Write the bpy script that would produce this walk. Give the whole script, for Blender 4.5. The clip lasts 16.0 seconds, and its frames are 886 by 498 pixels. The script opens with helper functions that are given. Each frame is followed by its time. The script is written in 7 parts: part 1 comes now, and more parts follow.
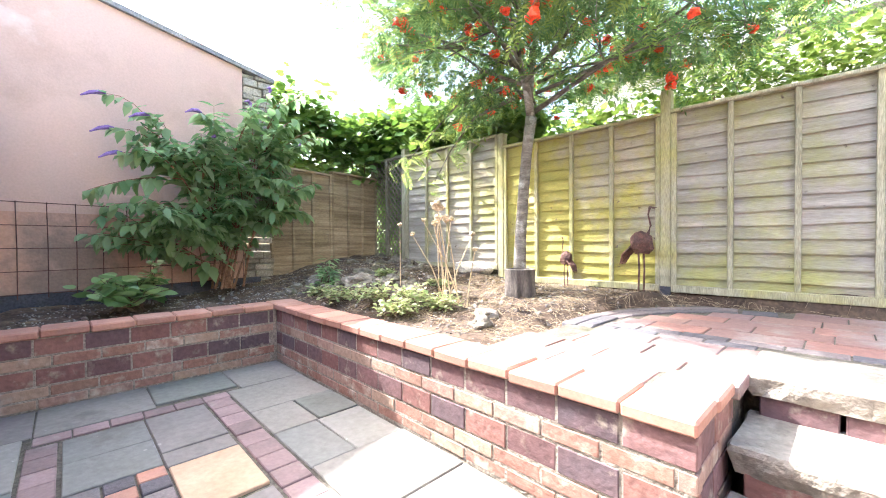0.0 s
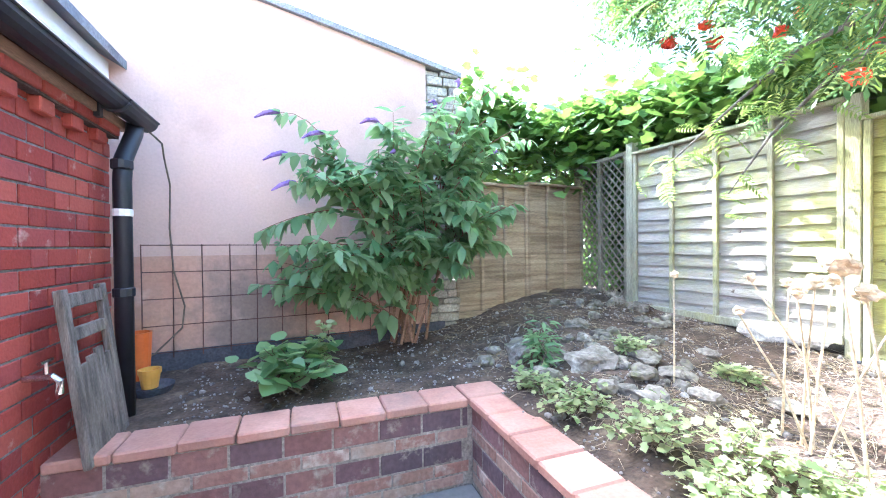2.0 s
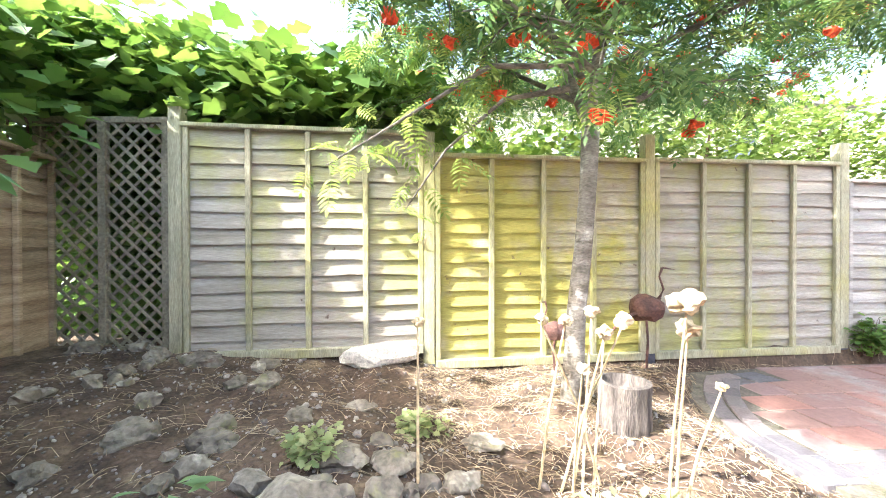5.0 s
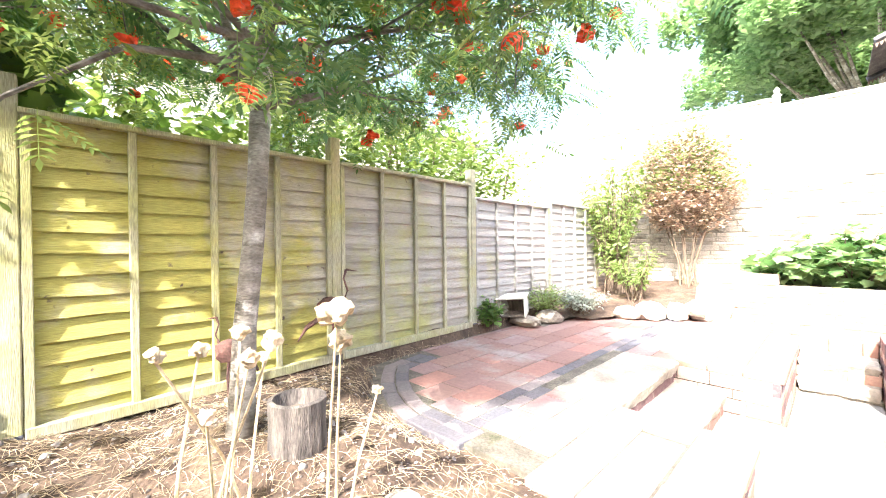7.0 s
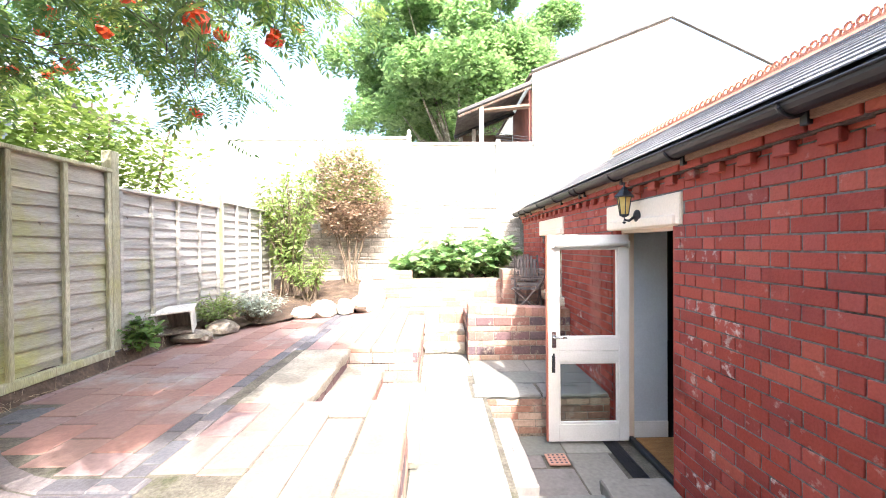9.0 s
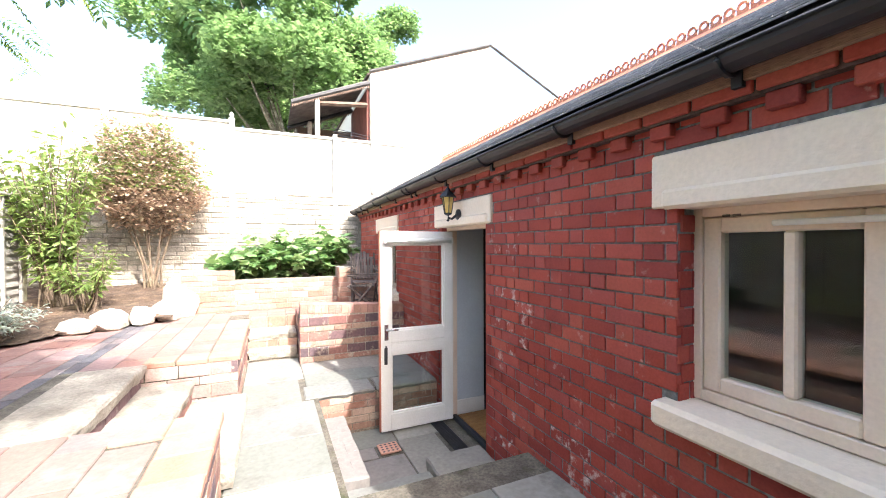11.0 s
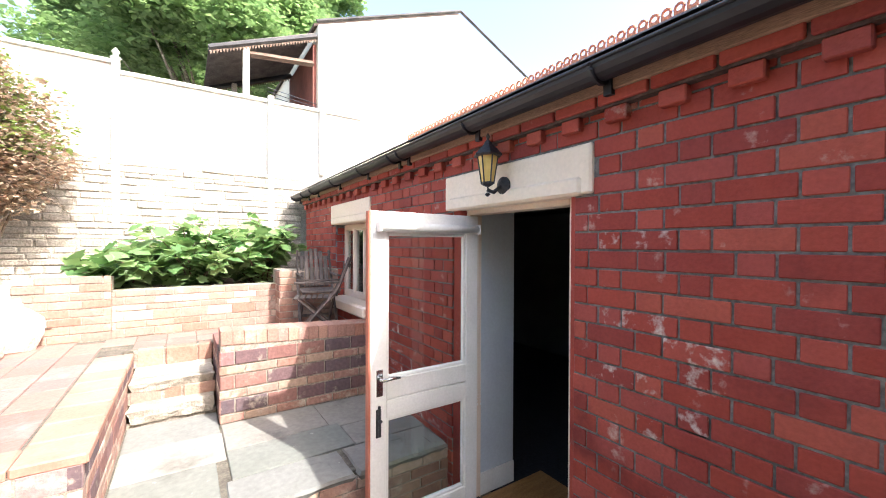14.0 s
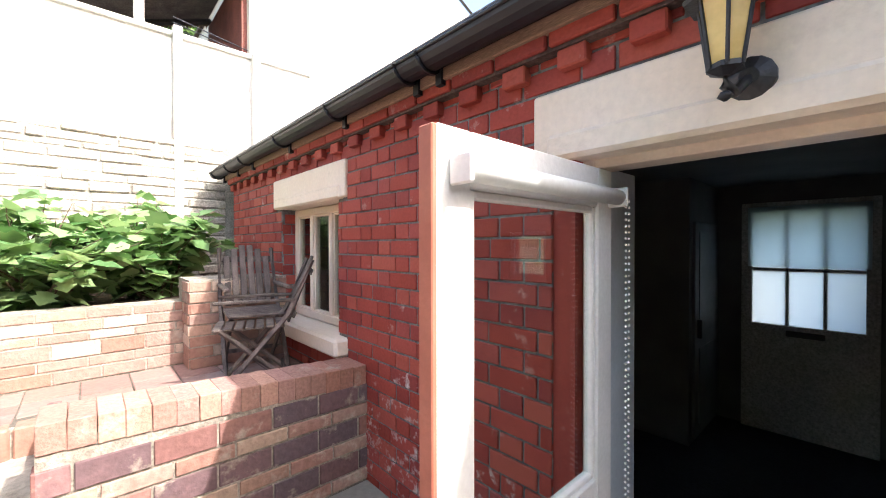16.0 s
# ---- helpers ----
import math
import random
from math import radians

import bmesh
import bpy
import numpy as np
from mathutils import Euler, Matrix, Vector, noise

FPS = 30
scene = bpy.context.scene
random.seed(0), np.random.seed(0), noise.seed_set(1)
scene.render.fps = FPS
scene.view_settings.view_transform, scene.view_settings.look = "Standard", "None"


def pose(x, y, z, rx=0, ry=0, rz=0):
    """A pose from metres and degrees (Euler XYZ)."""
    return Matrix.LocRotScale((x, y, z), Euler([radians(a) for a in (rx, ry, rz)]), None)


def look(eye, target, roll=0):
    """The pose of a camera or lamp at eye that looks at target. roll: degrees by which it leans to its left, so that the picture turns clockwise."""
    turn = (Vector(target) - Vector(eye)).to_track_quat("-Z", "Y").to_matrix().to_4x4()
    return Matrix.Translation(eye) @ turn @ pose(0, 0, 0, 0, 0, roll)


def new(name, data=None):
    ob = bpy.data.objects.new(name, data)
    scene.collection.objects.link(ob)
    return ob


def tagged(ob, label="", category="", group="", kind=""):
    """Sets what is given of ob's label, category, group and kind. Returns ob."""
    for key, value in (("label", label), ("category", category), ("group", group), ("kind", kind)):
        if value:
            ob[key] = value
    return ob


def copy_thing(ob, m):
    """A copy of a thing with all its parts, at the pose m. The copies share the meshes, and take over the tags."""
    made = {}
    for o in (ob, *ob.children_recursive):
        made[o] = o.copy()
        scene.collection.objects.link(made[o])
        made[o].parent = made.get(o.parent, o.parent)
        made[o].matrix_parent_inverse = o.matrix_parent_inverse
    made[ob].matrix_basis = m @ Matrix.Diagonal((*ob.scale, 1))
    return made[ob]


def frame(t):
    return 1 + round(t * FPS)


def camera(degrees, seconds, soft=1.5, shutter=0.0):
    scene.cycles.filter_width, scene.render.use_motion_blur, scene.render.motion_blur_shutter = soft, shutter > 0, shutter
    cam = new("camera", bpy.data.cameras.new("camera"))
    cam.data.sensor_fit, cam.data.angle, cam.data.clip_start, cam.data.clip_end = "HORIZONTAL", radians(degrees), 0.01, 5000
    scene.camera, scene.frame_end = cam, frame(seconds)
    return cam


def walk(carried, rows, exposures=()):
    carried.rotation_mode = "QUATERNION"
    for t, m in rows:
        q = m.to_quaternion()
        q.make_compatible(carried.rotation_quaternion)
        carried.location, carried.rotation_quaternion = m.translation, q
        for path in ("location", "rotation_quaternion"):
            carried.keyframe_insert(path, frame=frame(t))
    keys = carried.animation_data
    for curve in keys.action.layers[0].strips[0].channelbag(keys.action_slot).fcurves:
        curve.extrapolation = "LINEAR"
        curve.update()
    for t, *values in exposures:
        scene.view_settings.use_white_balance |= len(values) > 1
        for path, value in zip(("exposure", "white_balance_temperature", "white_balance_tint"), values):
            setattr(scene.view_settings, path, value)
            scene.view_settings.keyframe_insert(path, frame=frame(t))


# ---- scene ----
cam = camera(97.3, 16.0, soft=1.0)
ROWS = [
    (0, 0.593, 1.951, 1.421, -0.99, 0.45, -44.08),
    (0.5, 0.757, 2.271, 1.423, -0.77, 0.47, -32.09),
    (1, 0.895, 2.643, 1.482, -0.60, 0.44, -25.89),
    (1.5, 0.952, 3.006, 1.626, -0.67, 0.37, -22.04),
    (2, 0.998, 3.346, 1.761, -0.55, 0.51, -19.83),
    (2.5, 1.061, 3.706, 1.799, -0.60, 0.42, -19.78),
    (3, 1.155, 4.119, 1.799, -0.29, 0.42, -19.84),
    (3.5, 1.275, 4.471, 1.817, -0.29, 0.51, -24.50),
    (4, 1.408, 4.694, 1.836, -0.55, 0.37, -42.20),
    (4.5, 1.472, 4.819, 1.848, -0.55, 0.08, -70.19),
    (5, 1.467, 4.915, 1.867, -0.44, 0.12, -94.36),
    (5.2, 1.459, 4.928, 1.880, -0.53, 0.15, -100.65),
    (7.3, 1.657, 4.609, 1.877, -0.47, 0.58, -140.41),
    (7.5, 1.688, 4.604, 1.883, -0.46, 0.54, -144.75),
    (8, 1.716, 4.636, 1.885, -0.40, 0.35, -158.75),
    (8.5, 1.705, 4.686, 1.887, -0.47, 0.44, -171.37),
    (9, 1.685, 4.732, 1.888, -0.54, 0.46, -180.83),
    (9.5, 1.662, 4.762, 1.876, -0.53, 0.41, -188.08),
    (10, 1.644, 4.766, 1.864, -0.63, 0.36, -193.79),
    (10.2, 1.634, 4.773, 1.857, -0.66, 0.36, -195.70),
    (12.3, 1.562, 4.516, 1.807, -0.44, -0.09, -213.08),
    (12.5, 1.547, 4.400, 1.798, -0.45, -0.12, -213.43),
    (13, 1.541, 4.048, 1.816, -0.50, -0.15, -213.76),
    (13.5, 1.545, 3.623, 1.808, -0.46, -0.26, -213.56),
    (14, 1.525, 3.163, 1.782, -0.52, -0.23, -213.54),
    (14.5, 1.488, 2.718, 1.777, -0.50, -0.19, -213.50),
    (15, 1.409, 2.314, 1.755, -0.53, -0.18, -213.70),
    (15.5, 1.295, 1.966, 1.751, -0.60, -0.00, -215.59),
    (16, 1.166, 1.706, 1.737, -0.55, 0.09, -222.53),
]
EXPOSURES = [(0, 3.38, 6300, 11), (0.7, 3.58, 5800, 8), (2, 3.95, 5300, 9), (3.2, 4.08, 5300, 9), (4.1, 3.62, 6200, 8), (5.2, 3.48, 6400, 9), (7.3, 3.26, 6500, 10), (8.5, 3.0, 6500, 10), (10.2, 2.64, 6500, 10), (12.3, 2.37, 6500, 10), (14.5, 2.3, 6500, 10), (16, 2.26, 6500, 10)]
walk(cam, [(t, pose(x, y, z, 90 + pitch, roll, yaw)) for t, x, y, z, pitch, roll, yaw in ROWS], EXPOSURES)

# ---------- daylight ----------
SUN_TO = Vector((-0.33, 0.93, 1.0)).normalized()
world = bpy.data.worlds.new("sky_world")
scene.world = world
world.use_nodes = True
wn = world.node_tree.nodes
sky = wn.new("ShaderNodeTexSky")
sky.sky_type = "NISHITA"
sky.sun_disc = False
sky.sun_elevation = math.asin(SUN_TO.z)
sky.sun_rotation = math.atan2(SUN_TO.x, SUN_TO.y)
sky.dust_density = 4.0
wn["Background"].inputs["Strength"].default_value = 0.15
world.node_tree.links.new(sky.outputs["Color"], wn["Background"].inputs["Color"])
sun_data = bpy.data.lights.new("sun", "SUN")
sun_data.energy, sun_data.angle, sun_data.color = 2.3, radians(0.6), (1.0, 0.965, 0.92)
sun_lamp = new("sun", sun_data)
sun_lamp.matrix_world = look(SUN_TO * 30, (0, 0, 0))


# ---------- geometry helpers ----------
class Geo:
    """Collects vertices and faces for one mesh."""

    def __init__(self):
        self.v, self.f = [], []

    def add(self, vs, fs):
        n = len(self.v)
        self.v += [tuple(p) for p in vs]
        self.f += [tuple(i + n for i in q) for q in fs]
        return self

    def box(self, x0, y0, z0, x1, y1, z1, bev=0.0, m=None):
        c = ((x0 + x1) / 2, (y0 + y1) / 2, (z0 + z1) / 2)
        h = (abs(x1 - x0) / 2, abs(y1 - y0) / 2, abs(z1 - z0) / 2)
        b = min(bev, min(h) * 0.8)
        vs, fs = chamfered(h, b)
        vs = [Vector((p[0] + c[0], p[1] + c[1], p[2] + c[2])) for p in vs]
        if m is not None:
            vs = [m @ p for p in vs]
        return self.add(vs, fs)

    def tube(self, pts, radii, n=8, cap=True):
        pts = [Vector(p) for p in pts]
        if not isinstance(radii, (list, tuple)):
            radii = [radii] * len(pts)
        vs, fs = [], []
        up = Vector((0.13, 0.21, 1)).normalized()
        for i, p in enumerate(pts):
            d = (pts[min(i + 1, len(pts) - 1)] - pts[max(i - 1, 0)]).normalized()
            if abs(d.dot(up)) > 0.95:
                up = Vector((1, 0.1, 0.05)).normalized()
            a = d.cross(up).normalized()
            b = d.cross(a)
            for k in range(n):
                t = 2 * math.pi * k / n
                vs.append(p + (a * math.cos(t) + b * math.sin(t)) * radii[i])
        for i in range(len(pts) - 1):
            for k in range(n):
                k2 = (k + 1) % n
                fs.append((i * n + k, i * n + k2, (i + 1) * n + k2, (i + 1) * n + k))
        if cap:
            fs.append(tuple(range(n - 1, -1, -1)))
            fs.append(tuple((len(pts) - 1) * n + k for k in range(n)))
        return self.add(vs, fs)

    def lathe(self, profile, c=(0, 0, 0), n=16, m=None):
        vs, fs = [], []
        for r, z in profile:
            for k in range(n):
                t = 2 * math.pi * k / n
                vs.append(Vector((c[0] + r * math.cos(t), c[1] + r * math.sin(t), c[2] + z)))
        for i in range(len(profile) - 1):
            for k in range(n):
                k2 = (k + 1) % n
                fs.append((i * n + k, i * n + k2, (i + 1) * n + k2, (i + 1) * n + k))
        fs.append(tuple(range(n - 1, -1, -1)))
        fs.append(tuple((len(profile) - 1) * n + k for k in range(n)))
        if m is not None:
            vs = [m @ p for p in vs]
        return self.add(vs, fs)

    def blob(self, c, r, seed=0, rough=0.35, sub=2):
        bm = bmesh.new()
        bmesh.ops.create_icosphere(bm, subdivisions=sub, radius=1.0)
        vs = []
        for q in bm.verts:
            d = noise.noise(q.co * 1.3 + Vector((seed * 3.1, seed, 0))) * rough + noise.noise(q.co * 3.5 + Vector((seed, 0, 7))) * rough * 0.4
            p = q.co * (1 + d)
            vs.append((c[0] + p.x * r[0], c[1] + p.y * r[1], c[2] + p.z * r[2]))
        fs = [tuple(q.index for q in f.verts) for f in bm.faces]
        bm.free()
        return self.add(vs, fs)

    def prism(self, outline, z0, z1):
        n = len(outline)
        vs = [(x, y, z0) for x, y in outline] + [(x, y, z1) for x, y in outline]
        fs = [tuple(range(n - 1, -1, -1)), tuple(range(n, 2 * n))]
        fs += [(i, (i + 1) % n, n + (i + 1) % n, n + i) for i in range(n)]
        return self.add(vs, fs)


def chamfered(h, b):
    """A box of half sizes h with its edges cut off by b."""
    if b <= 0:
        vs = [(sx * h[0], sy * h[1], sz * h[2]) for sx in (-1, 1) for sy in (-1, 1) for sz in (-1, 1)]
        return vs, [(0, 1, 3, 2), (4, 6, 7, 5), (0, 4, 5, 1), (2, 3, 7, 6), (0, 2, 6, 4), (1, 5, 7, 3)]
    vs, fs, at = [], [], {}
    for sx in (-1, 1):
        for sy in (-1, 1):
            for sz in (-1, 1):
                s = (sx, sy, sz)
                for ax in range(3):
                    at[s, ax] = len(vs)
                    vs.append(tuple(s[k] * (h[k] if k == ax else h[k] - b) for k in range(3)))
                q = (at[s, 0], at[s, 1], at[s, 2])
                fs.append(q if sx * sy * sz > 0 else q[::-1])
    for ax in range(3):
        u, w = (ax + 1) % 3, (ax + 2) % 3
        for sg in (-1, 1):
            def key(a, c):
                s = [0, 0, 0]
                s[ax], s[u], s[w] = sg, a, c
                return tuple(s)
            q = [at[key(a, c), ax] for a, c in ((-1, -1), (1, -1), (1, 1), (-1, 1))]
            fs.append(tuple(q if sg > 0 else q[::-1]))
        for a in (-1, 1):
            for c in (-1, 1):
                def key2(s0):
                    s = [0, 0, 0]
                    s[ax], s[u], s[w] = s0, a, c
                    return tuple(s)
                q = [at[key2(-1), u], at[key2(1), u], at[key2(1), w], at[key2(-1), w]]
                fs.append(tuple(q if a * c < 0 else q[::-1]))
    return vs, fs


def mesh_of(name, g, material, smooth=False):
    me = bpy.data.meshes.new(name)
    me.from_pydata(g.v, [], g.f)
    if material:
        me.materials.append(material)
    if smooth:
        me.polygons.foreach_set("use_smooth", [True] * len(me.polygons))
    return me


def mesh_np(name, v, f, material):
    """A mesh from arrays of vertices (n, 3) and of faces of one size (m, k)."""
    me = bpy.data.meshes.new(name)
    k = f.shape[1]
    me.vertices.add(len(v))
    me.vertices.foreach_set("co", np.asarray(v, np.float32).ravel())
    me.loops.add(f.size)
    me.loops.foreach_set("vertex_index", np.asarray(f, np.int32).ravel())
    me.polygons.add(len(f))
    me.polygons.foreach_set("loop_start", np.arange(0, f.size, k, dtype=np.int32))
    me.update(calc_edges=True)
    me.materials.append(material)
    return me


def thing(name, at, label, category, group="", kind=""):
    ob = new(name)
    ob.empty_display_size = 0.1
    ob.location = at
    return tagged(ob, label, category, group, kind)


def solid(name, g, material, label="", category="", group="", kind="", smooth=False):
    return tagged(new(name, mesh_of(name, g, material, smooth)), label, category, group, kind)


def under(ob, parent):
    ob.parent = parent
    m = Matrix.Translation(parent.location)
    if parent.parent:
        m = Matrix.Translation(parent.parent.location) if parent.type == "EMPTY" else Matrix.Identity(4)
    ob.matrix_parent_inverse = m.inverted() if parent.type == "EMPTY" else Matrix.Identity(4)
    return ob


def part(name, g, material, parent, label="", smooth=False):
    """One mesh object, in world places, under a thing (an Empty or mesh) or under a part."""
    me = g if isinstance(g, bpy.types.Mesh) else mesh_of(name, g, material, smooth)
    ob = under(new(name, me), parent)
    return tagged(ob, label)


def piece(name, me, parent, m):
    """A brick, slab or slat on shared mesh data."""
    ob = new(name, me)
    ob.parent = parent
    ob.matrix_basis = m
    if parent.type == "EMPTY":
        ob.matrix_parent_inverse = Matrix.Translation(parent.location).inverted()
    return ob


# ---------- materials ----------
def surf(name, c1, c2, scale=6.0, rough=0.8, bump=0.3, fine=60.0, rand="", amount=0.25, metal=0.0, stain=None, stain_scale=1.5, stain_at=0.55, grain=None, spec=0.5, palette=None, mott=0.34, spots=None, spots_scale=14.0, spots_at=0.66):
    """Two colours mixed by noise at two scales, with relief; rand: 'object' or 'island' varies each piece; stain: a third colour in patches;
    grain: stretch of the noise along x, y, z; palette: colours picked piece by piece."""
    m = bpy.data.materials.new(name)
    m.use_nodes = True
    n, l = m.node_tree.nodes, m.node_tree.links
    b = n["Principled BSDF"]
    b.inputs["Roughness"].default_value, b.inputs["Metallic"].default_value = rough, metal
    b.inputs["Specular IOR Level"].default_value = spec
    tc = n.new("ShaderNodeTexCoord")
    src = n.new("ShaderNodeMapping")
    src.inputs["Scale"].default_value = grain or (1, 1, 1)
    geo = n.new("ShaderNodeNewGeometry")
    l.new(geo.outputs["Position"], src.inputs["Vector"])
    big, small = n.new("ShaderNodeTexNoise"), n.new("ShaderNodeTexNoise")
    big.inputs["Scale"].default_value, big.inputs["Detail"].default_value = scale, 6
    small.inputs["Scale"].default_value, small.inputs["Detail"].default_value = fine, 4
    for q in (big, small):
        l.new(src.outputs["Vector"], q.inputs["Vector"])
    ramp = n.new("ShaderNodeValToRGB")
    ramp.color_ramp.elements[0].position, ramp.color_ramp.elements[1].position = 0.36, 0.66
    ramp.color_ramp.elements[0].color, ramp.color_ramp.elements[1].color = (*c1, 1), (*c2, 1)
    l.new(big.outputs["Fac"], ramp.inputs["Fac"])
    col = ramp.outputs["Color"]
    rnd = None
    if rand == "object":
        rnd = n.new("ShaderNodeObjectInfo").outputs["Random"]
    elif rand == "island":
        rnd = geo.outputs["Random Per Island"]
    if palette and rnd:
        pr = n.new("ShaderNodeValToRGB")
        pr.color_ramp.interpolation = "CONSTANT"
        pr.color_ramp.elements[0].color = (*palette[0], 1)
        pr.color_ramp.elements[1].position, pr.color_ramp.elements[1].color = 1 / len(palette), (*palette[1 % len(palette)], 1)
        for i in range(2, len(palette)):
            e = pr.color_ramp.elements.new(i / len(palette))
            e.color = (*palette[i], 1)
        l.new(rnd, pr.inputs["Fac"])
        mix = n.new("ShaderNodeMix")
        mix.data_type = "RGBA"
        mix.inputs["Factor"].default_value = 0.72
        l.new(col, mix.inputs[6])
        l.new(pr.outputs["Color"], mix.inputs[7])
        col = mix.outputs[2]
    if stain:
        sn, sr = n.new("ShaderNodeTexNoise"), n.new("ShaderNodeValToRGB")
        sn.inputs["Scale"].default_value, sn.inputs["Detail"].default_value, sn.inputs["Roughness"].default_value = stain_scale, 8, 0.65
        l.new(geo.outputs["Position"], sn.inputs["Vector"])
        sr.color_ramp.elements[0].position, sr.color_ramp.elements[1].position = stain_at, min(stain_at + 0.14, 1)
        l.new(sn.outputs["Fac"], sr.inputs["Fac"])
        mix = n.new("ShaderNodeMix")
        mix.data_type = "RGBA"
        l.new(sr.outputs["Color"], mix.inputs["Factor"])
        l.new(col, mix.inputs[6])
        mix.inputs[7].default_value = (*stain, 1)
        col = mix.outputs[2]
    if spots:
        sn, sr = n.new("ShaderNodeTexNoise"), n.new("ShaderNodeValToRGB")
        sn.inputs["Scale"].default_value, sn.inputs["Detail"].default_value = spots_scale, 5
        l.new(geo.outputs["Position"], sn.inputs["Vector"])
        sr.color_ramp.elements[0].position, sr.color_ramp.elements[1].position = spots_at, min(spots_at + 0.07, 1)
        l.new(sn.outputs["Fac"], sr.inputs["Fac"])
        mix = n.new("ShaderNodeMix")
        mix.data_type = "RGBA"
        l.new(sr.outputs["Color"], mix.inputs["Factor"])
        l.new(col, mix.inputs[6])
        mix.inputs[7].default_value = (*spots, 1)
        col = mix.outputs[2]
    # fine grain and piece-to-piece brightness
    val = n.new("ShaderNodeMapRange")
    val.inputs["From Min"].default_value, val.inputs["From Max"].default_value = 0.3, 0.7
    val.inputs["To Min"].default_value, val.inputs["To Max"].default_value = 1 - mott, 1 + mott * 0.8
    l.new(small.outputs["Fac"], val.inputs["Value"])
    hsv = n.new("ShaderNodeHueSaturation")
    l.new(col, hsv.inputs["Color"])
    if rnd:
        r2 = n.new("ShaderNodeMapRange")
        r2.inputs["To Min"].default_value, r2.inputs["To Max"].default_value = 1 - amount, 1 + amount
        l.new(rnd, r2.inputs["Value"])
        mul = n.new("ShaderNodeMath")
        mul.operation = "MULTIPLY"
        l.new(r2.outputs["Result"], mul.inputs[0])
        l.new(val.outputs["Result"], mul.inputs[1])
        l.new(mul.outputs["Value"], hsv.inputs["Value"])
    else:
        l.new(val.outputs["Result"], hsv.inputs["Value"])
    l.new(hsv.outputs["Color"], b.inputs["Base Color"])
    if bump:
        add = n.new("ShaderNodeMath")
        l.new(big.outputs["Fac"], add.inputs[0])
        l.new(small.outputs["Fac"], add.inputs[1])
        bp = n.new("ShaderNodeBump")
        bp.inputs["Strength"].default_value, bp.inputs["Distance"].default_value = bump, 0.012
        l.new(add.outputs["Value"], bp.inputs["Height"])
        l.new(bp.outputs["Normal"], b.inputs["Normal"])
    return m


def leafy(name, c1, c2, through_light=0.45, rough=0.45):
    """Leaf: gloss on top, light passing through; each leaf its own shade."""
    m = bpy.data.materials.new(name)
    m.use_nodes = True
    n, l = m.node_tree.nodes, m.node_tree.links
    b, out = n["Principled BSDF"], n["Material Output"]
    b.inputs["Roughness"].default_value = rough
    geo, ramp = n.new("ShaderNodeNewGeometry"), n.new("ShaderNodeValToRGB")
    ramp.color_ramp.elements[0].color, ramp.color_ramp.elements[1].color = (*c1, 1), (*c2, 1)
    l.new(geo.outputs["Random Per Island"], ramp.inputs["Fac"])
    l.new(ramp.outputs["Color"], b.inputs["Base Color"])
    tr, mix = n.new("ShaderNodeBsdfTranslucent"), n.new("ShaderNodeMixShader")
    hsv = n.new("ShaderNodeHueSaturation")
    hsv.inputs["Hue"].default_value, hsv.inputs["Value"].default_value, hsv.inputs["Saturation"].default_value = 0.48, 1.7, 1.1
    l.new(ramp.outputs["Color"], hsv.inputs["Color"])
    l.new(hsv.outputs["Color"], tr.inputs["Color"])
    mix.inputs["Fac"].default_value = through_light
    l.new(b.outputs["BSDF"], mix.inputs[1])
    l.new(tr.outputs["BSDF"], mix.inputs[2])
    l.new(mix.outputs["Shader"], out.inputs["Surface"])
    return m


def glass(name, tint=(0.9, 0.95, 0.93), rough=0.0):
    m = bpy.data.materials.new(name)
    m.use_nodes = True
    n, l = m.node_tree.nodes, m.node_tree.links
    lw, fr, tr, gl, mix = n.new("ShaderNodeLayerWeight"), n.new("ShaderNodeMapRange"), n.new("ShaderNodeBsdfTransparent"), n.new("ShaderNodeBsdfGlossy"), n.new("ShaderNodeMixShader")
    fr.interpolation_type = "SMOOTHERSTEP"
    fr.inputs["From Min"].default_value, fr.inputs["To Min"].default_value, fr.inputs["To Max"].default_value = 0.35, 0.05, 0.42
    l.new(lw.outputs["Facing"], fr.inputs["Value"])
    tr.inputs["Color"].default_value = (*tint, 1)
    gl.inputs["Roughness"].default_value = rough
    l.new(fr.outputs["Result"], mix.inputs["Fac"])
    l.new(tr.outputs["BSDF"], mix.inputs[1])
    l.new(gl.outputs["BSDF"], mix.inputs[2])
    l.new(mix.outputs["Shader"], n["Material Output"].inputs["Surface"])
    return m


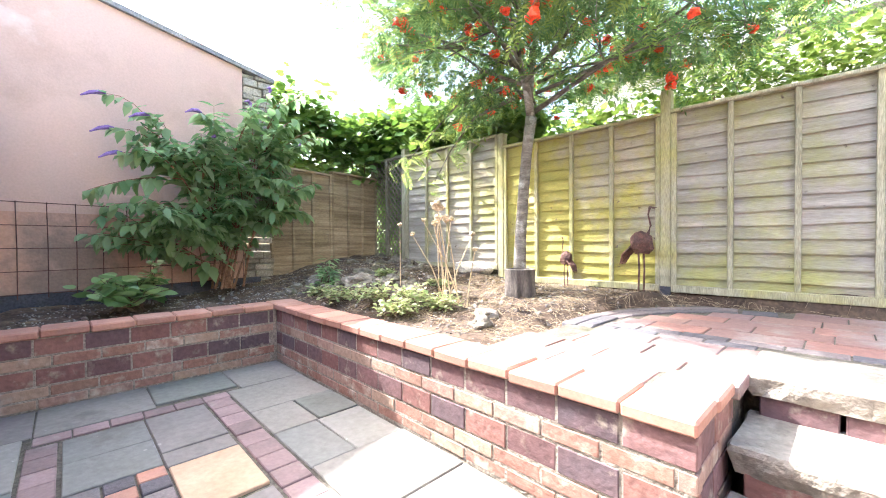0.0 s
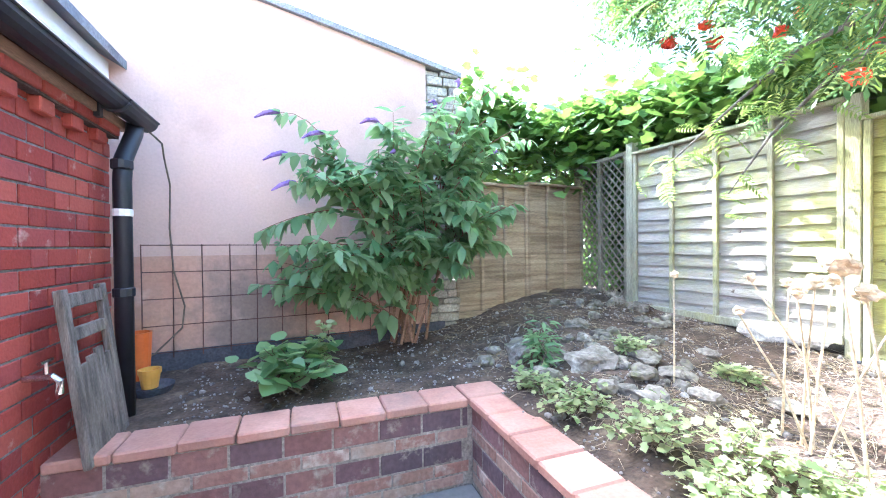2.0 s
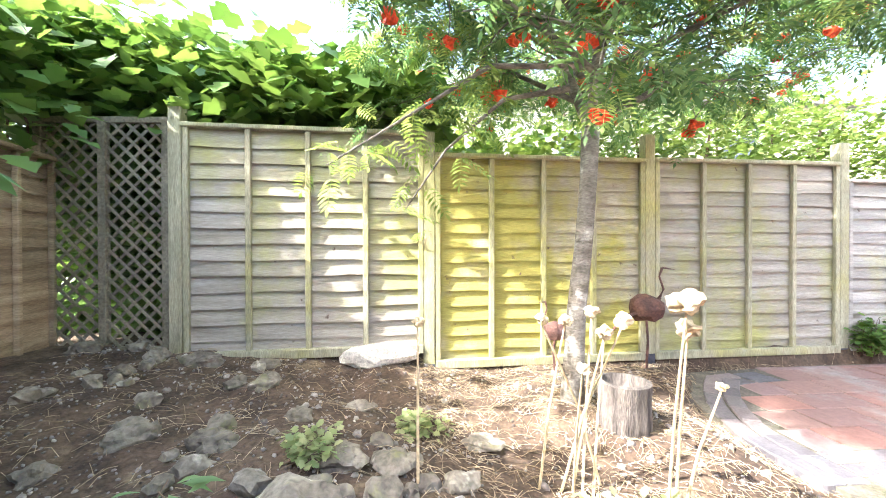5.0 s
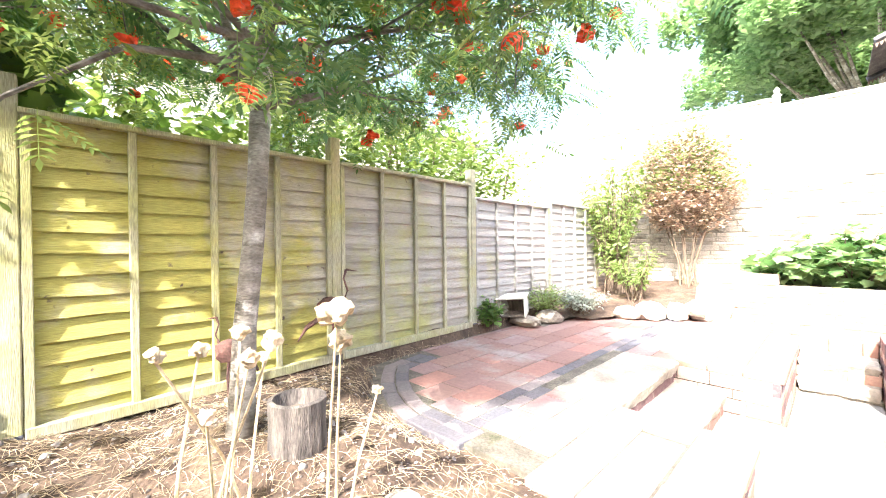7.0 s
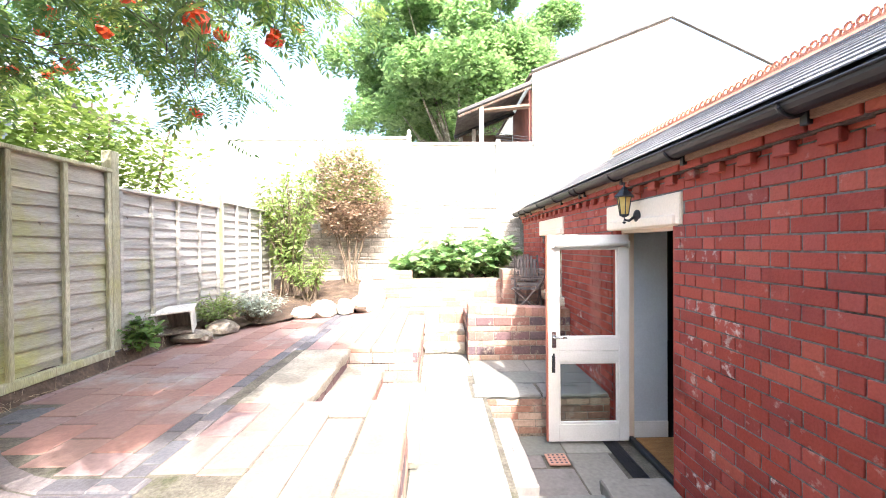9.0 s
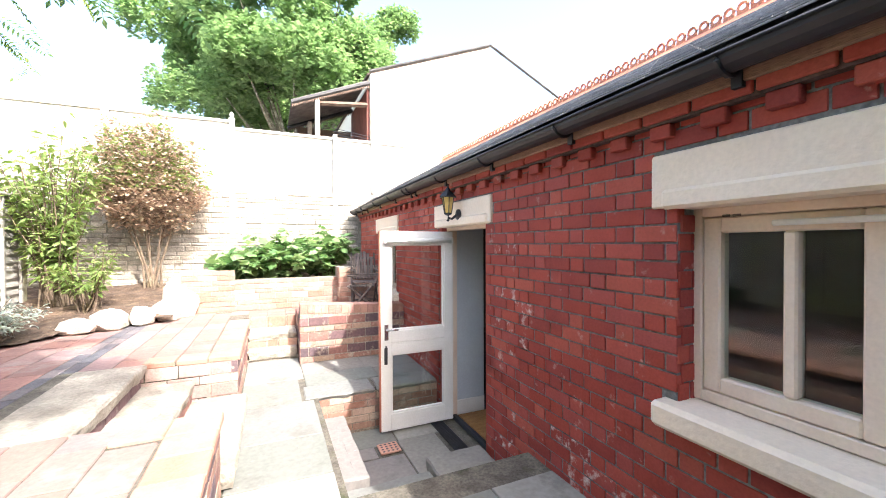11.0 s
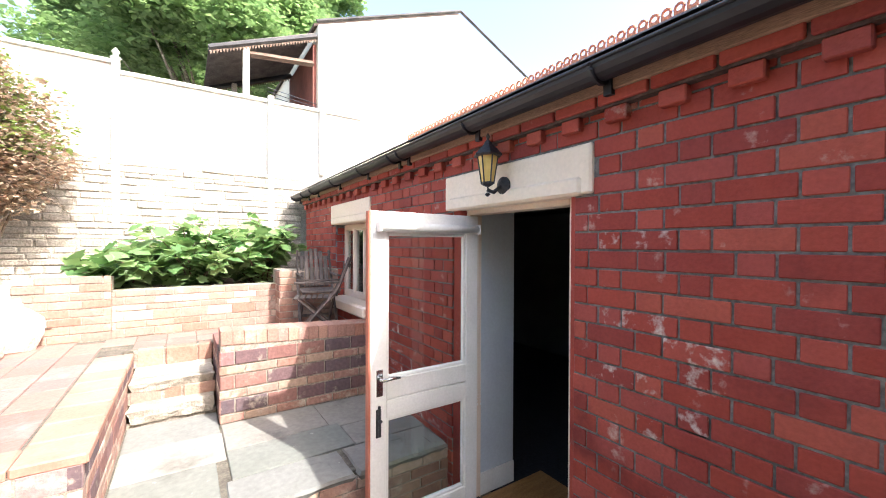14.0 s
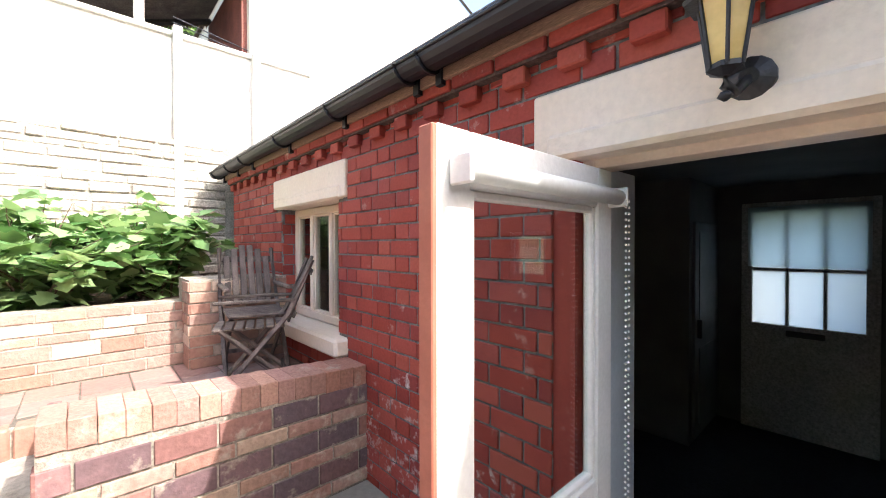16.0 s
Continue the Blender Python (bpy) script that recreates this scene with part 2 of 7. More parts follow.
RED_BRICK = surf("red_brick", (0.29, 0.05, 0.038), (0.39, 0.08, 0.06), 9, 0.72, 0.2, 70, "object", 0.12, palette=[(0.33, 0.052, 0.038), (0.37, 0.066, 0.048), (0.27, 0.044, 0.038), (0.40, 0.095, 0.068), (0.33, 0.060, 0.046), (0.22, 0.040, 0.038), (0.34, 0.072, 0.056), (0.28, 0.062, 0.056)], stain=(0.56, 0.42, 0.37), stain_scale=6.5, stain_at=0.61, spots=(0.20, 0.036, 0.032), spots_scale=1.6, spots_at=0.64, mott=0.11, spec=0.25)
WASHED_BRICK = surf("limewashed_red_brick", (0.29, 0.05, 0.038), (0.39, 0.08, 0.06), 9, 0.72, 0.2, 70, "object", 0.12, palette=[(0.33, 0.052, 0.038), (0.37, 0.066, 0.048), (0.27, 0.044, 0.038), (0.40, 0.095, 0.068), (0.33, 0.060, 0.046), (0.22, 0.040, 0.038), (0.34, 0.072, 0.056), (0.28, 0.062, 0.056)], stain=(0.58, 0.50, 0.47), stain_scale=15, stain_at=0.52, spots=(0.20, 0.036, 0.032), spots_scale=1.6, spots_at=0.64, mott=0.11, spec=0.25)
RED_BRICK_REST = surf("red_brick_rest", (0.29, 0.05, 0.038), (0.39, 0.08, 0.06), 9, 0.72, 0.2, 70, "island", 0.12, palette=[(0.33, 0.052, 0.038), (0.37, 0.066, 0.048), (0.27, 0.044, 0.038), (0.40, 0.095, 0.068), (0.33, 0.060, 0.046), (0.22, 0.040, 0.038), (0.34, 0.072, 0.056), (0.28, 0.062, 0.056)], stain=(0.56, 0.42, 0.37), stain_scale=6.5, stain_at=0.61, spots=(0.20, 0.036, 0.032), spots_scale=1.6, spots_at=0.64, mott=0.11, spec=0.25)
DARK_MORTAR = surf("dark_mortar", (0.13, 0.13, 0.13), (0.215, 0.22, 0.22), 14, 0.95, 0.5, stain=(0.05, 0.045, 0.045), stain_scale=2.6, stain_at=0.54)
PALE_MORTAR = surf("pale_mortar", (0.245, 0.211, 0.173), (0.354, 0.313, 0.262), 9, 0.95, 0.8, stain=(0.136, 0.109, 0.088), stain_scale=4, stain_at=0.58)
GARDEN_BRICK = surf("garden_brick", (0.19, 0.10, 0.095), (0.27, 0.13, 0.115), 10, 0.85, 0.4, 35, "object", 0.22, palette=[(0.17, 0.095, 0.10), (0.23, 0.105, 0.09), (0.125, 0.08, 0.09), (0.26, 0.13, 0.105), (0.05, 0.05, 0.066), (0.20, 0.115, 0.115), (0.055, 0.052, 0.066)], stain=(0.40, 0.34, 0.275), stain_scale=8, stain_at=0.565, mott=0.2)
TAN_BRICK = surf("tan_brick", (0.30, 0.18, 0.14), (0.42, 0.29, 0.22), 10, 0.88, 0.45, 35, "object", 0.2, palette=[(0.34, 0.19, 0.14), (0.42, 0.30, 0.225), (0.28, 0.13, 0.10), (0.31, 0.20, 0.165), (0.24, 0.12, 0.10)], stain=(0.46, 0.39, 0.315), stain_scale=7, stain_at=0.53, mott=0.2)
WALL_COURSES = [TAN_BRICK, GARDEN_BRICK, TAN_BRICK, GARDEN_BRICK, TAN_BRICK, GARDEN_BRICK]
GREEN_FENCE = surf("mossy_fence_boards", (0.37, 0.33, 0.25), (0.50, 0.46, 0.36), 2.6, 0.85, 0.4, 40, "object", 0.12, grain=(1, 0.5, 8), stain=(0.43, 0.39, 0.105), stain_scale=1.1, stain_at=0.40, spots=(0.14, 0.10, 0.07), spots_scale=16, spots_at=0.68, mott=0.26)
GREY_FENCE = surf("silver_fence_boards", (0.306, 0.289, 0.264), (0.459, 0.433, 0.399), 2.6, 0.85, 0.4, 40, "object", 0.12, grain=(1, 0.5, 8), stain=(0.357, 0.348, 0.17), stain_scale=0.8, stain_at=0.62, spots=(0.119, 0.093, 0.076), spots_scale=16, spots_at=0.70, mott=0.22)
STEP_STONE = surf("sandstone_tread", (0.264, 0.232, 0.192), (0.384, 0.344, 0.288), 5, 0.9, 0.9, 40, "object", 0.12, stain=(0.176, 0.16, 0.136), stain_scale=3.0, stain_at=0.57, mott=0.15)
# Garden brick lightened to pinkish lilac: sunlight put into the brick colour.
SUNLIT_BRICK = surf("sunlit_lilac_brick", (0.30, 0.19, 0.17), (0.40, 0.27, 0.245), 10, 0.88, 0.4, 60, "object", 0.15, palette=[(0.33, 0.20, 0.18), (0.38, 0.26, 0.24), (0.30, 0.19, 0.19), (0.40, 0.31, 0.28)], stain=(0.48, 0.43, 0.38), stain_scale=4, stain_at=0.56, mott=0.15)
PALE_BRICK = surf("pale_brick", (0.312, 0.185, 0.145), (0.406, 0.285, 0.235), 10, 0.88, 0.35, 40, "object", 0.16, palette=[(0.328, 0.156, 0.109), (0.39, 0.234, 0.172), (0.281, 0.172, 0.14), (0.429, 0.328, 0.257)], stain=(0.429, 0.39, 0.328), stain_scale=3, stain_at=0.58, mott=0.14)
COPING = surf("terracotta_coping", (0.393, 0.194, 0.142), (0.471, 0.257, 0.193), 5, 0.8, 0.2, 60, "object", 0.14, stain=(0.332, 0.198, 0.156), stain_scale=3, stain_at=0.58, mott=0.1)
FLAG = surf("grey_flagstone", (0.187, 0.183, 0.167), (0.272, 0.263, 0.243), 3.5, 0.85, 0.3, 30, "object", 0.14, palette=[(0.187, 0.199, 0.176), (0.216, 0.192, 0.183), (0.232, 0.216, 0.192), (0.172, 0.176, 0.167), (0.247, 0.239, 0.216)], stain=(0.136, 0.127, 0.112), stain_scale=2.2, stain_at=0.56, spots=(0.399, 0.391, 0.359), spots_scale=17, spots_at=0.70, mott=0.12)
YELLOW_FLAG = surf("yellow_flagstone", (0.45, 0.315, 0.211), (0.54, 0.396, 0.279), 4, 0.85, 0.25, 40, mott=0.1, stain=(0.378, 0.279, 0.198), stain_scale=3, stain_at=0.58)
PAVER = surf("brick_paver", (0.250, 0.142, 0.120), (0.319, 0.194, 0.165), 4, 0.82, 0.3, 40, "object", 0.14, palette=[(0.277, 0.156, 0.132), (0.313, 0.194, 0.165), (0.242, 0.149, 0.136), (0.264, 0.175, 0.157), (0.284, 0.142, 0.115), (0.216, 0.149, 0.149)], stain=(0.306, 0.268, 0.247), stain_scale=2.0, stain_at=0.56, mott=0.12)
BLUE_PAVER = surf("blue_engineering_brick", (0.10, 0.095, 0.105), (0.165, 0.15, 0.155), 8, 0.75, 0.45, 60, "object", 0.2, palette=[(0.115, 0.105, 0.12), (0.16, 0.14, 0.145), (0.09, 0.09, 0.105), (0.18, 0.145, 0.14)], stain=(0.24, 0.21, 0.18), stain_scale=4, stain_at=0.66, mott=0.2)
SOIL = surf("garden_soil", (0.057, 0.036, 0.025), (0.126, 0.084, 0.057), 7, 0.95, 1.0, 45, stain=(0.219, 0.159, 0.099), stain_scale=3.5, stain_at=0.57, spots=(0.243, 0.189, 0.128), spots_scale=22, spots_at=0.66, mott=0.4)
GROUND = surf("plain_ground", (0.16, 0.15, 0.10), (0.22, 0.20, 0.14), 0.6, 0.95, 0.3)
JOINT = surf("sandy_joint", (0.088, 0.078, 0.062), (0.156, 0.138, 0.109), 9, 0.95, 0.6, stain=(0.057, 0.06, 0.029), stain_scale=5, stain_at=0.56)
RENDER_PINK = surf("pink_render", (0.62, 0.43, 0.35), (0.69, 0.49, 0.40), 0.8, 0.9, 0.22, 60, stain=(0.53, 0.36, 0.285), stain_scale=0.7, stain_at=0.55, mott=0.05, spots=(0.72, 0.60, 0.53), spots_scale=1.3, spots_at=0.64)
RENDER_LOW = surf("stained_render", (0.54, 0.31, 0.22), (0.62, 0.39, 0.29), 1.3, 0.9, 0.3, 45, stain=(0.31, 0.225, 0.185), stain_scale=1.3, stain_at=0.49, mott=0.1, spots=(0.64, 0.44, 0.35), spots_scale=2.2, spots_at=0.62)
TAR = surf("dark_plinth", (0.05, 0.055, 0.075), (0.10, 0.10, 0.12), 6, 0.8, 0.4)
RUBBLE = surf("rubble_stone", (0.36, 0.317, 0.266), (0.49, 0.439, 0.374), 5, 0.9, 0.7, 50, "island", 0.25)
RUBBLE_STONE = surf("rubble_wall_stone", (0.36, 0.317, 0.266), (0.49, 0.439, 0.374), 5, 0.9, 0.7, 50, "object", 0.25, stain=(0.259, 0.216, 0.18), stain_scale=2.2, stain_at=0.58)
WHITE_RENDER = surf("white_render", (0.688, 0.66, 0.605), (0.763, 0.735, 0.688), 1.6, 0.85, 0.2, 50, stain=(0.577, 0.53, 0.465), stain_scale=1.1, stain_at=0.62, mott=0.14)
CREAM_RENDER = surf("cream_render", (0.720, 0.666, 0.540), (0.756, 0.711, 0.603), 1.0, 0.85, 0.15, 50, mott=0.05)
CREAM_PAINT = surf("cream_painted_stone", (0.82, 0.70, 0.57), (0.85, 0.75, 0.63), 3, 0.6, 0.35, 45, stain=(0.68, 0.58, 0.47), stain_scale=3, stain_at=0.6, mott=0.05, spots=(0.45, 0.36, 0.29), spots_scale=11, spots_at=0.72)
PANEL_POST = surf("grey_panel_post", (0.42, 0.40, 0.37), (0.52, 0.50, 0.46), 4, 0.8, 0.2, mott=0.1)
WHITE_PAINT = surf("white_paint", (0.78, 0.77, 0.75), (0.84, 0.83, 0.82), 5, 0.4, 0.08, 70, mott=0.05)
FRAME_PAINT = surf("cream_window_paint", (0.74, 0.60, 0.49), (0.79, 0.67, 0.56), 5, 0.45, 0.1, 70, mott=0.05)
TERRA_EDGE = surf("door_edge_terracotta", (0.46, 0.14, 0.09), (0.52, 0.18, 0.12), 6, 0.55, 0.1, 70, mott=0.05)
BLACK_PLASTIC = surf("black_plastic", (0.010, 0.011, 0.016), (0.02, 0.021, 0.029), 5, 0.5, 0.05, mott=0.05)
BLACK_IRON = surf("black_iron", (0.014, 0.015, 0.02), (0.03, 0.03, 0.035), 12, 0.45, 0.15, 80)
CHROME = surf("worn_chrome", (0.55, 0.55, 0.55), (0.7, 0.7, 0.7), 10, 0.25, 0.0, metal=1.0)
AMBER = surf("amber_glass", (0.62, 0.44, 0.14), (0.72, 0.54, 0.2), 20, 0.25, 0.05, mott=0.05)
SLATE = surf("roof_slate", (0.14, 0.14, 0.15), (0.24, 0.23, 0.23), 5, 0.75, 0.3, 70, "island", 0.25)
RIDGE = surf("terracotta_ridge", (0.42, 0.15, 0.09), (0.52, 0.22, 0.13), 8, 0.8, 0.3, 70, "object", 0.15)
OLD_WOOD = surf("weathered_wood", (0.10, 0.08, 0.065), (0.26, 0.215, 0.18), 5, 0.85, 0.6, 50, grain=(6, 6, 0.8))
FENCE_WOOD = surf("fence_boards", (0.316, 0.288, 0.242), (0.484, 0.446, 0.391), 2.6, 0.85, 0.4, 40, "object", 0.12, grain=(1, 0.5, 8), stain=(0.381, 0.372, 0.149), stain_scale=0.8, stain_at=0.48, spots=(0.13, 0.093, 0.074), spots_scale=16, spots_at=0.70, mott=0.22)
POST_WOOD = surf("fence_posts", (0.34, 0.32, 0.22), (0.48, 0.46, 0.33), 3, 0.85, 0.4, 40, "object", 0.1, grain=(6, 6, 0.6), stain=(0.42, 0.40, 0.17), stain_scale=1.0, stain_at=0.47)
BROWN_FENCE = surf("brown_fence_boards", (0.25, 0.185, 0.125), (0.42, 0.34, 0.24), 3, 0.85, 0.5, 40, "object", 0.2, grain=(0.5, 1, 8), stain=(0.26, 0.23, 0.09), stain_scale=1.4, stain_at=0.6)
TRELLIS_WOOD = surf("trellis_wood", (0.17, 0.15, 0.11), (0.28, 0.25, 0.18), 4, 0.85, 0.3)
CHAIR_WOOD = surf("dark_chair_wood", (0.06, 0.045, 0.04), (0.16, 0.125, 0.11), 6, 0.65, 0.4, 60, grain=(3, 3, 1), rand="object", amount=0.25)
DARK_EDGE = surf("lead_grey_edge", (0.045, 0.042, 0.042), (0.085, 0.08, 0.08), 5, 0.8, 0.2)
BARK = surf("rowan_bark", (0.15, 0.13, 0.105), (0.31, 0.285, 0.25), 7, 0.85, 0.6, 50, grain=(1, 1, 2.5), spots=(0.47, 0.45, 0.41), spots_scale=6, spots_at=0.56)
ROWAN_WOOD = surf("rowan_branch_bark", (0.10, 0.085, 0.07), (0.22, 0.195, 0.165), 9, 0.85, 0.4, 50, grain=(1, 1, 2.0))
TWIG = surf("twig", (0.13, 0.09, 0.065), (0.20, 0.15, 0.10), 9, 0.85, 0.3)
RUST = surf("rusty_iron", (0.10, 0.055, 0.05), (0.20, 0.10, 0.08), 12, 0.8, 0.5, 70, metal=0.3)
ROCK = surf("garden_rock", (0.15, 0.125, 0.10), (0.30, 0.265, 0.215), 7, 0.9, 1.0, 40, "object", 0.25, stain=(0.15, 0.15, 0.055), stain_scale=5, stain_at=0.56, spots=(0.44, 0.40, 0.34), spots_scale=9, spots_at=0.62)
STRAW = surf("dry_straw", (0.26, 0.19, 0.12), (0.46, 0.37, 0.25), 8, 0.9, 0.0, rand="island", amount=0.3)
STALK = surf("allium_stalk", (0.50, 0.38, 0.23), (0.64, 0.53, 0.36), 8, 0.8, 0.1)
ORANGE = surf("orange_plastic", (0.75, 0.16, 0.03), (0.8, 0.2, 0.05), 5, 0.4, 0.05, mott=0.05)
YELLOW_POT = surf("yellow_plastic_pot", (0.72, 0.36, 0.06), (0.78, 0.44, 0.10), 5, 0.45, 0.05, mott=0.05)
BERRY = surf("rowan_berries", (0.70, 0.04, 0.012), (0.80, 0.09, 0.025), 12, 0.4, 0.0, rand="island", amount=0.2)
PURPLE = surf("buddleia_flower", (0.20, 0.11, 0.34), (0.30, 0.19, 0.46), 20, 0.8, 0.3)
ROWAN_LEAF = leafy("rowan_leaf", (0.055, 0.13, 0.05), (0.15, 0.235, 0.095), 0.52)
# Paler copy of the rowan leaf, with sun on the crown in its colour.
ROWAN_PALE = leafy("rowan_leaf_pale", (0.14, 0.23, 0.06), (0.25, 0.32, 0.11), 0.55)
BUD_LEAF = leafy("buddleia_leaf", (0.10, 0.21, 0.09), (0.25, 0.36, 0.18), 0.5)
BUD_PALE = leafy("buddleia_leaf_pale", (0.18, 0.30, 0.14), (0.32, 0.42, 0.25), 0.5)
BUD_STEM = surf("buddleia_stem", (0.20, 0.10, 0.06), (0.32, 0.18, 0.11), 9, 0.8, 0.3)
HEDGE_LEAF = leafy("climber_leaf", (0.060, 0.135, 0.031), (0.165, 0.270, 0.070), 0.3)
PLANTER_LEAF = leafy("lobed_leaf", (0.08, 0.18, 0.06), (0.29, 0.41, 0.19), 0.32, 0.4)
GERANIUM_LEAF = leafy("geranium_leaf", (0.17, 0.24, 0.095), (0.36, 0.38, 0.20), 0.4)
PALE_LEAF = leafy("pale_garden_leaf", (0.12, 0.20, 0.05), (0.25, 0.32, 0.12), 0.4)
SILVER_LEAF = leafy("silver_shrub_leaf", (0.24, 0.29, 0.24), (0.40, 0.44, 0.38), 0.3)
DRY_LEAF = leafy("dry_brown_leaf", (0.30, 0.20, 0.145), (0.46, 0.38, 0.27), 0.3)
FAR_LEAF = leafy("far_tree_leaf", (0.12, 0.22, 0.09), (0.25, 0.37, 0.17), 0.4)
YELLOW_LEAF = leafy("yellow_green_leaf", (0.09, 0.155, 0.035), (0.20, 0.27, 0.085), 0.42)
MID_LEAF = leafy("neighbour_leaf", (0.08, 0.155, 0.035), (0.20, 0.28, 0.075), 0.35)
# Eaves mortar, much darker than the wall mortar, for dark gaps between bricks.
EAVES_MORTAR = surf("dark_eaves_mortar", (0.07, 0.045, 0.04), (0.11, 0.075, 0.065), 12, 0.95, 0.5)
GLASS = glass("clear_glass")
# Dark blue carpet, deepened to near black to put interior shade into it.
DARK_FLOOR = surf("dark_dimmed_carpet", (0.008, 0.010, 0.018), (0.014, 0.016, 0.026), 30, 0.95, 0.2)
WOOD_FLOOR = surf("door_mat_boards", (0.26, 0.12, 0.04), (0.34, 0.17, 0.06), 6, 0.6, 0.2, grain=(1, 6, 1))
INNER_WALL = surf("pale_blue_plaster", (0.55, 0.60, 0.66), (0.60, 0.65, 0.70), 3, 0.8, 0.05, mott=0.05)
# Plaster colour lowered so that it carries the dimness of the room.
DIMMED_WALL = surf("plaster_dimmed_for_room", (0.10, 0.10, 0.105), (0.13, 0.13, 0.13), 3, 0.85, 0.05, mott=0.05)
BLIND = surf("white_blind", (0.7, 0.72, 0.70), (0.75, 0.77, 0.75), 20, 0.8, 0.0, mott=0.05)
FROSTED = surf("frosted_glass", (0.62, 0.70, 0.78), (0.80, 0.85, 0.88), 7, 0.3, 0.4)


# ---------- brickwork ----------
_brick_cache = {}


def brick_mesh(name, a, b, c, bev, material):
    key = (name, round(a, 3), round(b, 3), round(c, 3), material.name)
    if key not in _brick_cache:
        g = Geo()
        g.add(*chamfered((a / 2, b / 2, c / 2), bev))
        _brick_cache[key] = mesh_of(name, g, material)
    return _brick_cache[key]


def brickwork(parent, origin, u, nrm, length, z0, courses, material, rest=None, holes=(), near=None, bond="flemish", joint=0.01, long_=0.218, proud=0.002, seed=1, name="brick", depth=0.05, phase=None, patches=()):
    """Bricks on a wall face: origin at u = 0, u along the wall, nrm outwards. near: stretch of u whose bricks are parts."""
    rng = random.Random(seed)
    o, u, nrm = Vector(origin), Vector(u).normalized(), Vector(nrm).normalized()
    rot = Matrix((u, -nrm, Vector((0, 0, 1)))).transposed().to_4x4()
    joined = Geo()
    z = z0
    short = (long_ - joint) / 2
    mats = material if isinstance(material, list) else None
    for ci, ch in enumerate(courses):
        if mats:
            material = mats[ci % len(mats)]
        at = -(ci % 2) * (long_ * 0.72) - rng.random() * 0.02
        k = ci
        if phase:
            at, k = phase[ci % 2] + rng.uniform(-0.004, 0.004), 0
        while at < length:
            L = long_ if (bond == "stretcher" or k % 2 == 0) else short
            k += 1
            a0, a1 = max(at, 0), min(at + L, length)
            at += L + joint
            if a1 - a0 < 0.03:
                continue
            spans = [(a0, a1)]
            for h0, hz0, h1, hz1 in holes:
                if z + ch * 0.5 < hz0 or z + ch * 0.5 > hz1:
                    continue
                nxt = []
                for s0, s1 in spans:
                    if h1 <= s0 or h0 >= s1:
                        nxt.append((s0, s1))
                    else:
                        if h0 - s0 > 0.03:
                            nxt.append((s0, h0))
                        if s1 - h1 > 0.03:
                            nxt.append((h1, s1))
                spans = nxt
            for s0, s1 in spans:
                w, hh = s1 - s0, ch - joint
                mid = o + u * ((s0 + s1) / 2) + Vector((0, 0, z + ch / 2 - o.z)) + nrm * (proud - depth / 2 + rng.uniform(-0.002, 0.003))
                m = Matrix.Translation(mid) @ rot @ pose(0, 0, 0, rng.uniform(-0.4, 0.4), rng.uniform(-0.3, 0.3), rng.uniform(-0.3, 0.3))
                mid_u, washed = (s0 + s1) / 2, None
                for p0, q0, p1, q1, mat2, share in patches:
                    if p0 < mid_u < p1 and q0 < z < q1 and rng.random() < share:
                        washed = mat2
                if washed or near is None or near[0] <= mid_u <= near[1]:
                    piece(name, brick_mesh(name, round(w, 2), depth, round(hh, 3), 0.003, washed or material), parent, m)
                else:
                    vs, fs = chamfered((w / 2, depth / 2, hh / 2), 0.003)
                    joined.add([m @ Vector(p) for p in vs], fs)
        z += ch
    if joined.v:
        ob = part(name + "work", joined, rest or material, parent)
        tagged(ob, kind="stuff")


# ---------- ground and levels ----------
PIT, MID, TOP = 0.03, 0.42, 0.89
g = Geo()
g.box(-400, -400, -0.30, 400, 400, -0.10)
solid("ground", g, GROUND, "bare plain ground around the yard", "ground", kind="structure")

g = Geo()
g.box(-0.3, 0.96, -0.1, 1.87, 2.55, PIT - 0.012)
pit_floor = solid("floor", g, JOINT, "sunken stone floor in front of the back door", "floor", kind="structure")
g = Geo()
g.box(0, 2.55, -0.1, 1.95, 5.4, MID - 0.009)
g.box(0, -0.25, -0.1, 1.95, 0.90, MID - 0.009)
g.box(1.30, -1.02, -0.1, 1.95, -0.25, MID - 0.009)
g.box(1.22, 0.90, -0.1, 1.95, 2.55, MID - 0.009)
patio_floor = solid("patio_floor", g, JOINT, "weathered grey flagstone patio with brick strips", "patio", kind="structure")
g = Geo()
g.box(2.66, -3.1, -0.1, 4.5, 3.2, TOP - 0.006)
g.box(1.95, -3.1, -0.1, 2.66, 0.95, TOP - 0.006)
g.box(1.95, 2.25, -0.1, 2.66, 3.2, TOP - 0.006)
g.box(1.95, 0.95, -0.1, 2.66, 2.25, 0.45)
g.box(0, -3.1, -0.1, 1.95, -1.02, TOP - 0.006)
g.box(0, -1.02, -0.1, 1.28, -0.25, TOP - 0.006)
paving = solid("pavement", g, JOINT, "raised red brick paving with a curved blue brick edge", "paving", kind="structure")


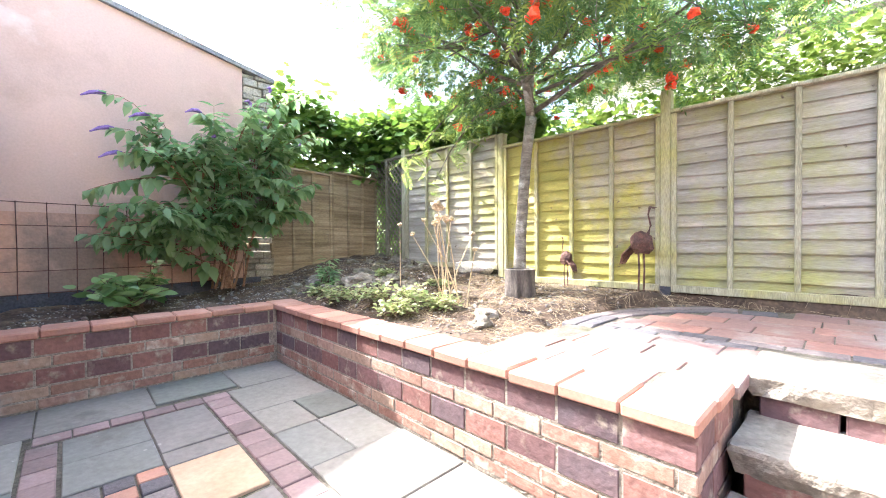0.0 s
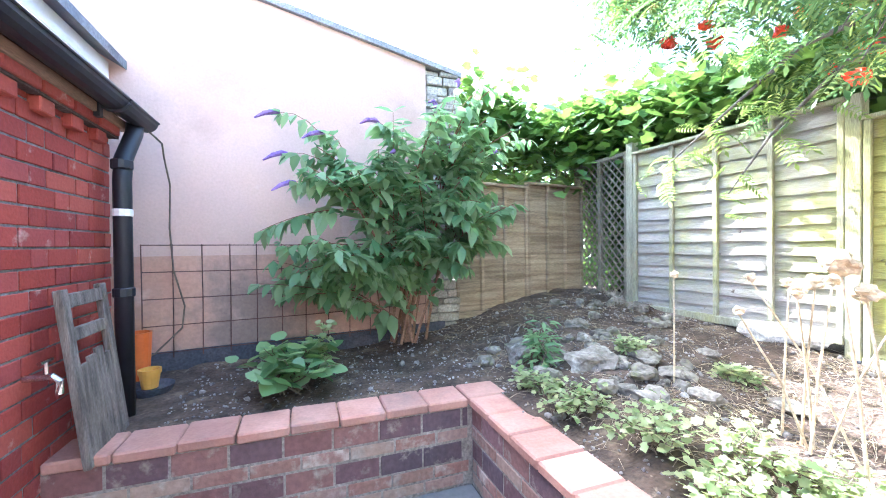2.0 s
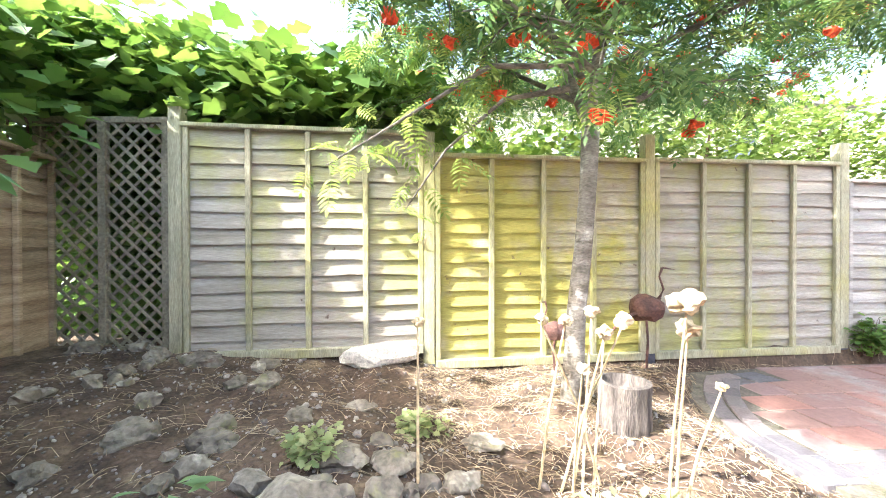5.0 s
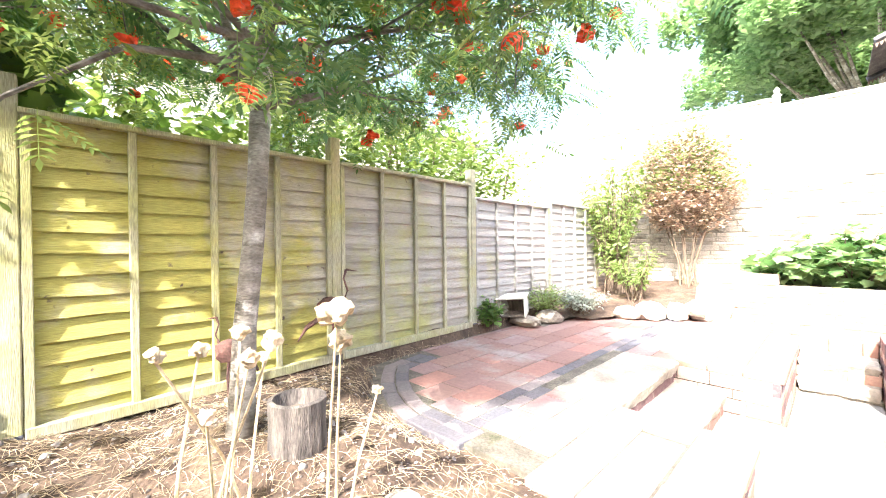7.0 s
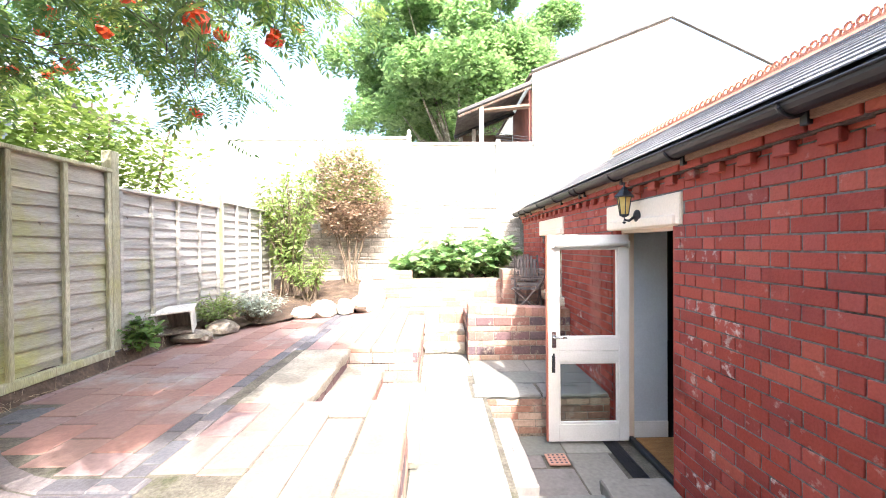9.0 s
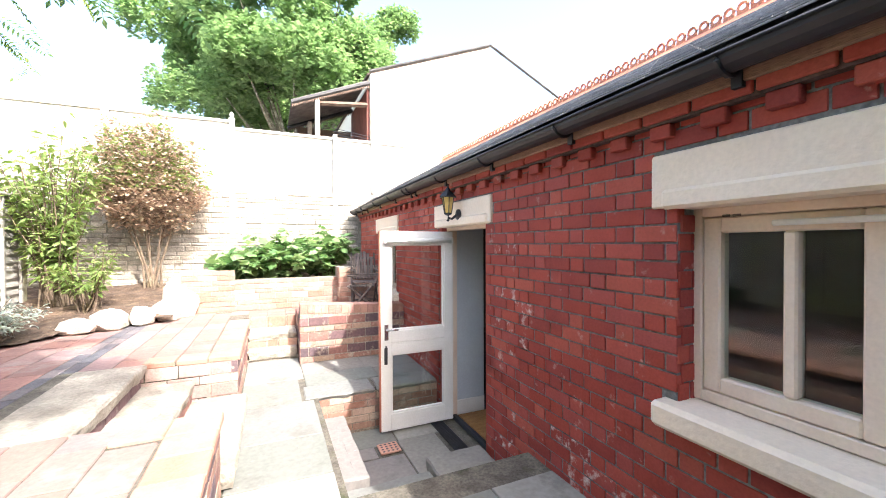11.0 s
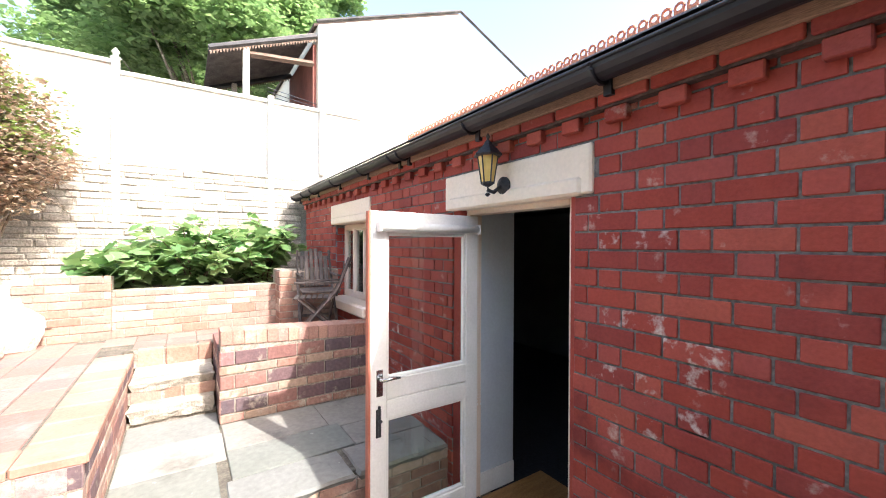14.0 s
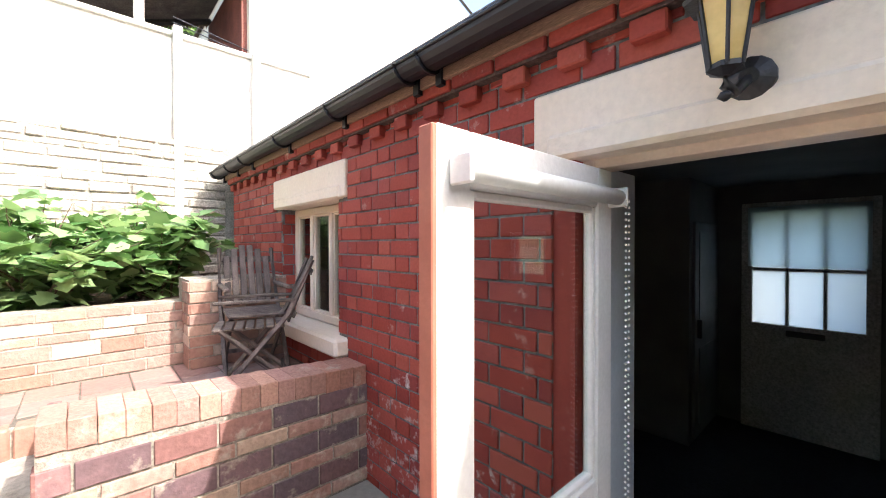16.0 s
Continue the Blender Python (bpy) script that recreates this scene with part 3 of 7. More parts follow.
def bed_height(x, y):
    """Height of the planted soil."""
    h = 0.88 + 0.10 * max(0, min(1, (x - 2.2) / 2.2)) + 0.24 * max(0, min(1, (y - 4.6) / 2.4)) * max(0, min(1, (x - 1.6) / 1.8))
    p = Vector((x, y, 0))
    h += 0.05 * noise.noise(p * 1.7) + 0.025 * noise.noise(p * 5) + 0.012 * noise.noise(p * 13)
    mound = math.exp(-(((x - 2.75) / 0.5) ** 2 + ((y - 5.2) / 0.55) ** 2))
    h += 0.05 * math.exp(-((x - 4.5) / 0.12) ** 2) * max(0, min(1, (4.6 - y)))
    away = max(0, min(1, (y - arc_edge(x)) / math.hypot(1, (arc_edge(x) - arc_edge(x + 0.01)) / 0.01) / 0.2)) if x < 4.42 else 1
    away = away * away * (3 - 2 * away)
    return 0.855 + (h - 0.855) * away + 0.10 * mound + 0.07 * math.exp(-(((x - 3.5) / 0.3) ** 2 + ((y - 4.05) / 0.3) ** 2))


def sheet(name, x0, y0, x1, y1, step, height, keep, material, label, category):
    nx, ny = int((x1 - x0) / step) + 1, int((y1 - y0) / step) + 1
    v = [(x0 + i * step, y0 + j * step, height(x0 + i * step, y0 + j * step)) for j in range(ny) for i in range(nx)]
    f = [(j * nx + i, j * nx + i + 1, (j + 1) * nx + i + 1, (j + 1) * nx + i) for j in range(ny - 1) for i in range(nx - 1) if keep(x0 + (i + 0.5) * step, y0 + (j + 0.5) * step)]
    g = Geo()
    g.v, g.f = v, f
    return solid(name, g, material, label, category, kind="structure", smooth=True)


def arc_edge(x):
    """Northern edge of the brick paving, turning south along the fence."""
    return 3.25 - 0.33 * (max(0, x - 3.2) / 0.82) ** 2 - 1.8 * (max(0, x - 4.2) / 0.2) ** 2


sheet("ground_bed", 0.02, -0.7, 7.0, 8.6, 0.06, bed_height, lambda x, y: (x > 2.04 and y > 3.0 and y > arc_edge(min(x, 4.5)) - 0.25) or y > 5.5 or (x > 4.05 and y > arc_edge(min(x, 4.5)) - 0.25) or x > 4.42, SOIL, "dark crumbly soil of the raised garden bed", "soil")
sheet("ground_border", 2.5, -3.2, 6.6, 0.9, 0.06, lambda x, y: 0.93 + 0.1 * max(0, -0.4 - y) + 0.05 * noise.noise(Vector((x, y, 3)) * 2.4) + 0.02 * noise.noise(Vector((x, y, 3)) * 8), lambda x, y: y < 0.35 - 1.35 * max(0, min(1, (4.2 - x) / 0.9)) and (x > 2.75 or y < -1.6), SOIL, "dry soil of the border below the end wall", "soil")


# ---------- flagstones and pavers ----------
def slab(parent, name, x0, y0, x1, y1, z, material, thick=0.05, gap=0.008, tilt=0.35, rng=random.Random(5)):
    w, d = round(x1 - x0 - gap, 3), round(y1 - y0 - gap, 3)
    me = brick_mesh(name, w, d, thick, 0.004, material)
    return piece(name, me, parent, pose((x0 + x1) / 2, (y0 + y1) / 2, z - thick / 2 + rng.uniform(-0.003, 0.003), rng.uniform(-tilt, tilt), rng.uniform(-tilt, tilt), rng.uniform(-0.4, 0.4)))


# ---------- house ----------
EAVE = 2.30
DOOR = (0.98, 1.98)
wall_holes = [(0.98 + 2.85, 0, 1.98 + 2.85, 2.02), (0.92 + 2.85, 2.02, 2.08 + 2.85, 2.245),
              (3.62 + 2.85, 1.15, 4.84 + 2.85, 2.02), (3.508 + 2.85, 2.0, 4.95 + 2.85, 2.24), (3.55 + 2.85, 1.03, 4.92 + 2.85, 1.15),
              (-1.48 + 2.85, 1.17, -0.53 + 2.85, 2.03), (-1.61 + 2.85, 2.03, -0.415 + 2.85, 2.26), (-1.60 + 2.85, 1.05, -0.42 + 2.85, 1.17)]


def wall_with_openings(name, x0, x1, y0, y1, z0, z1, openings, material, label):
    """A wall along y, from x0 to x1 thick, with rectangular openings (ya, za, yb, zb)."""
    g = Geo()
    ys = sorted({y0, y1, *[v for o in openings for v in (o[0], o[2])]})
    for a, b in zip(ys, ys[1:]):
        mid = (a + b) / 2
        cuts = sorted((o[1], o[3]) for o in openings if o[0] < mid < o[2])
        z = z0
        for c0, c1 in cuts:
            if c0 > z:
                g.box(x0, a, z, x1, b, c0)
            z = c1
        if z < z1:
            g.box(x0, a, z, x1, b, z1)
    return solid(name, g, material, label, "wall", kind="structure")


OPEN = [(0.98, -0.1, 1.98, 2.02), (3.62, 1.15, 4.84, 2.0), (-1.48, 1.17, -0.53, 2.03)]
wall_east = wall_with_openings("wall_east", -0.32, -0.004, -2.85, 6.0, -0.1, 2.5, OPEN, DARK_MORTAR, "house wall of red brick with dark mortar joints")
wall_with_openings("wall_west", -3.75, -3.45, -2.85, 6.0, -0.1, 2.5, [(0.98, 1.02, 1.70, 2.03), (3.50, 1.23, 4.16, 1.93)], DIMMED_WALL, "plain far wall of the dim room")
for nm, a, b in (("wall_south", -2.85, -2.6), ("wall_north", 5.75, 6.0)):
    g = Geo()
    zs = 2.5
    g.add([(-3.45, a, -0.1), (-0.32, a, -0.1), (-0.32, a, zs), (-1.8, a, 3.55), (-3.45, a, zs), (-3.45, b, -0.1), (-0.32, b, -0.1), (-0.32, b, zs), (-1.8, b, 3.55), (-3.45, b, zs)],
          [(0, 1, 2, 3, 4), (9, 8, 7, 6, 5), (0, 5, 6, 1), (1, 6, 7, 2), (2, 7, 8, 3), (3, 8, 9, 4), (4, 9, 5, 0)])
    solid(nm, g, DIMMED_WALL, "plain gable wall of the brick house", "wall", kind="structure")
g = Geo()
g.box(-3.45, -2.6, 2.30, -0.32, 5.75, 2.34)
solid("ceiling", g, DIMMED_WALL, "plain ceiling of the dim room", "ceiling", kind="structure")
g = Geo()
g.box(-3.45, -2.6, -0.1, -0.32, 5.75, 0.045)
solid("floor_inside", g, DARK_FLOOR, "dark blue carpet of the room, dimmed in its colour", "floor", kind="structure")


def lintel(name, y0, y1, z0, z1, label):
    t = thing(name, (0, (y0 + y1) / 2, z0), label, "lintel", kind="structure")
    g = Geo()
    g.box(-0.20, y0, z0, 0.022, y1, z1, 0.008)
    part("stone", g, CREAM_PAINT, t)
    g = Geo()
    g.box(-0.19, y0 + 0.055, z0 - 0.006, 0.036, y1 - 0.05, z0 + 0.08, 0.014)
    part("moulding", g, CREAM_PAINT, t)
    return t


lintel("trim_door_lintel", 0.92, 2.08, 2.02, 2.245, "cream-painted stone lintel over the back door")
lintel("trim_kitchen_lintel", 3.508, 4.95, 2.0, 2.238, "cream-painted chipped stone lintel over the window")
lintel("trim_small_lintel", -1.61, -0.415, 2.03, 2.26, "cream-painted stone lintel over the small window")


def window(name, y0, y1, z0, z1, mullions, sill0, sill1, label):
    t = thing(name, (-0.11, (y0 + y1) / 2, z0), label, "window", kind="structure")
    g = Geo()
    for a, b, c, d in ((y0, z0, y0 + 0.055, z1), (y1 - 0.055, z0, y1, z1), (y0 + 0.055, z0, y1 - 0.055, z0 + 0.06), (y0 + 0.055, z1 - 0.055, y1 - 0.055, z1)):
        g.box(-0.17, a, b, -0.105, c, d, 0.006)
    fr = part("window_frame", g, FRAME_PAINT, t)
    for k in mullions:
        g = Geo()
        g.box(-0.165, k - 0.024, z0 + 0.06, -0.10, k + 0.024, z1 - 0.055, 0.006)
        part("mullion", g, FRAME_PAINT, t)
    edges = [y0 + 0.055, *[v for k in mullions for v in (k - 0.024, k + 0.024)], y1 - 0.055]
    for a, b in zip(edges[::2], edges[1::2]):
        g = Geo()
        for p, q, r, s in ((a, z0 + 0.06, a + 0.014, z1 - 0.055), (b - 0.014, z0 + 0.06, b, z1 - 0.055), (a + 0.014, z0 + 0.06, b - 0.014, z0 + 0.074), (a + 0.014, z1 - 0.069, b - 0.014, z1 - 0.055)):
            g.box(-0.15, p, q, -0.115, r, s, 0.004)
        part("casement", g, FRAME_PAINT, t)
        g = Geo()
        g.box(-0.136, a + 0.008, z0 + 0.068, -0.131, b - 0.008, z1 - 0.062)
        part("pane", g, GLASS, t, "clear window glass").visible_shadow = False
    g = Geo()
    g.box(-0.32, sill0, z0 - 0.12, 0.085, sill1, z0 - 0.005, 0.018)
    part("window_sill", g, CREAM_PAINT, t, "cream-painted flaking stone sill")
    return t


def kitchen_window():
    """Two casements with a glazing bar each, in a slim frame over a stone sill."""
    y0, y1, z0, z1 = 3.62, 4.84, 1.16, 1.995
    t = thing("window_1", (-0.11, 4.23, z0), "cream-painted wooden kitchen window with two barred casements", "window", kind="structure")
    g = Geo()
    for a, b, c, d in ((y0, z0, y0 + 0.038, z1), (y1 - 0.038, z0, y1, z1), (y0 + 0.038, z0, y1 - 0.038, z0 + 0.046), (y0 + 0.038, z1 - 0.038, y1 - 0.038, z1)):
        g.box(-0.19, a, b, -0.105, c, d, 0.004)
    part("window_frame", g, FRAME_PAINT, t)
    for ya, yb, bar in ((3.660, 4.233, 3.973), (4.237, 4.80, 4.49)):
        za, zb = z0 + 0.049, z1 - 0.041
        g = Geo()
        for a, b, c, d in ((ya, za, ya + 0.07, zb), (yb - 0.07, za, yb, zb), (ya + 0.07, za, yb - 0.07, za + 0.066), (ya + 0.07, zb - 0.066, yb - 0.07, zb)):
            g.box(-0.18, a, b, -0.112, c, d, 0.007)
        part("casement", g, FRAME_PAINT, t)
        g = Geo()
        g.box(-0.17, bar - 0.022, za + 0.066, -0.108, bar + 0.022, zb - 0.066, 0.008)
        part("glazing_bar", g, FRAME_PAINT, t)
        for a, b in ((ya + 0.07, bar - 0.022), (bar + 0.022, yb - 0.07)):
            g = Geo()
            g.box(-0.148, a - 0.008, za + 0.058, -0.143, b + 0.008, zb - 0.058)
            part("pane", g, GLASS, t, "clear window glass").visible_shadow = False
    g = Geo()
    g.box(-0.112, 3.925, 1.908, -0.085, 4.52, 1.93, 0.005)
    part("trickle_vent", g, WHITE_PAINT, t, "slim white plastic trickle vent")
    for y in (3.76, 3.80):
        g = Geo()
        g.box(-0.105, y - 0.016, 1.952, -0.098, y + 0.016, 1.962, 0.003)
        part("hinge", g, OLD_WOOD, t)
    g = Geo()
    g.box(-0.32, 3.545, z0 - 0.118, 0.085, 4.92, z0 - 0.005, 0.02)
    part("window_sill", g, CREAM_PAINT, t, "cream-painted flaking stone sill")


kitchen_window()
window("window_2", -1.48, -0.53, 1.18, 2.02, (-1.16, -0.85), -1.60, -0.42, "small cream-painted wooden window with flaking sill")

t = thing("window_3", (-3.45, 3.83, 1.25), "white-framed window in the far wall of the room", "window", kind="structure")
g = Geo()
for a, b, c, d in ((3.50, 1.25, 3.57, 1.93), (4.09, 1.25, 4.16, 1.93), (3.57, 1.25, 4.09, 1.32), (3.57, 1.86, 4.09, 1.93)):
    g.box(-3.58, a, b, -3.50, c, d, 0.005)
part("window_frame", g, WHITE_PAINT, t)
g = Geo()
g.box(-3.55, 3.565, 1.315, -3.545, 4.095, 1.865)
part("pane", g, GLASS, t, "clear window glass").visible_shadow = False
g = Geo()
g.box(-3.60, 3.46, 1.21, -3.38, 4.20, 1.248, 0.006)
part("window_sill", g, WHITE_PAINT, t)

# roof
RIDGE_X, RIDGE_Z = -1.8, 3.62
roof = thing("roof", (-1.8, 1.6, 2.5), "slate roof with a crested terracotta ridge", "roof", kind="structure")
sl = (RIDGE_Z - 2.56) / (0.14 - RIDGE_X)
g = Geo()
g.add([(0.14, -3.0, 2.53), (RIDGE_X, -3.0, RIDGE_Z - 0.03), (RIDGE_X, 6.1, RIDGE_Z - 0.03), (0.14, 6.1, 2.53), (-3.9, -3.0, 2.45), (-3.9, 6.1, 2.45),
       (0.14, -3.0, 2.48), (RIDGE_X, -3.0, RIDGE_Z - 0.10), (RIDGE_X, 6.1, RIDGE_Z - 0.10), (0.14, 6.1, 2.48), (-3.9, -3.0, 2.40), (-3.9, 6.1, 2.40)],
      [(0, 3, 2, 1), (1, 2, 5, 4), (6, 7, 8, 9), (7, 10, 11, 8), (0, 6, 9, 3), (4, 5, 11, 10), (0, 1, 7, 6), (1, 4, 10, 7), (3, 9, 8, 2), (2, 8, 11, 5)])
part("roof_deck", g, SLATE, roof)
g = Geo()
rows = 11
for r in range(rows):
    f0, f1 = r / rows, (r + 1.35) / rows
    for k in range(36):
        y0 = -3.0 + k * 0.253 + (r % 2) * 0.126
        a = Vector((0.15 + (RIDGE_X - 0.15) * f0, y0, 2.545 + (RIDGE_Z - 2.545) * f0 + 0.012))
        b = Vector((0.15 + (RIDGE_X - 0.15) * min(f1, 1), y0, 2.545 + (RIDGE_Z - 2.545) * min(f1, 1) - 0.002))
        w = Vector((0, 0.248, 0))
        dn = Vector((0, 0, -0.007))
        g.add([a, a + w, b + w, b, a + dn, a + w + dn, b + w + dn, b + dn], [(0, 1, 2, 3), (7, 6, 5, 4), (0, 4, 5, 1), (1, 5, 6, 2), (2, 6, 7, 3), (3, 7, 4, 0)])
tagged(part("slates", g, SLATE, roof), kind="stuff")
# crested ridge tiles: angle tile with a row of rings
g = Geo()
L = 0.30
g.add([(0.11, -L / 2, -0.07), (0, -L / 2, 0.02), (-0.11, -L / 2, -0.07), (0.11, L / 2, -0.07), (0, L / 2, 0.02), (-0.11, L / 2, -0.07),
       (0.11, -L / 2, -0.085), (0, -L / 2, 0.0), (-0.11, -L / 2, -0.085), (0.11, L / 2, -0.085), (0, L / 2, 0.0), (-0.11, L / 2, -0.085)],
      [(0, 1, 4, 3), (1, 2, 5, 4), (6, 9, 10, 7), (7, 10, 11, 8), (0, 3, 9, 6), (2, 8, 11, 5), (0, 6, 7, 1), (1, 7, 8, 2), (3, 4, 10, 9), (4, 5, 11, 10)])
for k in range(3):
    c = Vector((0, -0.10 + 0.10 * k, 0.065))
    ring = [c + Vector((0, 0.036 * math.cos(t), 0.036 * math.sin(t))) for t in [2 * math.pi * i / 10 for i in range(11)]]
    g.tube(ring, 0.013, 5, cap=False)
    g.box(-0.012, c.y - 0.04, 0.01, 0.012, c.y + 0.04, 0.04)
ridge_me = mesh_of("ridge_tile", g, RIDGE)
for k in range(30):
    piece("ridge_tile", ridge_me, roof, pose(RIDGE_X, -2.85 + k * 0.302, RIDGE_Z + 0.02))
# fascia board, gutter with brackets
g = Geo()
g.box(0.03, -2.95, 2.42, 0.075, 6.05, 2.47, 0.004)
part("fascia", g, surf("bare_fascia_wood", (0.24, 0.15, 0.105), (0.33, 0.21, 0.15), 4, 0.8, 0.3, grain=(6, 0.6, 6)), roof)
gutter = thing("gutter", (0.15, 1.6, 2.42), "black plastic gutter along the eaves", "gutter")
g = Geo()
prof = []
for i in range(9):
    t = math.pi * i / 8
    prof.append((0.135 - 0.062 * math.cos(t), -0.058 * math.sin(t)))
for (a, az), (b, bz) in zip(prof, prof[1:]):
    g.add([(a, -3.0, 2.50 + az), (b, -3.0, 2.50 + bz), (b, 6.12, 2.50 + bz), (a, 6.12, 2.50 + az)], [(0, 1, 2, 3)])
inner = [(0.135 - 0.055 * math.cos(math.pi * i / 8), -0.05 * math.sin(math.pi * i / 8)) for i in range(9)]
for (a, az), (b, bz) in zip(inner, inner[1:]):
    g.add([(a, -3.0, 2.50 + az), (b, -3.0, 2.50 + bz), (b, 6.12, 2.50 + bz), (a, 6.12, 2.50 + az)], [(3, 2, 1, 0)])
g.tube([(0.197, -3.0, 2.50), (0.197, 6.12, 2.50)], 0.008, 6)
part("trough", g, BLACK_PLASTIC, gutter, smooth=True)
for y in (-2.9, -2.4, -1.95, -1.1, -0.3, 0.35, 0.5, 1.35, 2.2, 3.05, 3.9, 4.8, 5.7):
    g = Geo()
    g.tube([(0.135 - 0.067 * math.cos(t), y, 2.50 - 0.064 * math.sin(t)) for t in [math.pi * i / 8 for i in range(9)]], 0.011, 5)
    g.box(0.06, y - 0.018, 2.40, 0.085, y + 0.018, 2.50)
    part("bracket", g, BLACK_PLASTIC, gutter)

# eave of the higher roof behind, at the north end
g = Geo()
g.box(-0.32, 5.0, 2.86, -0.20, 6.55, 3.0, 0.006)
part("white_fascia", g, WHITE_PAINT, roof)
g = Geo()
g.add([(-0.12, 5.0, 2.98), (-0.12, 6.62, 2.98), (-1.2, 6.62, 3.6), (-1.2, 5.0, 3.6), (-0.12, 5.0, 3.04), (-0.12, 6.62, 3.04), (-1.2, 6.62, 3.66), (-1.2, 5.0, 3.66)], [(3, 2, 1, 0), (4, 5, 6, 7), (0, 1, 5, 4), (1, 2, 6, 5), (2, 3, 7, 6), (3, 0, 4, 7)])
part("upper_eave", g, SLATE, roof)

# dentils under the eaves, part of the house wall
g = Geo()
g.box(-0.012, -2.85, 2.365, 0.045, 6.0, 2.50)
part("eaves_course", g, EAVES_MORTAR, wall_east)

# ---------- downpipe, tap, frame and pots at the house corner ----------
t = thing("downpipe", (0.10, 5.85, 0.88), "black cast downpipe with a pale band at the house corner", "downpipe")
g = Geo()
g.tube([(0.115, 6.02, 2.46), (0.115, 6.0, 2.40), (0.10, 5.90, 2.24), (0.10, 5.88, 2.12), (0.10, 5.88, 0.86)], 0.042, 10)
part("pipe", g, BLACK_PLASTIC, t, smooth=True)
for z in (2.18, 1.5):
    g = Geo()
    g.lathe([(0.045, 0), (0.05, 0.005), (0.05, 0.045), (0.045, 0.05)], (0.10, 5.88, z), 12)
    part("collar", g, BLACK_PLASTIC, t)
g = Geo()
g.lathe([(0.044, 0), (0.046, 0.004), (0.046, 0.034), (0.044, 0.038)], (0.10, 5.88, 1.93), 12)
part("band", g, WHITE_PAINT, t, "pale metal band")

# ---------- pink gable and its mesh ----------
def pink_y(x):
    return 6.62 + 0.135 * x
t = thing("wall_gable", (1.0, 7.0, 0.8), "tall pink rendered gable wall with a dark plinth", "wall", kind="structure")
def slanted(g, x0, x1, z0, za, zb, off, thick):
    g.add([(x0, pink_y(x0) + off, z0), (x1, pink_y(x1) + off, z0), (x1, pink_y(x1) + off, zb), (x0, pink_y(x0) + off, za),
           (x0, pink_y(x0) + off + thick, z0), (x1, pink_y(x1) + off + thick, z0), (x1, pink_y(x1) + off + thick, zb), (x0, pink_y(x0) + off + thick, za)],
          [(0, 1, 2, 3), (7, 6, 5, 4), (0, 4, 5, 1), (1, 5, 6, 2), (2, 6, 7, 3), (3, 7, 4, 0)])
def top_z(x):
    return 3.79 - 0.15 * x
g = Geo()
slanted(g, -4.5, 2.12, 1.70, top_z(-4.5), top_z(2.12), 0.0, 0.3)
part("upper_render", g, RENDER_PINK, t)
g = Geo()
slanted(g, -4.5, 2.12, 1.02, 1.70, 1.70, 0.0, 0.3)
part("lower_render", g, RENDER_LOW, t)
g = Geo()
slanted(g, -4.5, 2.3, 0.5, 1.02, 1.02, -0.02, 0.32)
part("plinth", g, TAR, t)
g = Geo()
slanted(g, -4.5, 2.5, 0, 0.06, 0.06, -0.04, 0.4)
g.v = [(x, y, (z > 0.03) * 0.05 + top_z(x)) for x, y, z in g.v]
part("coping", g, surf("grey_cap", (0.25, 0.24, 0.23), (0.36, 0.34, 0.32), 4), t)
g = Geo()
rng = random.Random(3)
z = 0.9
while z < top_z(2.3) - 0.02:
    h = rng.uniform(0.05, 0.10)
    a, b = 2.12 + rng.uniform(0, 0.02), 2.45 + rng.uniform(-0.04, 0.04)
    mid = rng.uniform(2.22, 2.36)
    for p, q in ((a, mid), (mid + 0.01, b)):
        o = rng.uniform(-0.02, 0.015)
        g.box(p, pink_y(2.3) + o, z, q, pink_y(2.3) + 0.3, min(z + h - 0.008, top_z(2.3)), 0.008)
    z += h
part("rubble_end", g, surf("grey_rubble", (0.30, 0.265, 0.215), (0.46, 0.42, 0.35), 6, 0.9, 0.7, 50, "island", 0.3), t, "bare rubble stone end of the wall")
# wire mesh standing against the render
t = thing("wire_mesh", (0.9, 6.68, 1.0), "rusty square wire mesh leaning on the pink wall", "mesh")
zs = [1.02 + 0.19 * k for k in range(5)]
for z in zs:
    g = Geo()
    g.tube([(-0.05, pink_y(-0.05) - 0.03, z), (1.0, pink_y(1.0) - 0.035, z - 0.006), (2.1, pink_y(2.1) - 0.03, z)], 0.0035, 4)
    part("cross_wire", g, RUST, t)
for k in range(13):
    x = -0.05 + k * 0.178
    g = Geo()
    g.tube([(x, pink_y(x) - 0.035, 0.98), (x + 0.004, pink_y(x) - 0.04, 1.4), (x, pink_y(x) - 0.035, 1.785)], 0.0035, 4)
    part("upright_wire", g, RUST, t)
# hanging cable
g = Geo()
g.tube([(0.10, 6.12, 2.50), (0.12, 6.45, 2.46), (0.11, 6.52, 2.38), (0.13, 6.57, 2.2), (0.12, 6.58, 1.9), (0.14, 6.58, 1.6), (0.21, 6.56, 1.35), (0.20, 6.53, 1.2), (0.06, 6.45, 1.05), (-0.1, 6.4, 1.0)], 0.006, 6)
solid("cable", g, TWIG, "thin brown cable hanging down the pink wall", "cable", smooth=True)

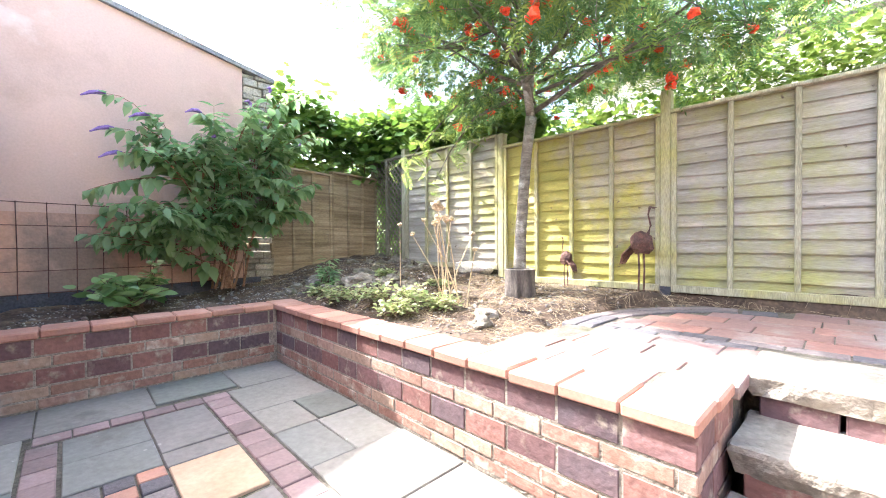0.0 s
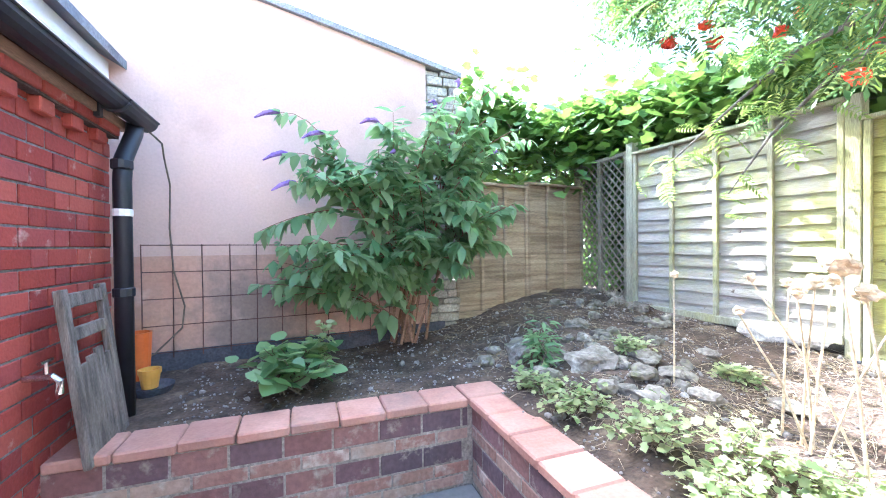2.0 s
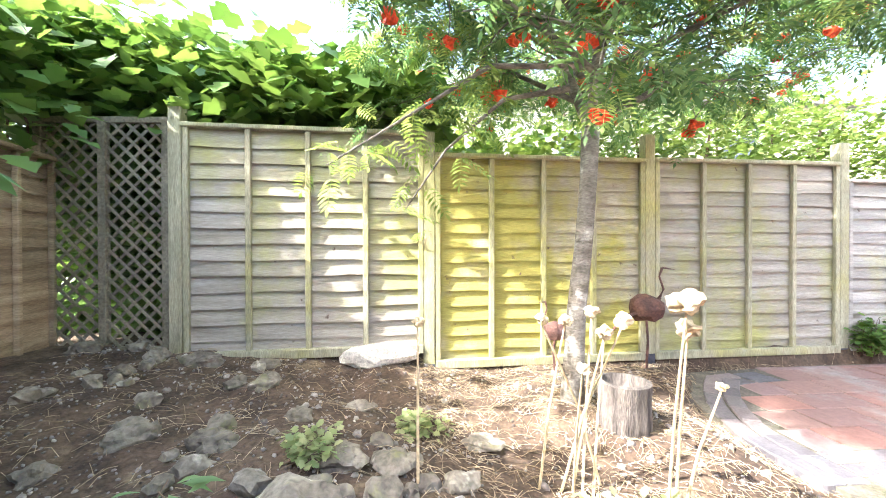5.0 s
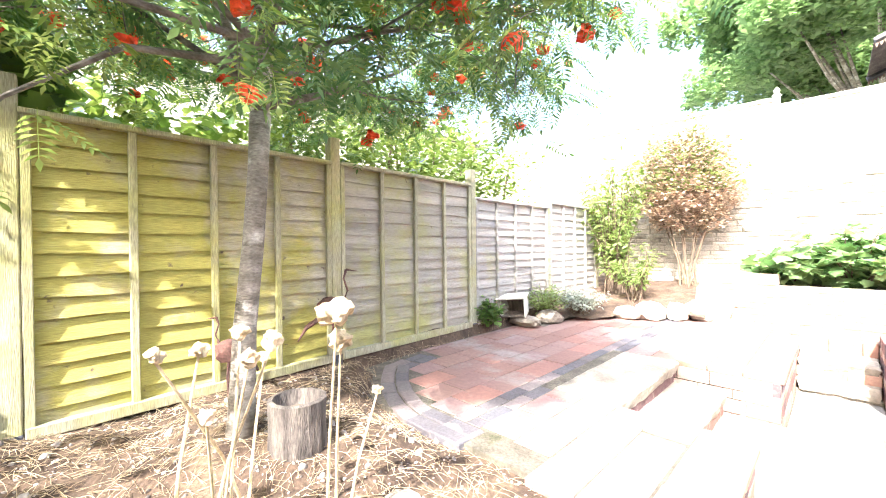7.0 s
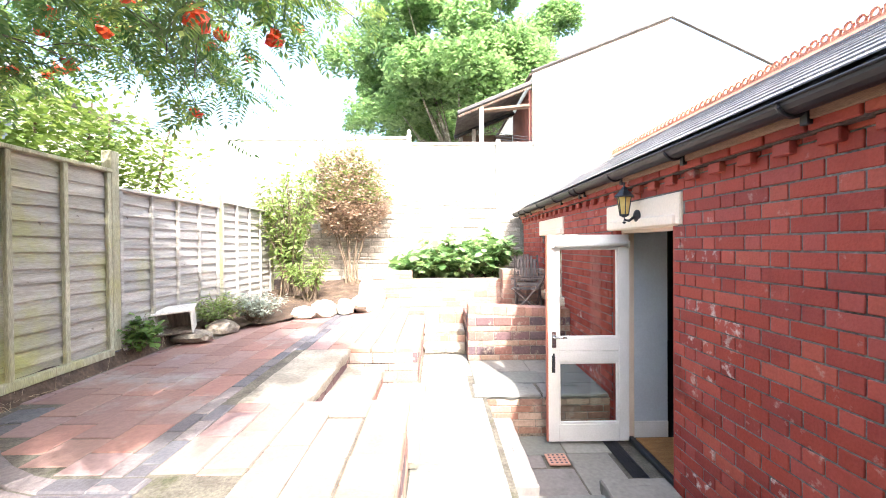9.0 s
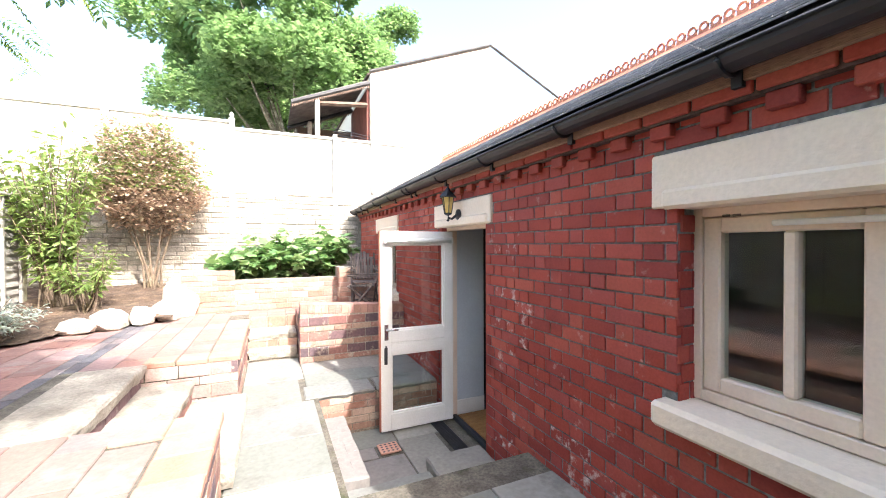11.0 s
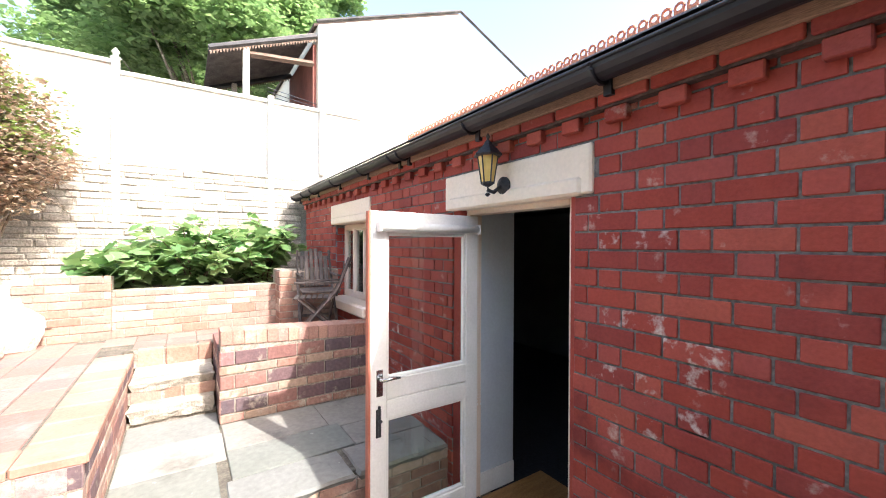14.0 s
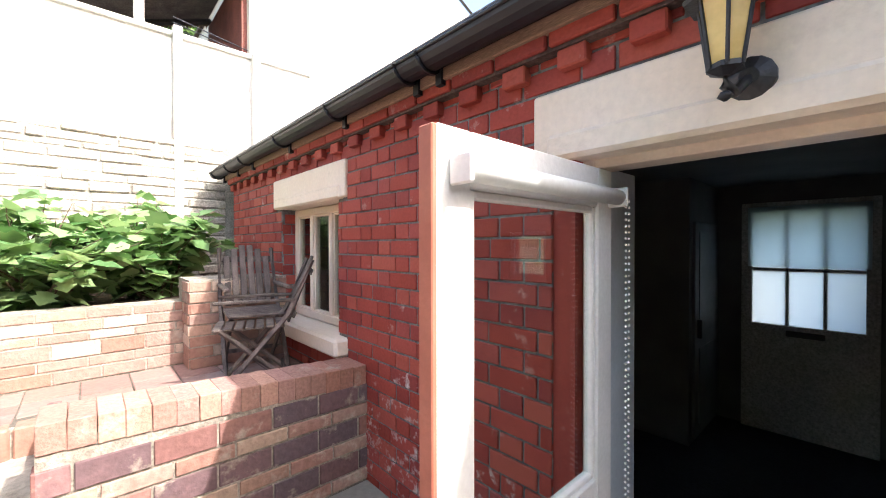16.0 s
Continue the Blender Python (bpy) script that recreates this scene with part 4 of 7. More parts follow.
# ---------- fences ----------
def fence_panel(name, width, height, boards, battens, board_mat, batten_mat, label):
    """A lapped panel along x from 0 to width, face towards -y, foot at z = 0."""
    t = thing(name, (0, 0, 0), label, "fence", "lapped fence bays")
    rng = random.Random(boards)
    h = height / boards
    metas = []
    for v in range(3):
        g = Geo()
        n = 6
        pts_t, pts_b = [], []
        for i in range(n + 1):
            x = width * i / n
            w = 0.006 * math.sin(i * 1.7 + v * 2.1)
            pts_b.append((x, -0.019, -0.012 + w))
            pts_t.append((x, 0.006, h + 0.010 + 0.3 * w))
        vs = pts_b + pts_t + [(x, y + 0.010, z) for x, y, z in pts_b] + [(x, y + 0.008, z) for x, y, z in pts_t]
        m = n + 1
        fs = []
        for i in range(n):
            fs += [(i, i + 1, m + i + 1, m + i), (2 * m + i + 1, 2 * m + i, 3 * m + i, 3 * m + i + 1), (i + 1, i, 2 * m + i, 2 * m + i + 1), (m + i, m + i + 1, 3 * m + i + 1, 3 * m + i)]
        fs += [(0, m, 3 * m, 2 * m), (n, 2 * m + n, 3 * m + n, m + n)]
        g.add(vs, fs)
        metas.append(mesh_of("slat", g, board_mat))
    for k in range(boards):
        piece("slat", metas[rng.randrange(3)], t, pose(0, 0, k * h, 0, 0, 0))
    for i in range(battens):
        x = 0.018 + (width - 0.036) * i / (battens - 1)
        g = Geo()
        g.box(x - 0.019, -0.044, 0.0, x + 0.019, -0.012, height, 0.004)
        part("batten", g, batten_mat, t)
    g = Geo()
    g.box(-0.005, -0.06, height, width + 0.005, 0.03, height + 0.028, 0.005)
    part("cap", g, batten_mat, t)
    g = Geo()
    g.box(0, -0.056, -0.03, width, 0.0, 0.03, 0.005)
    part("bottom_rail", g, batten_mat, t)
    return t


FENCE = [((4.235, 6.50), 1.07, 2.73), ((4.345, 4.80), 0.99, 2.62), ((4.44, 3.06), 1.0, 2.66), ((4.495, 1.33), 0.99, 2.64), ((4.56, -0.42), 1.0, 2.50), ((4.62, -2.15), 1.05, 2.62)]
base_panel = None
for i in range(5):
    (xa, ya), za, ta = FENCE[i]
    (xb, yb), zb, tb = FENCE[i + 1]
    ln = math.hypot(xb - xa, yb - ya)
    ang = math.degrees(math.atan2(yb - ya, xb - xa))
    foot = (1.12, 1.0, 1.0, 1.0, 1.04)[i]
    top = (2.70, 2.55, 2.56, 2.42, 2.50)[i]
    p0 = (xa + (xb - xa) * 0.045 / ln, ya + (yb - ya) * 0.045 / ln)
    m = pose(p0[0], p0[1], foot, 0, 0, ang) @ Matrix.Diagonal(((ln - 0.09) / 1.66, 1, (top - foot) / 1.5, 1))
    if i == 1:
        o = fence_panel("garden_fence", 1.66, 1.47, 14, 5, GREEN_FENCE, POST_WOOD, "lapped fence panel stained yellow-green by algae")
        o.matrix_basis = m
    elif i > 2:
        o = fence_panel("garden_fence", 1.66, 1.47, 14, 5, GREY_FENCE, GREY_FENCE, "silver-grey lapped fence panel in full sun")
        o.matrix_basis = m
    elif base_panel is None:
        base_panel = fence_panel("garden_fence", 1.66, 1.47, 14, 5, FENCE_WOOD, POST_WOOD, "weathered grey lapped fence panel with green algae")
        base_panel.matrix_basis = m
    else:
        o = copy_thing(base_panel, pose(0, 0, 0))
        o.matrix_basis = m
for (x, y), z0, z1 in FENCE:
    t = thing("wooden_post", (x, y, z0 - 0.2), "weathered square wooden fence post on a dark spur", "post", "fence posts")
    g = Geo()
    g.box(x - 0.045, y - 0.042, z0 - 0.05, x + 0.045, y + 0.042, z1 + 0.08, 0.006)
    part("post", g, POST_WOOD, t)
    g = Geo()
    g.box(x - 0.047, y - 0.044, z0 - 0.25, x + 0.047, y + 0.044, z0 + 0.02, 0.006)
    part("spur", g, TAR, t)
# brown fence on the north side
t0 = fence_panel("brown_fence", 1.05, 1.30, 12, 4, BROWN_FENCE, BROWN_FENCE, "brown wavy-edged lapped fence panel in shade")
t0["group"] = "brown lapped panels"
NF = [(2.45, 7.02), (4.32, 7.36)]
ang = math.degrees(math.atan2(NF[1][1] - NF[0][1], NF[1][0] - NF[0][0]))
t0.matrix_basis = pose(2.45, 7.02, 1.05, 0, 0, ang) @ Matrix.Diagonal((0.90, 1, 1.03, 1))
copy_thing(t0, pose(0, 0, 0)).matrix_basis = pose(2.45 + 0.95 * math.cos(radians(ang)), 7.02 + 0.95 * math.sin(radians(ang)), 1.10, 0, 0, ang) @ Matrix.Diagonal((0.86, 1, 1.03, 1))

# ---------- trellis in the corner ----------
def trellis(x0, y0, x1, y1, z0, z1):
    t = thing("trellis", (x0, y0, z0), "dark diamond trellis panel between slim posts", "trellis", "trellis panels")
    d = Vector((x1 - x0, y1 - y0, 0))
    ln = d.length
    d.normalize()
    nrm = Vector((-d.y, d.x, 0))
    H = z1 - z0
    for sgn, off in ((1, 0.006), (-1, -0.006)):
        g = Geo()
        s = -H
        while s < ln + H:
            a, b = (s, 0), (s + H, H)
            u0, u1 = max(0, a[0]), min(ln, b[0])
            if u1 - u0 > 0.02:
                pa, pb = (u0, u0 - s), (u1, u1 - s)
                if sgn < 0:
                    pa, pb = (ln - u0, u0 - s), (ln - u1, u1 - s)
                p = Vector((x0, y0, z0)) + d * pa[0] + Vector((0, 0, pa[1])) + nrm * off
                q = Vector((x0, y0, z0)) + d * pb[0] + Vector((0, 0, pb[1])) + nrm * off
                mid, ax = (p + q) / 2, (q - p).normalized()
                sd = ax.cross(nrm).normalized()
                m = Matrix((ax, nrm, sd)).transposed().to_4x4()
                m.translation = mid
                g.box(-(q - p).length / 2, -0.004, -0.010, (q - p).length / 2, 0.004, 0.010, 0.0, m)
            s += 0.098
        part("lattice", g, TRELLIS_WOOD, t)
    for u in (0.02, ln / 2, ln - 0.02):
        g = Geo()
        c = Vector((x0, y0, 0)) + d * u
        g.box(c.x - 0.025, c.y - 0.025, z0 - 0.05, c.x + 0.025, c.y + 0.025, z1 + 0.02, 0.004)
        part("stile", g, TRELLIS_WOOD, t)
    for z in (z0, z1):
        g = Geo()
        m = pose(x0 + d.x * ln / 2, y0 + d.y * ln / 2, z, 0, 0, math.degrees(math.atan2(d.y, d.x)))
        g.box(-ln / 2, -0.02, -0.02, ln / 2, 0.02, 0.02, 0.003, m)
        part("rail", g, TRELLIS_WOOD, t)


trellis(4.28, 7.43, 4.25, 6.56, 1.17, 2.72)

# ---------- end wall, planter, neighbours ----------
t = thing("wall_end", (2.0, -3.2, 0.9), "tall end wall: rubble stone below white panels", "wall", kind="structure")
g = Geo()
g.box(-1.0, -3.45, 0.0, 8.5, -3.165, 2.85)
part("stone_core", g, surf("pale_wall_mortar", (0.24, 0.22, 0.19), (0.38, 0.35, 0.30), 8, 0.95, 0.5), t)
g = Geo()
rng = random.Random(11)
singles = 0
z = 1.0
while z < 2.83:
    h = rng.uniform(0.05, 0.11)
    x = 0.0
    while x < 6.6:
        w = rng.uniform(0.12, 0.42)
        hh = min(h - 0.006, 2.86 - z)
        m = pose(x + w / 2, -3.214 + rng.uniform(-0.008, 0.012), z + hh / 2, 0, rng.uniform(-1.5, 1.5), rng.uniform(-2, 2))
        if x < 4.5 and singles < 300:
            piece("stone", brick_mesh("stone", round(w - 0.012, 2), 0.12, round(hh, 2), 0.012, RUBBLE_STONE), t, m)
            singles += 1
        else:
            vs, fs = chamfered(((w - 0.012) / 2, 0.06, hh / 2), 0.012)
            g.add([m @ Vector(p) for p in vs], fs)
        x += w
    z += h
tagged(part("stonework", g, RUBBLE, t), kind="stuff")
for x0, x1 in ((-1.0, 0.40), (0.48, 2.20), (2.28, 4.0), (4.08, 5.9), (5.98, 8.5)):
    g = Geo()
    lift = 0.0 if x0 < 2 else 0.12
    g.box(x0, -3.34, 2.85, x1, -3.24, 3.93 + lift, 0.006)
    part("panel", g, WHITE_RENDER, t)
    g = Geo()
    g.box(x0 - 0.02, -3.37, 3.93 + lift, x1 + 0.02, -3.20, 3.98 + lift, 0.008)
    part("capping", g, WHITE_RENDER, t)
for x, z0, z1 in ((0.44, 1.6, 4.02), (2.24, 2.0, 4.10), (4.04, 2.2, 4.14), (5.94, 2.2, 4.25), (-0.33, 2.9, 3.98)):
    g = Geo()
    g.box(x - 0.04, -3.26, z0, x + 0.04, -3.14, z1, 0.006)
    if x == 2.24:
        g.lathe([(0.055, 0), (0.06, 0.02), (0.03, 0.04), (0.03, 0.06), (0.045, 0.09), (0.01, 0.14)], (x, -3.2, z1), 10)
    part("post", g, PANEL_POST, t)
# planter
planter = thing("planter", (1.4, -1.7, TOP), "raised brick planter below the end wall", "planter")
g = Geo()
g.box(0.65, -1.80, TOP - 0.05, 2.10, -1.62, 1.34)
g.box(2.10, -1.80, TOP - 0.05, 2.75, -1.60, 1.47)
g.box(0.0, -1.80, TOP - 0.05, 0.65, -1.40, 1.50)
part("wall_core", g, PALE_MORTAR, planter)
g = Geo()
g.box(0.0, -3.15, TOP - 0.05, 2.75, -1.8, 1.30)
part("soil", g, SOIL, planter)
# neighbouring house
t = thing("gable_house", (-2.5, -5.0, 3.0), "cream rendered gable of the neighbouring house", "house")
g = Geo()
g.add([(-0.36, -3.5, 0), (-6.2, -3.5, 0), (-6.2, -3.5, 5.27), (-3.30, -3.5, 6.62), (-0.36, -3.5, 5.49), (-0.36, -9, 0), (-6.2, -9, 0), (-6.2, -9, 5.27), (-3.30, -9, 6.62), (-0.36, -9, 5.49)],
      [(0, 1, 2, 3, 4), (9, 8, 7, 6, 5), (0, 4, 9, 5), (1, 6, 7, 2), (2, 7, 8, 3), (3, 8, 9, 4), (0, 5, 6, 1)])
part("wall", g, CREAM_RENDER, t)
g = Geo()
for a, b in (((-0.30, 5.475), (-3.30, 6.628)), ((-6.3, 5.23), (-3.30, 6.628))):
    g.add([(a[0], -3.56, a[1]), (b[0], -3.56, b[1]), (b[0], -9, b[1]), (a[0], -9, a[1]), (a[0], -3.56, a[1] + 0.05), (b[0], -3.56, b[1] + 0.05), (b[0], -9, b[1] + 0.05), (a[0], -9, a[1] + 0.05)],
          [(0, 1, 2, 3), (7, 6, 5, 4), (0, 4, 5, 1), (1, 5, 6, 2), (2, 6, 7, 3), (3, 7, 4, 0)])
part("roof", g, surf("dark_verge", (0.055, 0.035, 0.028), (0.09, 0.06, 0.045), 5, 0.85), t)
for a, b in (((-0.33, 5.53), (-3.30, 6.68)), ((-6.2, 5.33), (-3.30, 6.68))):
    g = Geo()
    g.tube([(a[0], -3.48, a[1]), (b[0], -3.48, b[1])], 0.032, 4)
    part("bargeboard", g, DARK_EDGE, t)
# lean-to canopy on that house
t = thing("canopy", (0.5, -4.2, 4.0), "timber lean-to canopy on posts with corrugated roof", "canopy")
WARM_WOOD = surf("canopy_timber", (0.11, 0.07, 0.05), (0.18, 0.12, 0.09), 4, 0.8, 0.3)
g = Geo()
wave = [(-3.55 - 0.06 * k, 0.03 * (k % 2)) for k in range(33)]
n = len(wave)
g.add([(1.22, y, 4.72 + dz + e) for e in (0, 0.012) for y, dz in wave] + [(-0.30, y, 5.34 + dz + e) for e in (0, 0.012) for y, dz in wave],
      [(o + k, o + k + 1, o + 2 * n + k + 1, o + 2 * n + k) for o in (0, n) for k in range(n - 1)] + [(k, k + 1, n + k + 1, n + k) for k in range(n - 1)] + [(0, n, 3 * n, 2 * n)])
part("roof_sheet", g, surf("corrugated_sheet", (0.12, 0.10, 0.09), (0.20, 0.17, 0.15), 6, 0.7), t)
for a, b in (((1.22, -3.55, 4.68), (-0.34, -3.55, 5.30)), ((1.22, -5.4, 4.68), (-0.34, -5.4, 5.30))):
    g = Geo()
    g.tube([a, b], 0.05, 4)
    part("rafter", g, DARK_EDGE, t)
    a, b = Vector(a), Vector(b)
    for k in range(36):
        p, q = a.lerp(b, k / 36), a.lerp(b, (k + 1) / 36)
        dn = Vector((0, 0, -0.04))
        lo = p.lerp(q, 0.5) + Vector((0, 0, -0.105))
        th = Vector((0, 0.012, 0))
        g = Geo()
        g.add([p + dn + th, q + dn + th, lo + th, p + dn, q + dn, lo], [(0, 1, 2), (5, 4, 3), (0, 3, 4, 1), (1, 4, 5, 2), (2, 5, 3, 0)])
        part("valance_tooth", g, WARM_WOOD, t)
g = Geo()
g.box(-0.30, -5.52, 3.0, 1.0, -5.45, 4.75)
part("rear_board", g, WARM_WOOD, t)
for y in (-3.6, -5.3):
    g = Geo()
    g.box(0.68, y - 0.05, 0.0, 0.77, y + 0.05, 4.86, 0.008)
    part("post", g, surf("pale_post", (0.55, 0.48, 0.42), (0.64, 0.57, 0.5), 5), t)
g = Geo()
g.tube([(0.72, -3.6, 4.75), (-0.3, -3.6, 4.85)], 0.05, 4)
part("tie_beam", g, WARM_WOOD, t)
g = Geo()
g.box(-0.36, -5.4, 3.0, -0.30, -3.62, 5.2)
part("back_board", g, surf("dark_red_boards", (0.16, 0.05, 0.04), (0.24, 0.08, 0.06), 5), t)
for k in range(3):
    g = Geo()
    z = 4.02 + 0.06 * k
    g.tube([(0.45, -3.4, z + 0.08), (-0.33, -3.48, z)], 0.006, 4)
    part("line", g, BLACK_PLASTIC, t)
# house over the fence, half hidden by leaves
t = thing("terrace_house", (12, 2, 0), "pale rendered house with a slate roof beyond the fence", "house")
g = Geo()
g.box(10.5, -6.0, -0.2, 18, 7, 5.4)
part("wall", g, CREAM_RENDER, t)
g = Geo()
g.add([(10.2, -6.3, 5.3), (10.2, 7.3, 5.3), (14.2, 7.3, 7.6), (14.2, -6.3, 7.6), (18.3, -6.3, 5.3), (18.3, 7.3, 5.3)], [(0, 3, 2, 1), (3, 4, 5, 2), (0, 1, 5, 4), (0, 4, 3), (1, 2, 5)])
part("roof", g, SLATE, t)
for y in (-3.5, 0.6, 4.2):
    g = Geo()
    g.box(10.42, y, 3.3, 10.56, y + 1.0, 4.6, 0.01)
    w = part("window", g, WHITE_PAINT, t)
    g = Geo()
    g.box(10.40, y + 0.08, 3.38, 10.44, y + 0.92, 4.52)
    part("pane", g, surf("far_pane", (0.08, 0.1, 0.12), (0.12, 0.14, 0.16), 2, 0.1, 0), w)


# ---------- plants ----------
def leaf_array(places, template_v, template_f):
    """places: list of (position, 3x3 rotation, scale). One array mesh of leaves."""
    tv, tf = np.array(template_v, np.float32), np.array(template_f, np.int32)
    P = np.array([tuple(p) for p, _, _ in places], np.float32)
    R = np.array([[tuple(r) for r in m] for _, m, _ in places], np.float32)
    S = np.array([s for _, _, s in places], np.float32)
    V = np.einsum("nij,kj->nki", R, tv) * S[:, None, None] + P[:, None, :]
    F = tf[None] + (np.arange(len(places), dtype=np.int32) * len(tv))[:, None, None]
    return V.reshape(-1, 3), F.reshape(-1, tf.shape[1])


def facing(d, roll):
    """Rotation whose x points along d."""
    d = Vector(d).normalized()
    s = Vector((0, 0, 1)).cross(d)
    s = s.normalized() if s.length > 1e-3 else Vector((1, 0, 0))
    u = d.cross(s)
    c, k = math.cos(roll), math.sin(roll)
    y, z = s * c + u * k, u * c - s * k
    return [(d.x, y.x, z.x), (d.y, y.y, z.y), (d.z, y.z, z.z)]


# a lance-shaped leaf, folded along its rib and drooping at the tip
LANCE_V = [(0, 0, 0), (0.3, 0.16, 0.03), (0.3, 0, -0.01), (0.3, -0.16, 0.03), (0.65, 0.13, 0.0), (0.65, 0, -0.05), (0.65, -0.13, 0.0), (1, 0, -0.14)]
# a broad lobed leaf
BROAD_V = [(0, 0, 0), (0.22, 0.36, 0.05), (0.42, 0.25, 0), (0.60, 0.43, 0.03), (0.80, 0.22, -0.02), (1.02, 0, -0.1), (0.80, -0.22, -0.02), (0.60, -0.43, 0.03), (0.42, -0.25, 0), (0.22, -0.36, 0.05), (0.45, 0, -0.04)]
BROAD_T = [(0, 10, 1), (1, 10, 2), (2, 10, 3), (3, 10, 4), (4, 10, 5), (5, 10, 6), (6, 10, 7), (7, 10, 8), (8, 10, 9), (9, 10, 0)]
# a pinnate rowan leaf: pairs of leaflets on a rib
PIN_V, PIN_F = [], []
for i in range(7):
    x = 0.16 + 0.125 * i
    L = 0.34 * (1 - 0.09 * abs(i - 2.5))
    dz = -0.004 * i * i
    for sg in (-1, 1):
        n0 = len(PIN_V)
        PIN_V += [(x, 0, dz), (x + 0.095, sg * L * 0.5, dz + 0.02), (x + 0.13, sg * L, dz - 0.05), (x + 0.015, sg * L * 0.55, dz)]
        PIN_F.append((n0, n0 + 1, n0 + 2, n0 + 3) if sg > 0 else (n0 + 3, n0 + 2, n0 + 1, n0))
n0 = len(PIN_V)
PIN_V += [(0.98, 0, -0.12), (1.12, 0.06, -0.15), (1.28, 0, -0.2), (1.12, -0.06, -0.15)]
PIN_F.append((n0, n0 + 3, n0 + 2, n0 + 1))
n0 = len(PIN_V)
PIN_V += [(0, 0.006, 0), (1.0, 0.006, -0.12), (1.0, -0.006, -0.12), (0, -0.006, 0)]
PIN_F.append((n0, n0 + 3, n0 + 2, n0 + 1))
# triangle version of the lance leaf
LANCE_T = [(0, 2, 1), (0, 3, 2), (2, 4, 1), (2, 5, 4), (3, 5, 2), (3, 6, 5), (5, 7, 4), (6, 7, 5)]


HEART = ([(0, 0, 0), (0.12, 0.38, 0.04), (0.5, 0.46, 0.03), (0.85, 0.25, -0.03), (1.05, 0, -0.1), (0.85, -0.25, -0.03), (0.5, -0.46, 0.03), (0.12, -0.38, 0.04), (0.5, 0, -0.04)], [(0, 8, 1), (1, 8, 2), (2, 8, 3), (3, 8, 4), (4, 8, 5), (5, 8, 6), (6, 8, 7), (7, 8, 0)])
SIMPLE = ([(0, 0, 0), (0.5, 0.33, 0.06), (1, 0, -0.06), (0.5, -0.33, 0.06)], [(0, 3, 2, 1)])


def leaves(parent, name, places, shape, material, label=""):
    v, f = leaf_array(places, *shape)
    return part(name, mesh_np(name, v, f, material), material, parent, label)


WIDE_LANCE = ([(x, y * 1.3, z) for x, y, z in LANCE_V], LANCE_T)
LANCE, BROAD, PINNATE = (LANCE_V, LANCE_T), (BROAD_V, BROAD_T), (PIN_V, PIN_F)


def rand_dir(rng, up=0.3):
    a = rng.uniform(0, 2 * math.pi)
    z = rng.uniform(-0.6, 0.6) + up
    return Vector((math.cos(a), math.sin(a), z)).normalized()


